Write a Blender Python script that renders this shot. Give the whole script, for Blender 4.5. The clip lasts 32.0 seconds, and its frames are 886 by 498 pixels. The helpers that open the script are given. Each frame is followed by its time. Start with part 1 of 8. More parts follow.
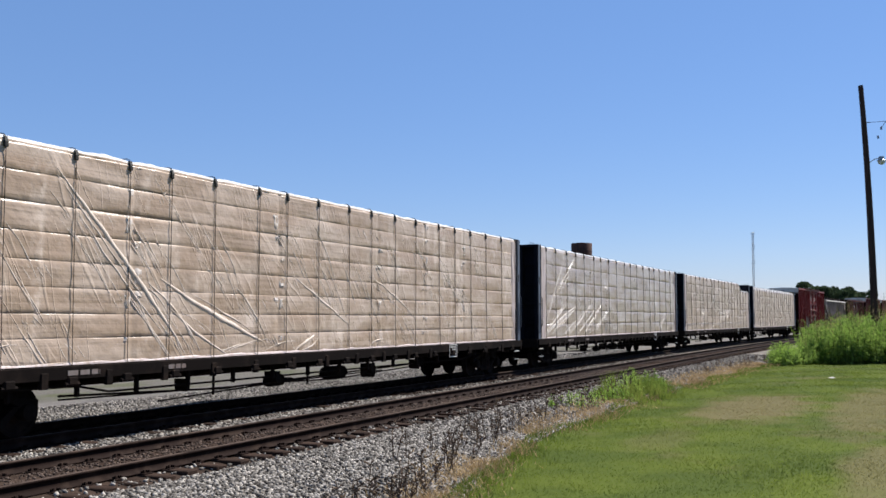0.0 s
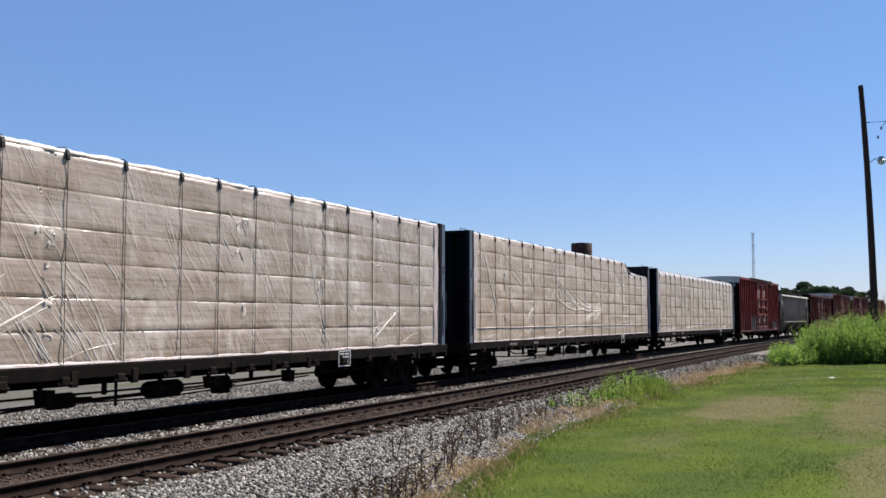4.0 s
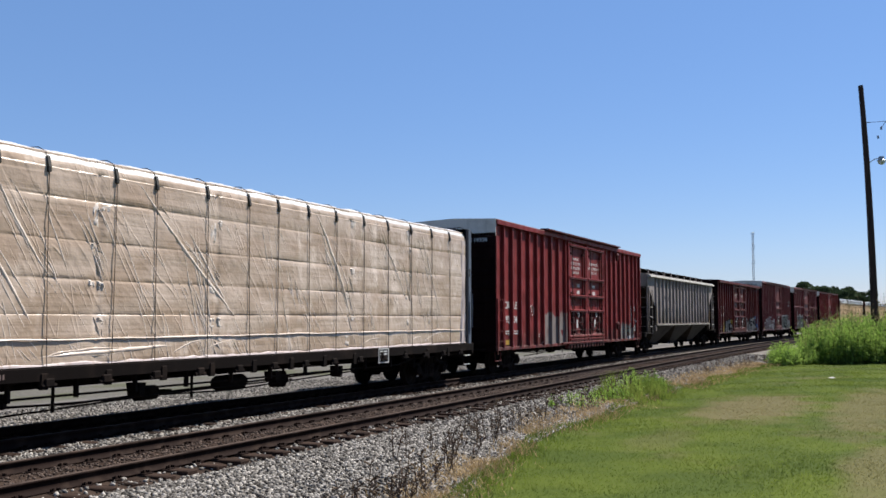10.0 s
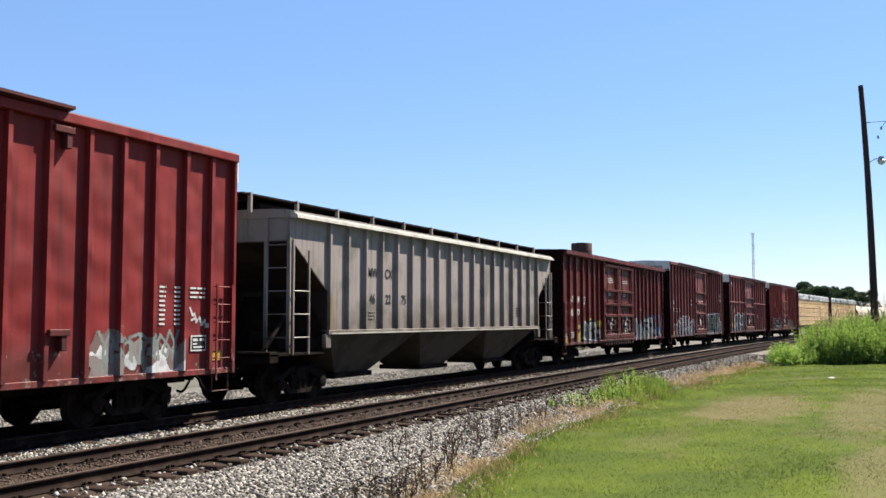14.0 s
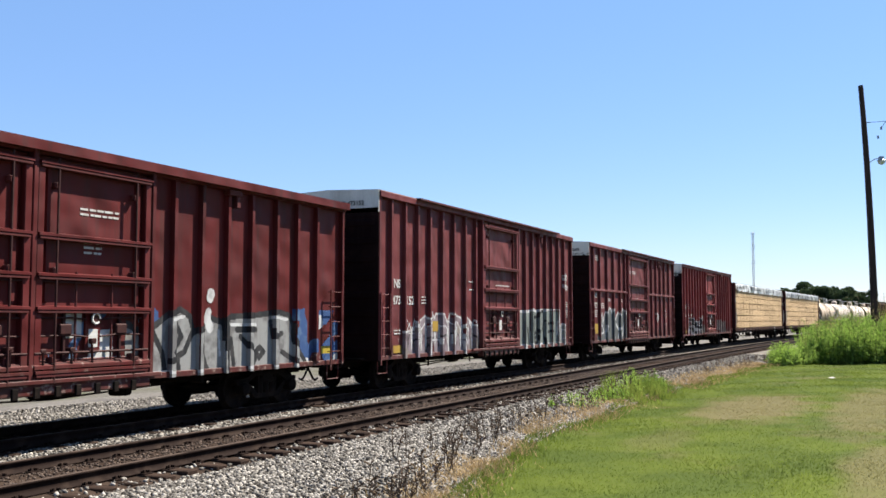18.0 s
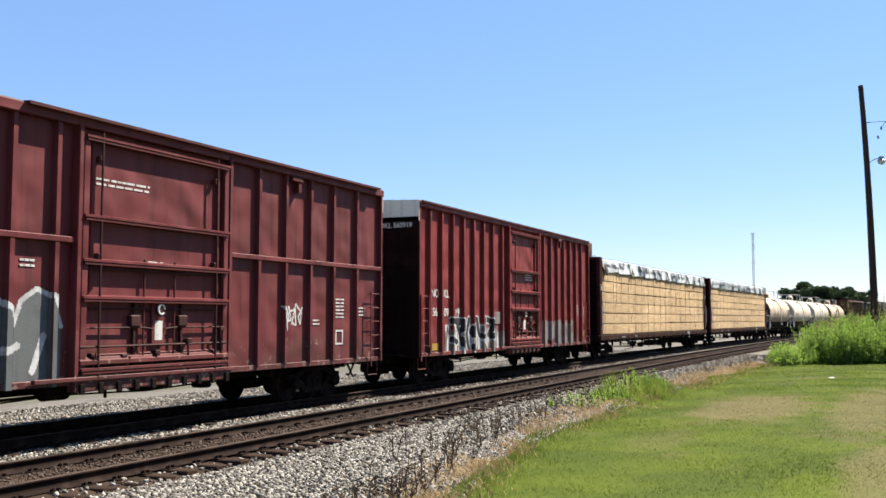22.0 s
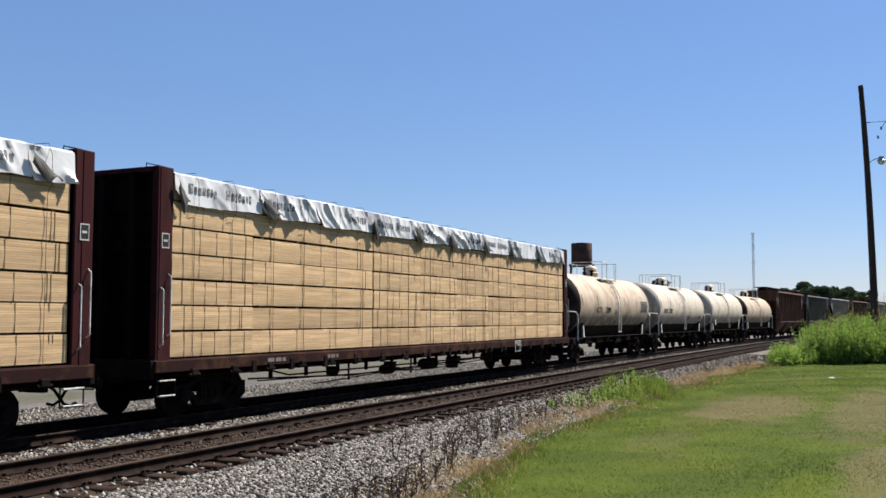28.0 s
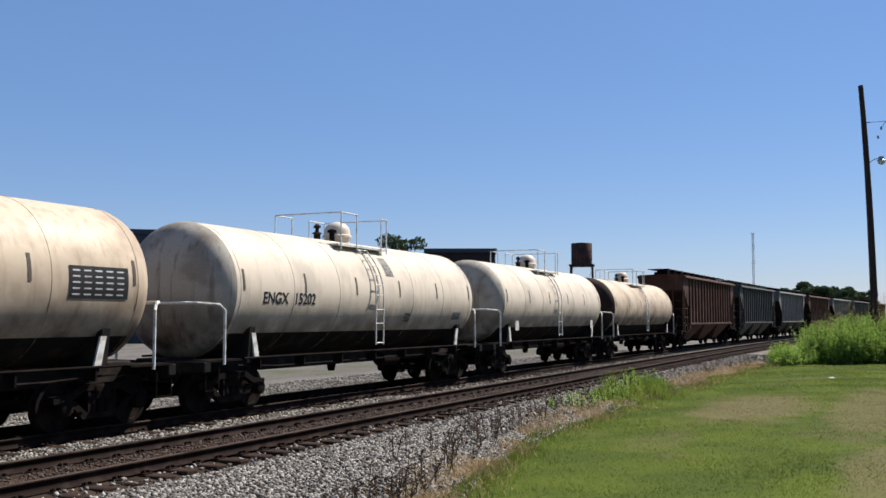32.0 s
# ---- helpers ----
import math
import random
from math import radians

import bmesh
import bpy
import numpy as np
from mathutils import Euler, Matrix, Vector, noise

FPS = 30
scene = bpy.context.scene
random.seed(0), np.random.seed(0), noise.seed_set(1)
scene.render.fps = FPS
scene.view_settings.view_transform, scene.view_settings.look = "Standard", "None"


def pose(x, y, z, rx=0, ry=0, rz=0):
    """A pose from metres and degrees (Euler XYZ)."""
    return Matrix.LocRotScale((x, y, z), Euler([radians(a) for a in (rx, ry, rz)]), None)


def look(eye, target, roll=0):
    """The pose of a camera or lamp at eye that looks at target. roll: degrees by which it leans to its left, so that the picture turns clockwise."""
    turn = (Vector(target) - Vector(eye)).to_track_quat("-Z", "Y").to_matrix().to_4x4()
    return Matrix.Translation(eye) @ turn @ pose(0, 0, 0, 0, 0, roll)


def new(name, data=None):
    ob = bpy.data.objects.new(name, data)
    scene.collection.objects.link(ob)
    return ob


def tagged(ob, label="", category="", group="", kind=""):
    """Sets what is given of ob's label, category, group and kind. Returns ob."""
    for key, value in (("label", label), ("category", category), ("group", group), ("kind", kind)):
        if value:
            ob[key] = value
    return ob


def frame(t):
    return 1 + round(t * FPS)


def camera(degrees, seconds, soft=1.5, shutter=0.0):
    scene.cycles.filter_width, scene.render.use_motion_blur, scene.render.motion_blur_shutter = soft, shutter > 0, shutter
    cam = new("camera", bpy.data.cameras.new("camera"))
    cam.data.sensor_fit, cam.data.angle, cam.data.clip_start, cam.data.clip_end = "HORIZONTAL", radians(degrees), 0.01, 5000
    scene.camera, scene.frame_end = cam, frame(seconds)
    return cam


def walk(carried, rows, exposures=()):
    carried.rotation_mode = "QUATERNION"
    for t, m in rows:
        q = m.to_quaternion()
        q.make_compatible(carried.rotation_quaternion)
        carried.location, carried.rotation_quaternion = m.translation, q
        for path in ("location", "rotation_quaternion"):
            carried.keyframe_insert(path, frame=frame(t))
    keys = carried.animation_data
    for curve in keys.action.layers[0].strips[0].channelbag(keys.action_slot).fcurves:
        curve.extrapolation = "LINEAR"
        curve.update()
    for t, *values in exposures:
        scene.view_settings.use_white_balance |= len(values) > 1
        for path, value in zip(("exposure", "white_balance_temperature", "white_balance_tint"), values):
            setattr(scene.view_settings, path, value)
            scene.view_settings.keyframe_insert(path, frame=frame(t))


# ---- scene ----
cam = camera(49.0, 32.0, soft=1.6)
# one fixed tripod view; the rail top of both tracks is z = 0
PATH = [(0.0, pose(0, 0, 1.92, 94.098, 0, 25.06)), (32.0, pose(0, 0, 1.92, 94.098, 0, 25.06))]
EXPOSURES = [(0.0, 1.15, 6150, 10), (10.4, 1.16, 6200, 9), (12.0, 1.66, 6750, 5), (13.0, 1.72, 6700, 6), (17.0, 1.68, 6500, 8), (20.0, 1.76, 6750, 5),
             (23.6, 1.75, 6750, 8), (25.5, 1.5, 6650, 8), (27.0, 1.27, 6600, 8), (28.5, 1.16, 6350, 9), (30.5, 1.13, 6300, 9), (32.0, 1.03, 6300, 9)]
walk(cam, PATH, EXPOSURES)

# ---- light ----
SUN = Vector((1.15, 2.0, 2.8)).normalized()
world = bpy.data.worlds.new("sky")
scene.world = world
world.use_nodes = True
wn = world.node_tree
sky = wn.nodes.new("ShaderNodeTexSky")
sky.sky_type = "NISHITA"
sky.sun_disc = False
sky.sun_elevation = math.asin(SUN.z)
sky.sun_rotation = math.atan2(SUN.x, SUN.y)
sky.air_density, sky.dust_density, sky.ozone_density = 1.0, 0.1, 2.2
wn.nodes["Background"].inputs["Strength"].default_value = 0.048
clear = wn.nodes.new("ShaderNodeHueSaturation")
clear.inputs["Saturation"].default_value = 1.22
tint = wn.nodes.new("ShaderNodeMix")
tint.data_type, tint.blend_type = "RGBA", "MULTIPLY"
tint.inputs[0].default_value = 1.0
tint.inputs[7].default_value = (1.02, 0.955, 1.1, 1)
wn.links.new(sky.outputs[0], clear.inputs["Color"])
wn.links.new(clear.outputs[0], tint.inputs[6])
haze = wn.nodes.new("ShaderNodeMix")
haze.data_type = "RGBA"
haze.inputs[0].default_value = 0.44
haze.inputs[7].default_value = (2.45, 4.05, 7.1, 1)
wn.links.new(tint.outputs[2], haze.inputs[6])
wn.links.new(haze.outputs[2], wn.nodes["Background"].inputs["Color"])
sun_data = bpy.data.lights.new("sun", "SUN")
sun_data.energy, sun_data.angle, sun_data.color = 5.0, radians(0.5), (1.0, 0.93, 0.83)
sun = new("sun", sun_data)
sun.matrix_world = look((0, 0, 60), Vector((0, 0, 60)) - SUN)

# ---- the railway's line ----
TRAIN, NEAR = -13.7, -10.15      # the two track centres where they run straight
BEND, CURVE, BEND_END = 35.06, 0.000769, 380.0
rng = np.random.default_rng(7)


def shift(y):
    """How far the line has swung to the right, y metres along it."""
    u = min(max(y - BEND, 0.0), BEND_END - BEND)
    return CURVE * u * u / 2 + CURVE * u * max(y - BEND_END, 0.0)


def heading(y):
    return CURVE * min(max(y - BEND, 0.0), BEND_END - BEND)


def on_line(s, off=0.0):
    """Place on the train's track: s metres along it, off metres to its right."""
    a = heading(s)
    u = max(s - BEND, 0.0)
    return (TRAIN + shift(s) + off * math.cos(a), min(s, BEND) + u * (1 - a * a / 6) - off * math.sin(a))


def travelled(t):
    """Metres that the train has gone at t seconds, counted from 16 s; it gathers speed."""
    w = t - 16.0
    return 8.67728 * w + 0.0255965 * w * w + 0.00041011 * w ** 3


# ---- mesh building ----
class M:
    """Collects corners and faces of one mesh."""

    def __init__(self):
        self.v, self.f, self.m = [], [], []

    def add(self, vs, fs, mi=0):
        n = len(self.v)
        self.v += [tuple(p) for p in vs]
        self.f += [tuple(n + i for i in f) for f in fs]
        self.m += [mi] * len(fs)
        return self

    def box(self, x0, x1, y0, y1, z0, z1, c=0.0, mi=0):
        if c <= 0:
            vs = [(x, y, z) for x in (x0, x1) for y in (y0, y1) for z in (z0, z1)]
            return self.add(vs, [(0, 1, 3, 2), (4, 6, 7, 5), (0, 4, 5, 1), (2, 3, 7, 6), (0, 2, 6, 4), (1, 5, 7, 3)], mi)
        c = min(c, (x1 - x0) / 2.01, (y1 - y0) / 2.01, (z1 - z0) / 2.01)
        vs, ids = [], {}
        for i, x in enumerate((x0, x1)):
            for j, y in enumerate((y0, y1)):
                for k, z in enumerate((z0, z1)):
                    sx, sy, sz = (1 - 2 * i) * c, (1 - 2 * j) * c, (1 - 2 * k) * c
                    ids[i, j, k] = len(vs)
                    vs += [(x, y + sy, z + sz), (x + sx, y, z + sz), (x + sx, y + sy, z)]
        fs = []
        for i in (0, 1):
            q = [ids[i, 0, 0], ids[i, 0, 1], ids[i, 1, 1], ids[i, 1, 0]]
            fs.append(q if i == 0 else q[::-1])
            q = [ids[0, i, 0] + 1, ids[1, i, 0] + 1, ids[1, i, 1] + 1, ids[0, i, 1] + 1]
            fs.append(q if i == 0 else q[::-1])
            q = [ids[0, 0, i] + 2, ids[0, 1, i] + 2, ids[1, 1, i] + 2, ids[1, 0, i] + 2]
            fs.append(q if i == 0 else q[::-1])
        for i in (0, 1):
            for j in (0, 1):
                a, b = ids[i, j, 0], ids[i, j, 1]
                q = [a, a + 1, b + 1, b]
                fs.append(q if (i + j) % 2 == 0 else q[::-1])
                a, b = ids[i, 0, j], ids[i, 1, j]
                q = [a, b, b + 2, a + 2]
                fs.append(q if (i + j) % 2 == 0 else q[::-1])
                a, b = ids[0, i, j], ids[1, i, j]
                q = [a + 1, a + 2, b + 2, b + 1]
                fs.append(q if (i + j) % 2 == 0 else q[::-1])
                for k in (0, 1):
                    a = ids[i, j, k]
                    q = [a, a + 2, a + 1]
                    fs.append(q if (i + j + k) % 2 == 0 else q[::-1])
        return self.add(vs, fs, mi)

    def prism(self, outline, axis, a0, a1, mi=0):
        """A flat outline pushed along an axis; outline in the two other axes, in x, y, z order."""
        n = len(outline)
        put = {"x": lambda p, a: (a, p[0], p[1]), "y": lambda p, a: (p[0], a, p[1]), "z": lambda p, a: (p[0], p[1], a)}[axis]
        vs = [put(p, a0) for p in outline] + [put(p, a1) for p in outline]
        fs = [tuple(range(n))[::-1], tuple(range(n, 2 * n))] + [(i, (i + 1) % n, n + (i + 1) % n, n + i) for i in range(n)]
        return self.add(vs, fs, mi)

    def tube(self, pts, r, n=6, mi=0, caps=True):
        """A round bar along points; r one radius or one for each point."""
        pts = [Vector(p) for p in pts]
        rs = r if isinstance(r, (list, tuple)) else [r] * len(pts)
        vs, fs = [], []
        a = None
        for i, p in enumerate(pts):
            d = (pts[min(i + 1, len(pts) - 1)] - pts[max(i - 1, 0)]).normalized()
            if a is None:
                a = d.cross(Vector((0, 0, 1)) if abs(d.z) < 0.9 else Vector((1, 0, 0)))
            a = (a - d * a.dot(d)).normalized()
            b = a.cross(d)
            vs += [p + (a * math.cos(2 * math.pi * k / n) + b * math.sin(2 * math.pi * k / n)) * rs[i] for k in range(n)]
        for i in range(len(pts) - 1):
            fs += [(i * n + k, i * n + (k + 1) % n, (i + 1) * n + (k + 1) % n, (i + 1) * n + k) for k in range(n)]
        if caps:
            fs += [tuple(range(n))[::-1], tuple(range((len(pts) - 1) * n, len(pts) * n))]
        return self.add(vs, fs, mi)

    def lathe(self, profile, axis="x", n=20, centre=(0, 0, 0), mi=0):
        """Turns (along, radius) pairs round an axis."""
        cx, cy, cz = centre
        vs, fs = [], []
        for a, r in profile:
            for k in range(n):
                c, s = r * math.cos(2 * math.pi * k / n), r * math.sin(2 * math.pi * k / n)
                vs.append({"x": (cx + a, cy + c, cz + s), "y": (cx + c, cy + a, cz + s), "z": (cx + c, cy + s, cz + a)}[axis])
        for i in range(len(profile) - 1):
            fs += [(i * n + k, i * n + (k + 1) % n, (i + 1) * n + (k + 1) % n, (i + 1) * n + k) for k in range(n)]
        fs += [tuple(range(n))[::-1], tuple(range((len(profile) - 1) * n, len(profile) * n))]
        return self.add(vs, fs, mi)

    def mesh(self, name, mats, smooth=False):
        me = bpy.data.meshes.new(name)
        me.from_pydata(self.v, [], self.f)
        for m in mats if isinstance(mats, (list, tuple)) else [mats]:
            me.materials.append(m)
        if any(self.m):
            me.polygons.foreach_set("material_index", self.m)
        bm = bmesh.new()
        bm.from_mesh(me)
        bmesh.ops.recalc_face_normals(bm, faces=bm.faces)
        bm.to_mesh(me)
        bm.free()
        if smooth:
            me.polygons.foreach_set("use_smooth", [True] * len(me.polygons))
            me.set_sharp_from_angle(angle=radians(38))
        return me


def raw_mesh(name, v, f, mats):
    """A mesh straight from number arrays, for scattered stuff."""
    me = bpy.data.meshes.new(name)
    v, f = np.asarray(v, "f4"), np.asarray(f, "i4")
    k = f.shape[1]
    me.vertices.add(len(v))
    me.vertices.foreach_set("co", v.ravel())
    me.loops.add(f.size)
    me.loops.foreach_set("vertex_index", f.ravel())
    me.polygons.add(len(f))
    me.polygons.foreach_set("loop_start", np.arange(0, f.size, k, dtype="i4"))
    me.polygons.foreach_set("loop_total", np.full(len(f), k, "i4"))
    for m in mats:
        me.materials.append(m)
    me.update(calc_edges=True)
    return me


def part(name, m, material, parent, label="", smooth=False, kind=""):
    ob = new(name, m.mesh(name, material, smooth) if isinstance(m, M) else m)
    ob.parent = parent
    return tagged(ob, label, kind=kind)


def thing(name, label, category, group="", m=None):
    ob = new(name)
    ob.empty_display_size = 0.3
    if m is not None:
        ob.matrix_world = m
    return tagged(ob, label, category, group)


# ---- materials ----
def links(tree, *pairs):
    for a, b in pairs:
        tree.links.new(a, b)


def material(name, colour, rough=0.6, metal=0.0, spots=None, spot_scale=1.5, spot_edge=(0.5, 0.62), grain=0.12, grain_scale=30.0,
             bump=0.15, bump_scale=40.0, stretch=(1, 1, 1), streak=None, streak_amount=0.5, dirt=None, dirt_z=(0.9, 1.8), vary=0.0, coat=0.0, spec=0.12, bump_depth=0.02, bump_detail=4.0, chips=None):
    """Paint, steel, wood or earth: base colour, patches of another colour, fine grain, streaks, dirt or another tone up
    to a height, relief.
    """
    ma = bpy.data.materials.new(name)
    ma.use_nodes = True
    t = ma.node_tree
    n = t.nodes
    b = n["Principled BSDF"]
    b.inputs["Roughness"].default_value, b.inputs["Metallic"].default_value = rough, metal
    b.inputs["Coat Weight"].default_value, b.inputs["Specular IOR Level"].default_value = coat, spec
    tc = n.new("ShaderNodeTexCoord")
    mp = n.new("ShaderNodeMapping")
    mp.inputs["Scale"].default_value = stretch
    links(t, (tc.outputs["Object"], mp.inputs["Vector"]))
    place = mp.outputs[0]

    def noise_of(scale, detail=4.0, vector=place, rough_in=0.55):
        k = n.new("ShaderNodeTexNoise")
        k.inputs["Scale"].default_value, k.inputs["Detail"].default_value, k.inputs["Roughness"].default_value = scale, detail, rough_in
        t.links.new(vector, k.inputs["Vector"])
        return k.outputs["Fac"]

    def ramp(fac, lo, hi, a=(0, 0, 0, 1), z=(1, 1, 1, 1)):
        r = n.new("ShaderNodeValToRGB")
        r.color_ramp.elements[0].position, r.color_ramp.elements[1].position = lo, hi
        r.color_ramp.elements[0].color, r.color_ramp.elements[1].color = a, z
        t.links.new(fac, r.inputs["Fac"])
        return r.outputs["Color"]

    def mix(fac, a, z, mode="MIX"):
        m = n.new("ShaderNodeMix")
        m.data_type, m.blend_type = "RGBA", mode
        for sock, val in ((m.inputs[0], fac), (m.inputs[6], a), (m.inputs[7], z)):
            if isinstance(val, bpy.types.NodeSocket):
                t.links.new(val, sock)
            elif isinstance(val, (int, float)):
                sock.default_value = val
            else:
                sock.default_value = (*val, 1)
        return m.outputs[2]

    col = mix(0.0, colour, colour)
    if spots is not None:
        col = mix(ramp(noise_of(spot_scale, 6.0), *spot_edge), col, spots)
    if streak is not None:
        ms = n.new("ShaderNodeMapping")
        ms.inputs["Scale"].default_value = (3.0, 3.0, 0.16)
        links(t, (tc.outputs["Object"], ms.inputs["Vector"]))
        s = ramp(noise_of(2.2, 5.0, ms.outputs[0]), 0.52, 0.72)
        m2 = n.new("ShaderNodeMath")
        m2.operation = "MULTIPLY"
        m2.inputs[1].default_value = streak_amount
        t.links.new(s, m2.inputs[0])
        col = mix(m2.outputs[0], col, streak)
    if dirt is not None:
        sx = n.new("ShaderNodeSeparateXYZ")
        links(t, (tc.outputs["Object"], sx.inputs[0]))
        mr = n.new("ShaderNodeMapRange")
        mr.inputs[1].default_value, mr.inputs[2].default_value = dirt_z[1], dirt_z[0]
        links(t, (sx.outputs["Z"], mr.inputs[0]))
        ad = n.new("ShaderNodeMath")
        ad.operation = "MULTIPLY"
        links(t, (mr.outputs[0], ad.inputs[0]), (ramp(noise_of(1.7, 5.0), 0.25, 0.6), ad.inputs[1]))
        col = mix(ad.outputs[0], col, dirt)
    if chips is not None:
        sc = n.new("ShaderNodeSeparateXYZ")
        links(t, (tc.outputs["Object"], sc.inputs[0]))
        low = n.new("ShaderNodeMapRange")
        low.inputs[1].default_value, low.inputs[2].default_value, low.inputs[3].default_value, low.inputs[4].default_value = 2.3, 0.8, 0.0, 0.13
        links(t, (sc.outputs["Z"], low.inputs[0]))
        more = n.new("ShaderNodeMath")
        more.operation = "ADD"
        links(t, (noise_of(5.5, 6.0, rough_in=0.7), more.inputs[0]), (low.outputs[0], more.inputs[1]))
        col = mix(ramp(more.outputs[0], 0.70, 0.76), col, chips)
    if vary > 0:
        oi = n.new("ShaderNodeObjectInfo")
        mv = n.new("ShaderNodeMapRange")
        mv.inputs[3].default_value, mv.inputs[4].default_value = 1 - vary, 1 + vary
        links(t, (oi.outputs["Random"], mv.inputs[0]))
        hs = n.new("ShaderNodeHueSaturation")
        links(t, (mv.outputs[0], hs.inputs["Value"]), (col, hs.inputs["Color"]))
        col = hs.outputs[0]
    g = noise_of(grain_scale, 3.0)
    gm = n.new("ShaderNodeMapRange")
    gm.inputs[3].default_value, gm.inputs[4].default_value = 1 - grain * 2, 1 + grain * 2
    links(t, (g, gm.inputs[0]))
    hs = n.new("ShaderNodeHueSaturation")
    links(t, (gm.outputs[0], hs.inputs["Value"]), (col, hs.inputs["Color"]), (hs.outputs[0], b.inputs["Base Color"]))
    rm = n.new("ShaderNodeMapRange")
    rm.inputs[3].default_value, rm.inputs[4].default_value = max(rough - 0.12, 0.05), min(rough + 0.12, 1.0)
    links(t, (noise_of(spot_scale * 2.3, 4.0), rm.inputs[0]), (rm.outputs[0], b.inputs["Roughness"]))
    if bump > 0:
        bu = n.new("ShaderNodeBump")
        bu.inputs["Strength"].default_value, bu.inputs["Distance"].default_value = bump, bump_depth
        links(t, (noise_of(bump_scale, bump_detail), bu.inputs["Height"]), (bu.outputs[0], b.inputs["Normal"]))
    return ma


def leaf_material(name, a, z, through_light=0.35):
    """Leaves and blades: colour varied piece by piece, some light coming through."""
    ma = bpy.data.materials.new(name)
    ma.use_nodes = True
    t = ma.node_tree
    n = t.nodes
    b = n["Principled BSDF"]
    geo = n.new("ShaderNodeNewGeometry")
    r = n.new("ShaderNodeValToRGB")
    r.color_ramp.elements[0].color, r.color_ramp.elements[1].color = (*a, 1), (*z, 1)
    tc = n.new("ShaderNodeTexCoord")
    no = n.new("ShaderNodeTexNoise")
    no.inputs["Scale"].default_value, no.inputs["Detail"].default_value = 0.4, 5
    ad = n.new("ShaderNodeMath")
    ad.operation = "MULTIPLY_ADD"
    ad.inputs[1].default_value = 0.45
    mr = n.new("ShaderNodeMapRange")
    mr.inputs[1].default_value, mr.inputs[2].default_value, mr.inputs[3].default_value, mr.inputs[4].default_value = 0.3, 0.7, 0.0, 0.6
    tr = n.new("ShaderNodeBsdfTranslucent")
    mx = n.new("ShaderNodeMixShader")
    mx.inputs[0].default_value = through_light
    links(t, (tc.outputs["Object"], no.inputs["Vector"]), (no.outputs["Fac"], mr.inputs[0]), (geo.outputs["Random Per Island"], ad.inputs[0]),
          (mr.outputs[0], ad.inputs[2]), (ad.outputs[0], r.inputs["Fac"]), (r.outputs[0], b.inputs["Base Color"]), (r.outputs[0], tr.inputs["Color"]),
          (b.outputs[0], mx.inputs[1]), (tr.outputs[0], mx.inputs[2]), (mx.outputs[0], n["Material Output"].inputs["Surface"]))
    b.inputs["Roughness"].default_value = 0.9
    b.inputs["Specular IOR Level"].default_value = 0.03
    return ma


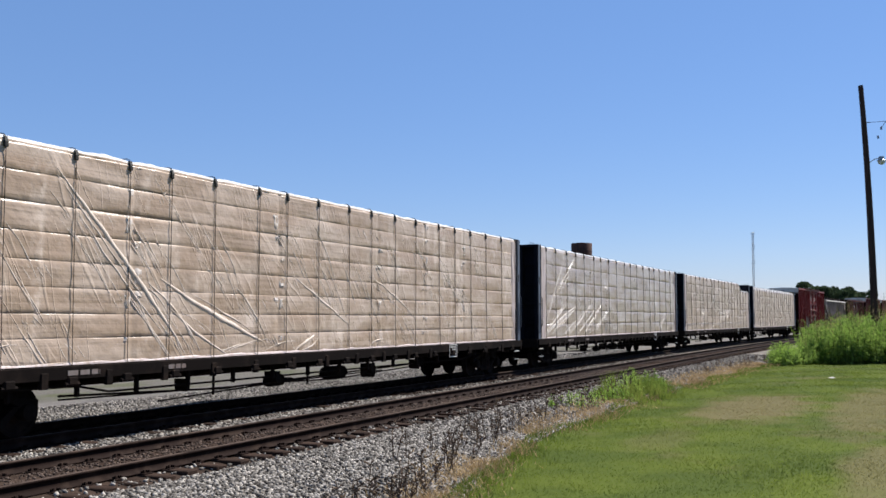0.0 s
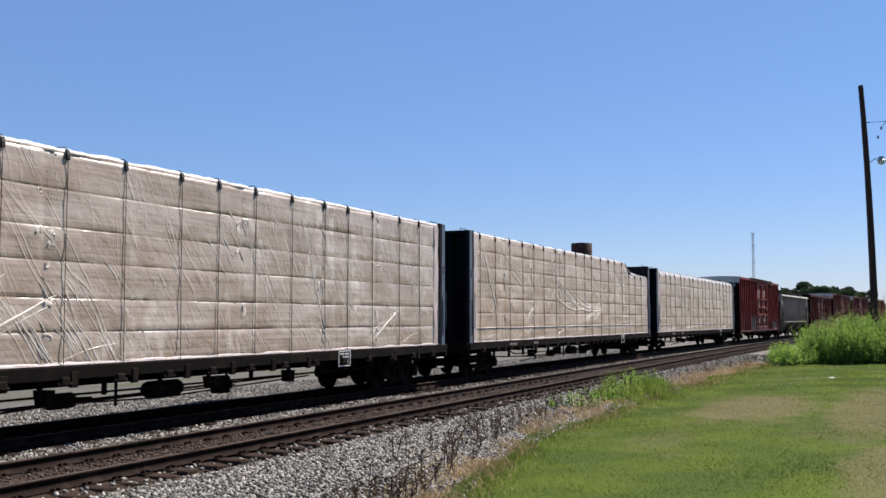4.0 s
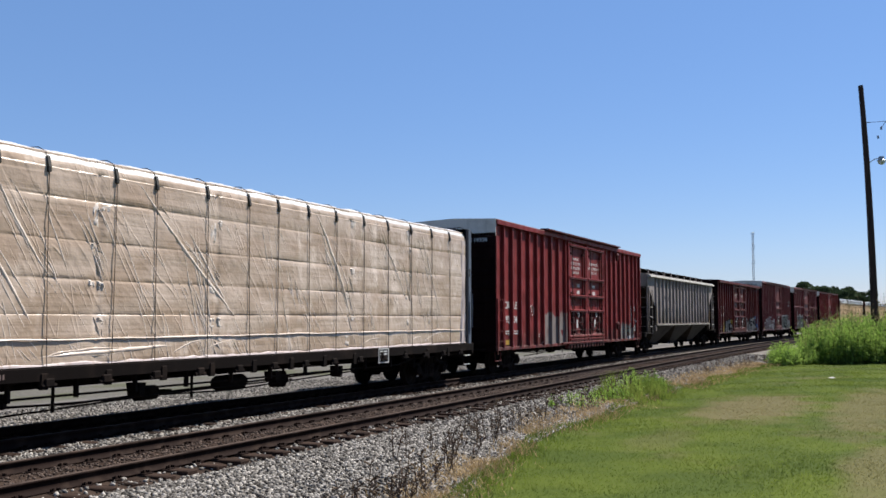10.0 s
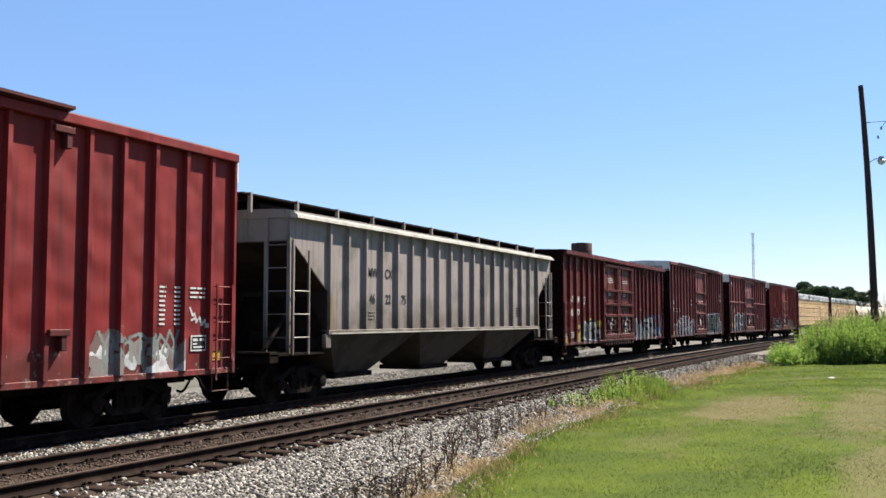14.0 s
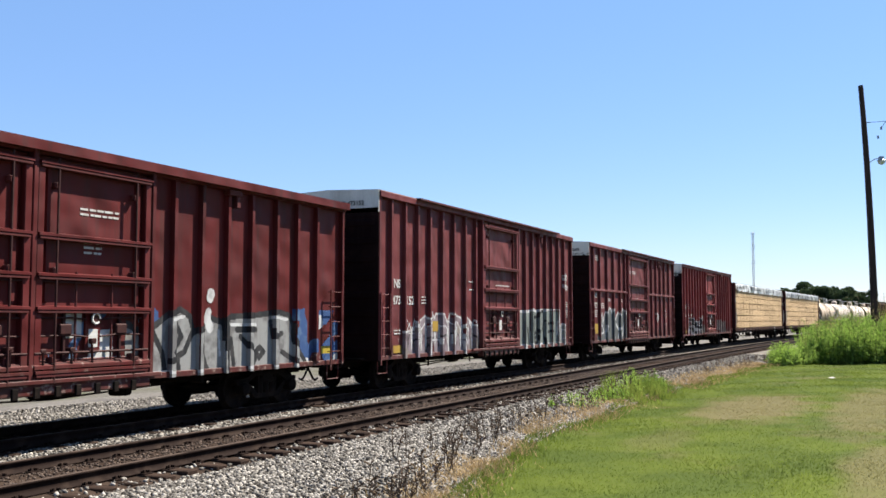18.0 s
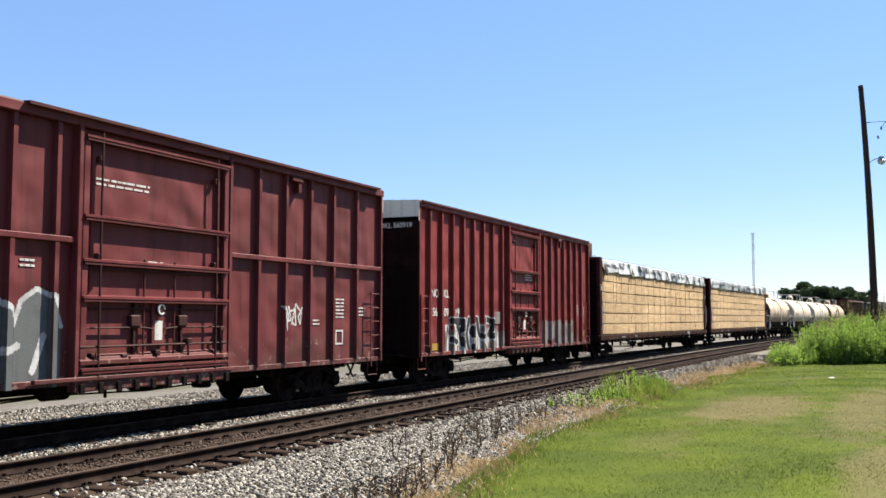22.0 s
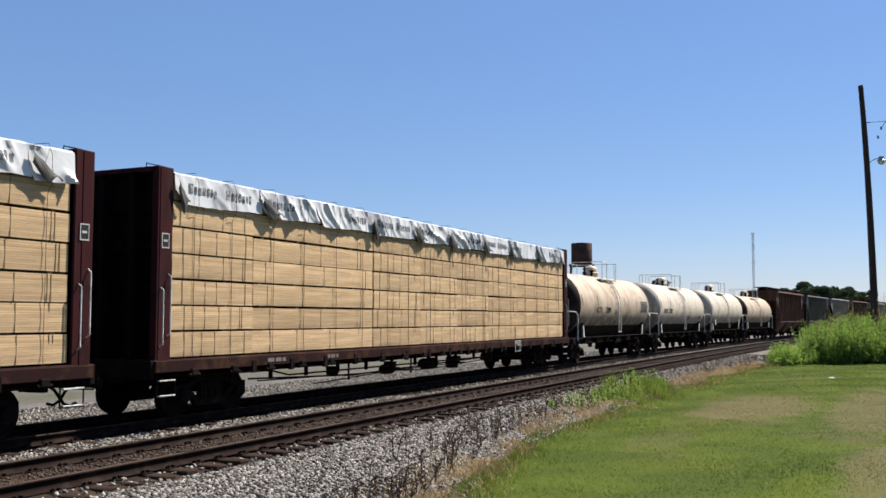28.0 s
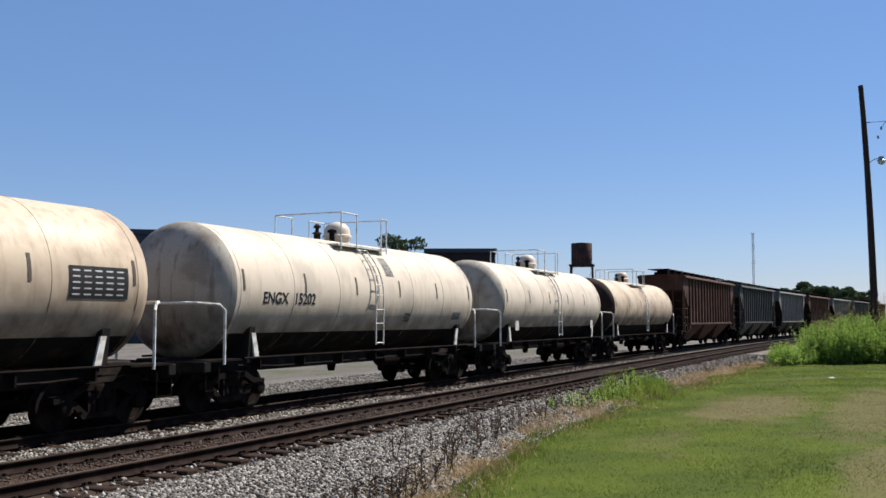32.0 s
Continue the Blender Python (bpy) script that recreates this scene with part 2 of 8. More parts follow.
def wrap_material(name, wood, film, coat=0.15):
    """Lumber under a tight skin of pale plastic film: the wood shows through, the film is creased and shines."""
    ma = bpy.data.materials.new(name)
    ma.use_nodes = True
    t = ma.node_tree
    n = t.nodes
    b = n["Principled BSDF"]
    tc = n.new("ShaderNodeTexCoord")

    def noise_at(scale, stretch, turn=0.0, detail=5.0, distort=0.0):
        turned = n.new("ShaderNodeMapping")
        turned.inputs["Rotation"].default_value = (radians(turn), 0, 0)
        mp = n.new("ShaderNodeMapping")
        mp.inputs["Scale"].default_value = stretch
        links(t, (tc.outputs["Object"], turned.inputs[0]))
        k = n.new("ShaderNodeTexNoise")
        k.inputs["Scale"].default_value, k.inputs["Detail"].default_value, k.inputs["Distortion"].default_value = scale, detail, distort
        links(t, (turned.outputs[0], mp.inputs[0]), (mp.outputs[0], k.inputs["Vector"]))
        return k.outputs["Fac"]

    def ramp(fac, lo, hi):
        r = n.new("ShaderNodeMapRange")
        r.inputs[1].default_value, r.inputs[2].default_value = lo, hi
        links(t, (fac, r.inputs[0]))
        return r.outputs[0]

    def mix(fac, a, z):
        m = n.new("ShaderNodeMix")
        m.data_type = "RGBA"
        for sock, val in ((m.inputs[0], fac), (m.inputs[6], a), (m.inputs[7], z)):
            if isinstance(val, bpy.types.NodeSocket):
                t.links.new(val, sock)
            elif isinstance(val, (int, float)):
                sock.default_value = val
            else:
                sock.default_value = (*val, 1)
        return m.outputs[2]

    def math2(op, a, z):
        m = n.new("ShaderNodeMath")
        m.operation = op
        for sock, val in ((m.inputs[0], a), (m.inputs[1], z)):
            if isinstance(val, (int, float)):
                sock.default_value = val
            else:
                t.links.new(val, sock)
        return m.outputs[0]

    def thin(fac, wide):
        """Narrow lines along the middle level of a noise."""
        return ramp(math2("ABSOLUTE", math2("SUBTRACT", fac, 0.5), 0.0), wide, 0.0)

    def where(scale, seed_turn):
        return ramp(noise_at(scale, (1, 1, 1), seed_turn, 3), 0.46, 0.6)

    # long slanting pulls in the film, steeper ones, and a few upright ones, each in its own places
    crease_a = math2("MULTIPLY", thin(noise_at(1.0, (1, 0.16, 1.5), 55, 2, 0.4), 0.014), where(0.4, 10))
    crease_b = math2("MULTIPLY", thin(noise_at(1.0, (1, 0.3, 4.0), 62, 2, 0.4), 0.03), ramp(noise_at(0.6, (1, 1, 1), 70, 3), 0.56, 0.66))
    crease_c = math2("MULTIPLY", thin(noise_at(1.0, (1, 0.2, 1.8), 82, 2, 0.5), 0.014), where(0.5, 130))
    boards = noise_at(1.0, (1, 0.4, 26.0), 0, 3)
    blot = ramp(noise_at(0.8, (1, 0.7, 1.8), 0, 6), 0.42, 0.62)
    smear = math2("MULTIPLY", ramp(noise_at(1.0, (1, 1.5, 0.3), 0, 6, 0.6), 0.56, 0.68), ramp(noise_at(3.5, (1, 1, 1), 0, 5), 0.4, 0.6))
    oi = n.new("ShaderNodeObjectInfo")
    hs = n.new("ShaderNodeHueSaturation")
    va = n.new("ShaderNodeMapRange")
    va.inputs[3].default_value, va.inputs[4].default_value = 0.97, 1.03
    links(t, (oi.outputs["Random"], va.inputs[0]), (va.outputs[0], hs.inputs["Value"]))
    base = mix(ramp(boards, 0.3, 0.7), wood, tuple(c * 0.92 for c in wood))
    base = mix(math2("MULTIPLY", blot, 0.5), base, film)
    base = mix(math2("MULTIPLY", smear, 0.75), base, tuple(min(c * 1.12, 0.7) for c in film))
    creases = math2("MAXIMUM", math2("MAXIMUM", crease_a, crease_b), crease_c)
    # creases are tinted paler, for the light they catch
    base = mix(math2("MULTIPLY", creases, 0.2), base, film)
    links(t, (base, hs.inputs["Color"]), (hs.outputs[0], b.inputs["Base Color"]))
    b.inputs["Roughness"].default_value = 0.32
    b.inputs["Coat Weight"].default_value, b.inputs["Coat Roughness"].default_value = coat, 0.25
    b.inputs["Specular IOR Level"].default_value = 0.3
    ripple = noise_at(1.0, (1, 0.22, 7.0), 0, 3, 0.3)
    height = math2("ADD", math2("ADD", math2("MULTIPLY", creases, 0.4), math2("MULTIPLY", ripple, 1.0)), math2("MULTIPLY", noise_at(6.0, (1, 0.8, 1.2), 35, 4), 0.85))
    bu = n.new("ShaderNodeBump")
    bu.inputs["Strength"].default_value, bu.inputs["Distance"].default_value = 0.5, 0.03
    links(t, (height, bu.inputs["Height"]), (bu.outputs[0], b.inputs["Normal"]), (bu.outputs[0], b.inputs["Coat Normal"]))
    return ma


def lumber_material(name, pale, deep):
    """Stacked boards seen on edge: courses of board edges with their own tones and thin dark joints."""
    ma = material(name, pale, 0.8, spots=deep, spot_scale=1.1, stretch=(1, 0.18, 9.0), grain=0.16, grain_scale=3.2, bump=0, vary=0.12)
    t = ma.node_tree
    n = t.nodes
    b = n["Principled BSDF"]
    tc = n.new("ShaderNodeTexCoord")
    sx = n.new("ShaderNodeSeparateXYZ")
    links(t, (tc.outputs["Object"], sx.inputs[0]))

    def calc(op, a, z):
        m = n.new("ShaderNodeMath")
        m.operation = op
        for sock, val in zip(m.inputs, (a, z)):
            if isinstance(val, (int, float)):
                sock.default_value = val
            else:
                t.links.new(val, sock)
        return m.outputs[0]

    course = calc("DIVIDE", sx.outputs["Z"], 0.0385)
    number = calc("FLOOR", course, 0.0)
    joint = calc("LESS_THAN", calc("FRACT", course, 0.0), 0.13)
    run = calc("ADD", calc("MULTIPLY", number, 3.7), calc("MULTIPLY", sx.outputs["Y"], 0.55))
    wn_ = n.new("ShaderNodeTexNoise")
    wn_.noise_dimensions = "1D"
    wn_.inputs["Scale"].default_value, wn_.inputs["Detail"].default_value = 1.0, 2.0
    t.links.new(run, wn_.inputs["W"])
    tone = n.new("ShaderNodeMapRange")
    for i, val in enumerate((0.3, 0.7, 0.82, 1.14)):
        tone.inputs[i + 1].default_value = val
    t.links.new(wn_.outputs["Fac"], tone.inputs[0])
    shade = calc("MULTIPLY", tone.outputs[0], calc("SUBTRACT", 1.0, calc("MULTIPLY", joint, calc("MULTIPLY", wn_.outputs["Fac"], 0.75))))
    hs = n.new("ShaderNodeHueSaturation")
    link = b.inputs["Base Color"].links[0]
    links(t, (link.from_socket, hs.inputs["Color"]), (shade, hs.inputs["Value"]))
    links(t, (hs.outputs[0], b.inputs["Base Color"]))
    bu = n.new("ShaderNodeBump")
    bu.inputs["Strength"].default_value, bu.inputs["Distance"].default_value = 0.6, 0.01
    links(t, (calc("SUBTRACT", tone.outputs[0], joint), bu.inputs["Height"]), (bu.outputs[0], b.inputs["Normal"]))
    return ma


def lawn_material(name, green, deep, dry, leafy):
    """Mown grass with worn, dried-out patches; the same cover for the soil and the blades on it."""
    ma = bpy.data.materials.new(name)
    ma.use_nodes = True
    t = ma.node_tree
    n = t.nodes
    b = n["Principled BSDF"]
    b.inputs["Roughness"].default_value, b.inputs["Specular IOR Level"].default_value = 0.9, 0.03
    tc = n.new("ShaderNodeTexCoord")

    def calc(op, a, z, third=None):
        m = n.new("ShaderNodeMath")
        m.operation = op
        for sock, val in zip(m.inputs, (a, z, third)):
            if val is None:
                continue
            if isinstance(val, (int, float)):
                sock.default_value = val
            else:
                t.links.new(val, sock)
        return m.outputs[0]

    def noise_at(scale, detail):
        k = n.new("ShaderNodeTexNoise")
        k.inputs["Scale"].default_value, k.inputs["Detail"].default_value, k.inputs["Roughness"].default_value = scale, detail, 0.6
        links(t, (tc.outputs["Object"], k.inputs["Vector"]))
        return k.outputs["Fac"]

    def ranged(fac, lo, hi, a=0.0, z=1.0):
        m = n.new("ShaderNodeMapRange")
        m.interpolation_type = "SMOOTHSTEP"
        for i, val in enumerate((lo, hi, a, z)):
            m.inputs[i + 1].default_value = val
        t.links.new(fac, m.inputs[0])
        return m.outputs[0]

    def mix(fac, a, z):
        m = n.new("ShaderNodeMix")
        m.data_type = "RGBA"
        for sock, val in ((m.inputs[0], fac), (m.inputs[6], a), (m.inputs[7], z)):
            if isinstance(val, bpy.types.NodeSocket):
                t.links.new(val, sock)
            else:
                sock.default_value = (*val, 1)
        return m.outputs[2]

    # dried-out patches: middle and half-widths, with ragged rims
    worn = ranged(noise_at(0.33, 4.0), 0.56, 0.72, 0.0, 0.55)
    for cx, cy, rx, ry, much in ((-3.5, 26.5, 1.9, 5.5, 0.9), (-0.6, 27.0, 1.3, 9.0, 0.75), (-0.3, 16.0, 0.8, 4.0, 0.7), (-4.2, 19.0, 0.8, 2.6, 0.3)):
        mp = n.new("ShaderNodeMapping")
        mp.vector_type = "TEXTURE"
        mp.inputs["Location"].default_value, mp.inputs["Scale"].default_value = (cx, cy, 0), (rx, ry, 4.0)
        ln = n.new("ShaderNodeVectorMath")
        ln.operation = "LENGTH"
        links(t, (tc.outputs["Object"], mp.inputs[0]), (mp.outputs[0], ln.inputs[0]))
        d = calc("ADD", ln.outputs["Value"], calc("MULTIPLY", calc("SUBTRACT", noise_at(0.9, 5.0), 0.5), 1.3))
        worn = calc("MAXIMUM", worn, ranged(d, 1.05, 0.45, 0.0, much))
    col = mix(ranged(noise_at(0.5, 5.0), 0.36, 0.64), deep, green)
    col = mix(worn, col, dry)
    g = n.new("ShaderNodeHueSaturation")
    if leafy:
        geo = n.new("ShaderNodeNewGeometry")
        va = ranged(geo.outputs["Random Per Island"], 0.0, 1.0, 1.16, 1.58)
    else:
        va = ranged(noise_at(14.0, 3.0), 0.3, 0.7, 0.74, 0.86)
    links(t, (va, g.inputs["Value"]), (col, g.inputs["Color"]), (g.outputs[0], b.inputs["Base Color"]))
    if leafy:
        tr = n.new("ShaderNodeBsdfTranslucent")
        mx = n.new("ShaderNodeMixShader")
        mx.inputs[0].default_value = 0.6
        links(t, (g.outputs[0], tr.inputs["Color"]), (b.outputs[0], mx.inputs[1]), (tr.outputs[0], mx.inputs[2]), (mx.outputs[0], n["Material Output"].inputs["Surface"]))
    else:
        bu = n.new("ShaderNodeBump")
        bu.inputs["Strength"].default_value, bu.inputs["Distance"].default_value = 0.2, 0.03
        links(t, (noise_at(18.0, 4.0), bu.inputs["Height"]), (bu.outputs[0], b.inputs["Normal"]))
    return ma


RED = dict(rough=0.55, spot_scale=0.8, streak=(0.03, 0.0125, 0.011), streak_amount=0.6, dirt=(0.052, 0.026, 0.022), dirt_z=(0.6, 1.8), grain=0.06, bump=0.8, bump_scale=1.9, bump_depth=0.10, bump_detail=0.3, chips=(0.17, 0.12, 0.105))
m_red = material("oxide_red_paint", (0.138, 0.0158, 0.0158), spots=(0.113, 0.0143, 0.0145), **RED)
m_red_dark = material("dull_oxide_red_paint", (0.071, 0.0088, 0.0088), spots=(0.056, 0.0080, 0.0082), **RED)
m_red_brown = material("brown_red_paint", (0.100, 0.0222, 0.0235), spots=(0.080, 0.0195, 0.0208), **RED)
m_red_worn = material("bright_oxide_red_paint", (0.142, 0.0215, 0.0210), spots=(0.112, 0.0190, 0.0185), **RED)
# two reds darkened in part for the shade among the door gear
m_red_deep = material("darkened_red_paint", (0.07, 0.016, 0.0155), 0.6, spots=(0.045, 0.014, 0.014), spot_scale=1.5, streak=(0.03, 0.014, 0.012), bump=0.1)
m_gear = material("darkened_red_gear", (0.030, 0.010, 0.0095), 0.7, spots=(0.046, 0.016, 0.014), spot_scale=4, bump=0.1)
m_black = material("matt_black_steel", (0.014, 0.013, 0.013), 0.8, spots=(0.03, 0.023, 0.019), spot_scale=2.0, bump=0.3)
m_under = material("near_black_underframe_steel", (0.0088, 0.0068, 0.0061), 0.9, spots=(0.017, 0.012, 0.0098), spot_scale=2.5, bump=0.3)
# navy brought near black, for the shade on the bulkheads
m_navy = material("darkened_navy_paint", (0.0085, 0.0092, 0.0135), 0.8, spots=(0.012, 0.013, 0.018), spot_scale=1.5, streak=(0.017, 0.017, 0.019), bump=0.1)
m_slate = material("slate_grey_paint", (0.0798, 0.0966, 0.126), 0.55, spots=(0.063, 0.0756, 0.101), spot_scale=1.6, streak=(0.042, 0.0378, 0.0336), bump=0.1)
m_maroon = material("dark_maroon_paint", (0.037, 0.0108, 0.012), 0.7, spots=(0.025, 0.0092, 0.0098), spot_scale=1.5, streak=(0.04, 0.025, 0.025), bump=0.1)
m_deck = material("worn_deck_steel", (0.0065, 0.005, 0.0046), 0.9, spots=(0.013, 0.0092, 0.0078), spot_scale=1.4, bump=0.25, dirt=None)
m_grey = material("weathered_grey_paint", (0.206, 0.176, 0.167), 0.65, spots=(0.135, 0.125, 0.11), spot_scale=1.0, streak=(0.08, 0.062, 0.046), streak_amount=0.7, dirt=(0.075, 0.058, 0.043), dirt_z=(1.5, 2.6), grain=0.05, bump=0.1, bump_scale=4)
m_grey_dark = material("dirty_dark_grey_paint", (0.0545, 0.0545, 0.0532), 0.65, spots=(0.0371, 0.0359, 0.0347), spot_scale=1.0, streak=(0.0248, 0.0211, 0.0173), streak_amount=0.7, bump=0.1, bump_scale=4)
m_grey_light = material("light_grey_paint", (0.135, 0.135, 0.132), 0.6, spots=(0.0994, 0.0994, 0.0969), spot_scale=1.1, streak=(0.0585, 0.0497, 0.041), streak_amount=0.6, bump=0.1, bump_scale=4)
m_rust = material("rusty_brown_paint", (0.051, 0.0225, 0.015), 0.7, spots=(0.075, 0.0375, 0.0255), spot_scale=0.9, streak=(0.099, 0.066, 0.048), streak_amount=0.55, bump=0.15, bump_scale=5)
m_end_white = material("dulled_white_paint", (0.56, 0.52, 0.47), 0.6, spots=(0.46, 0.42, 0.37), spot_scale=1.2, streak=(0.25, 0.22, 0.19), streak_amount=0.35, bump=0.08)
# soot, with shade added: for heads and slopes turned from the sun
m_soot_shade = material("soot_and_shade_paint", (0.017, 0.0115, 0.0095), 0.85, spots=(0.034, 0.022, 0.017), spot_scale=0.9, streak=(0.015, 0.012, 0.011), bump=0.1)
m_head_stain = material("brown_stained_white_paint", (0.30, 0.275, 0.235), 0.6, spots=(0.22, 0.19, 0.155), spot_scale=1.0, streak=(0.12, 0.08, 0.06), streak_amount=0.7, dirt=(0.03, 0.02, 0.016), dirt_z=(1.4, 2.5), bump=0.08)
# pale paint; on chord and rungs it stands in for sunlight
m_chord_pale = material("pale_sunlit_paint", (0.30, 0.285, 0.255), 0.6, spots=(0.22, 0.205, 0.18), spot_scale=1.4, streak=(0.14, 0.12, 0.1), bump=0.08)
# tank paints darken towards the bottom: grime, and the flank's shading painted in
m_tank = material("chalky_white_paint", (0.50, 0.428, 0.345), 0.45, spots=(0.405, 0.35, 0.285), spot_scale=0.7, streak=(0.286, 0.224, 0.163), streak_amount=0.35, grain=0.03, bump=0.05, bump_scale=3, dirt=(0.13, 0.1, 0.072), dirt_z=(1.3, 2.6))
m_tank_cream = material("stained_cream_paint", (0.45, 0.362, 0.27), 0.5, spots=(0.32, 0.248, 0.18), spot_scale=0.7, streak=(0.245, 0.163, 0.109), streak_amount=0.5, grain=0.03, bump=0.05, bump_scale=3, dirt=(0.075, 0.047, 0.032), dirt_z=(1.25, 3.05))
m_white_rail = material("white_handrail_paint", (0.525, 0.518, 0.49), 0.5, spots=(0.35, 0.322, 0.28), spot_scale=6)
m_letter_white = material("white_stencil_paint", (0.42, 0.415, 0.4), 0.6, spots=(0.33, 0.3, 0.282), spot_scale=5, bump=0)
m_letter_black = material("black_stencil_paint", (0.02, 0.02, 0.022), 0.6, bump=0)
m_stencil_dim = material("worn_dark_stencil", (0.16, 0.15, 0.135), 0.6, spots=(0.04, 0.038, 0.036), spot_scale=9, stretch=(1, 0.6, 2.2), bump=0)
m_yellow = material("yellow_stencil_paint", (0.26, 0.165, 0.03), 0.6, spots=(0.24, 0.15, 0.036), spot_scale=4, bump=0)
m_slate_spray = material("grey_spray_paint", (0.085, 0.09, 0.092), 0.6, spots=(0.065, 0.066, 0.068), spot_scale=1.4, streak=(0.05, 0.05, 0.05), bump=0.03)
m_silver = material("silver_spray_paint", (0.20, 0.20, 0.197), 0.5, spots=(0.115, 0.11, 0.11), spot_scale=2.4, streak=(0.11, 0.095, 0.09), grain=0.08, bump=0.05)
m_spray_white = material("white_spray_paint", (0.396, 0.396, 0.396), 0.6, spots=(0.27, 0.264, 0.264), spot_scale=3, bump=0)
m_spray_dark = material("dark_spray_paint", (0.018, 0.018, 0.02), 0.6, spots=(0.035, 0.033, 0.034), spot_scale=3, bump=0)
m_spray_blue = material("blue_spray_paint", (0.03, 0.06, 0.15), 0.6, spots=(0.07, 0.115, 0.195), spot_scale=2.4, bump=0)
m_spray_yellow = material("yellow_spray_paint", (0.275, 0.21, 0.03), 0.6, spots=(0.2, 0.15, 0.04), spot_scale=2.4, bump=0)
m_spray_teal = material("dull_green_spray_paint", (0.145, 0.16, 0.148), 0.6, spots=(0.11, 0.12, 0.114), spot_scale=2.4, bump=0)
m_spray_lilac = material("pale_lilac_spray_paint", (0.165, 0.135, 0.15), 0.6, spots=(0.1, 0.07, 0.08), spot_scale=1.8, bump=0)
m_primer = material("grey_primer_paint", (0.155, 0.133, 0.125), 0.65, spots=(0.115, 0.078, 0.07), spot_scale=1.6, streak=(0.1, 0.06, 0.05), bump=0.05)
m_wrap = wrap_material("creased_lumber_wrap", (0.308, 0.226, 0.161), (0.47, 0.386, 0.32))
m_wrap_white = wrap_material("whitish_lumber_wrap", (0.275, 0.208, 0.158), (0.42, 0.36, 0.31), 0.6)
m_film_edge = material("loose_white_film", (0.533, 0.518, 0.504), 0.3, spots=(0.432, 0.41, 0.382), spot_scale=3, bump=0.5, bump_scale=9, coat=0.3)
m_lumber = lumber_material("sawn_softwood", (0.455, 0.316, 0.18), (0.385, 0.262, 0.142))
# the shadow between the tiers is put into this wood's colour
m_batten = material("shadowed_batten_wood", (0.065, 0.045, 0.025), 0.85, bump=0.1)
m_tarp_dark = material("dark_sheet_underside", (0.075, 0.07, 0.066), 0.6, spots=(0.05, 0.048, 0.046), spot_scale=2.5, bump=0.2)
# maroon brought near black, for bulkheads that lie in shade
m_end_shade = material("shaded_maroon_paint", (0.0095, 0.0048, 0.0052), 0.9, spots=(0.015, 0.0075, 0.0078), spot_scale=1.3, bump=0.1)
m_sill_dark = material("grimy_dark_maroon_steel", (0.022, 0.0105, 0.0095), 0.8, spots=(0.045, 0.022, 0.014), spot_scale=2.2, streak=(0.012, 0.009, 0.008), bump=0.2)
# the darker spots stand in for shading in the sheet's folds
m_tarp = material("silver_grey_tarpaulin", (0.54, 0.54, 0.55), 0.35, spots=(0.34, 0.34, 0.352), spot_scale=1.2, grain=0.04, bump=0.25, bump_scale=7, coat=0.2)
m_strap = material("black_steel_strap", (0.03, 0.028, 0.026), 0.6, bump=0)
m_rail = material("brown_rail_steel", (0.013, 0.0078, 0.0064), 0.75, 0.1, spots=(0.024, 0.0155, 0.012), spot_scale=3, bump=0.15)
m_rail_top = material("worn_rail_head", (0.052, 0.037, 0.030), 0.7, 0.0, spots=(0.016, 0.011, 0.009), spot_scale=4, stretch=(1, 0.2, 1), bump=0.05)
m_tie = material("old_creosoted_timber", (0.034, 0.0222, 0.0172), 0.9, spots=(0.019, 0.0125, 0.0098), spot_scale=4, stretch=(0.25, 2, 2), grain=0.2, bump=0.6, bump_scale=14, vary=0.25)
m_ballast = material("grey_ballast", (0.125, 0.109, 0.094), 0.95, spots=(0.08, 0.069, 0.059), spot_scale=0.7, grain=0.42, grain_scale=11.0, bump=1.0, bump_scale=13.0)
# holds the train's shadow as well as the bed's own dark tone
m_shaded_ballast = material("dark_shaded_ballast", (0.02, 0.0165, 0.015), 0.95, spots=(0.031, 0.026, 0.023), spot_scale=0.7, grain=0.35, grain_scale=11.0, bump=1.0, bump_scale=13.0)
m_dirty = material("dirt_filled_ballast", (0.038, 0.026, 0.020), 0.95, spots=(0.023, 0.0155, 0.012), spot_scale=0.9, grain=0.4, grain_scale=11.0, bump=1.0, bump_scale=13.0)
m_lot = material("pale_gravel_yard", (0.105, 0.094, 0.084), 0.95, spots=(0.075, 0.067, 0.06), spot_scale=0.35, grain=0.4, grain_scale=9.0, bump=0.6, bump_scale=10)
m_dry = material("dry_weedy_ground", (0.084, 0.076, 0.063), 0.95, spots=(0.064, 0.064, 0.036), spot_scale=0.4, grain=0.5, grain_scale=12.0, bump=0.6, bump_scale=10)
LAWN = ((0.078, 0.100, 0.0165), (0.055, 0.076, 0.0155), (0.128, 0.108, 0.054))
m_lawn = lawn_material("mown_grass_ground", *LAWN, False)
m_field = material("far_field", (0.054, 0.063, 0.0225), 0.95, spots=(0.09, 0.081, 0.0405), spot_scale=0.02, bump=0.3)
m_pole = material("weathered_pole_timber", (0.0425, 0.0275, 0.024), 0.9, spots=(0.025, 0.017, 0.016), spot_scale=3, stretch=(4, 4, 0.25), grain=0.15, bump=0.5, bump_scale=8)
m_galv = material("galvanised_steel", (0.252, 0.258, 0.264), 0.45, 0.6, bump=0.05)
m_tank_rust = material("rusted_tank_steel", (0.0633, 0.0341, 0.0264), 0.8, spots=(0.0358, 0.0231, 0.0209), spot_scale=0.8, streak=(0.105, 0.055, 0.0385), bump=0.2)
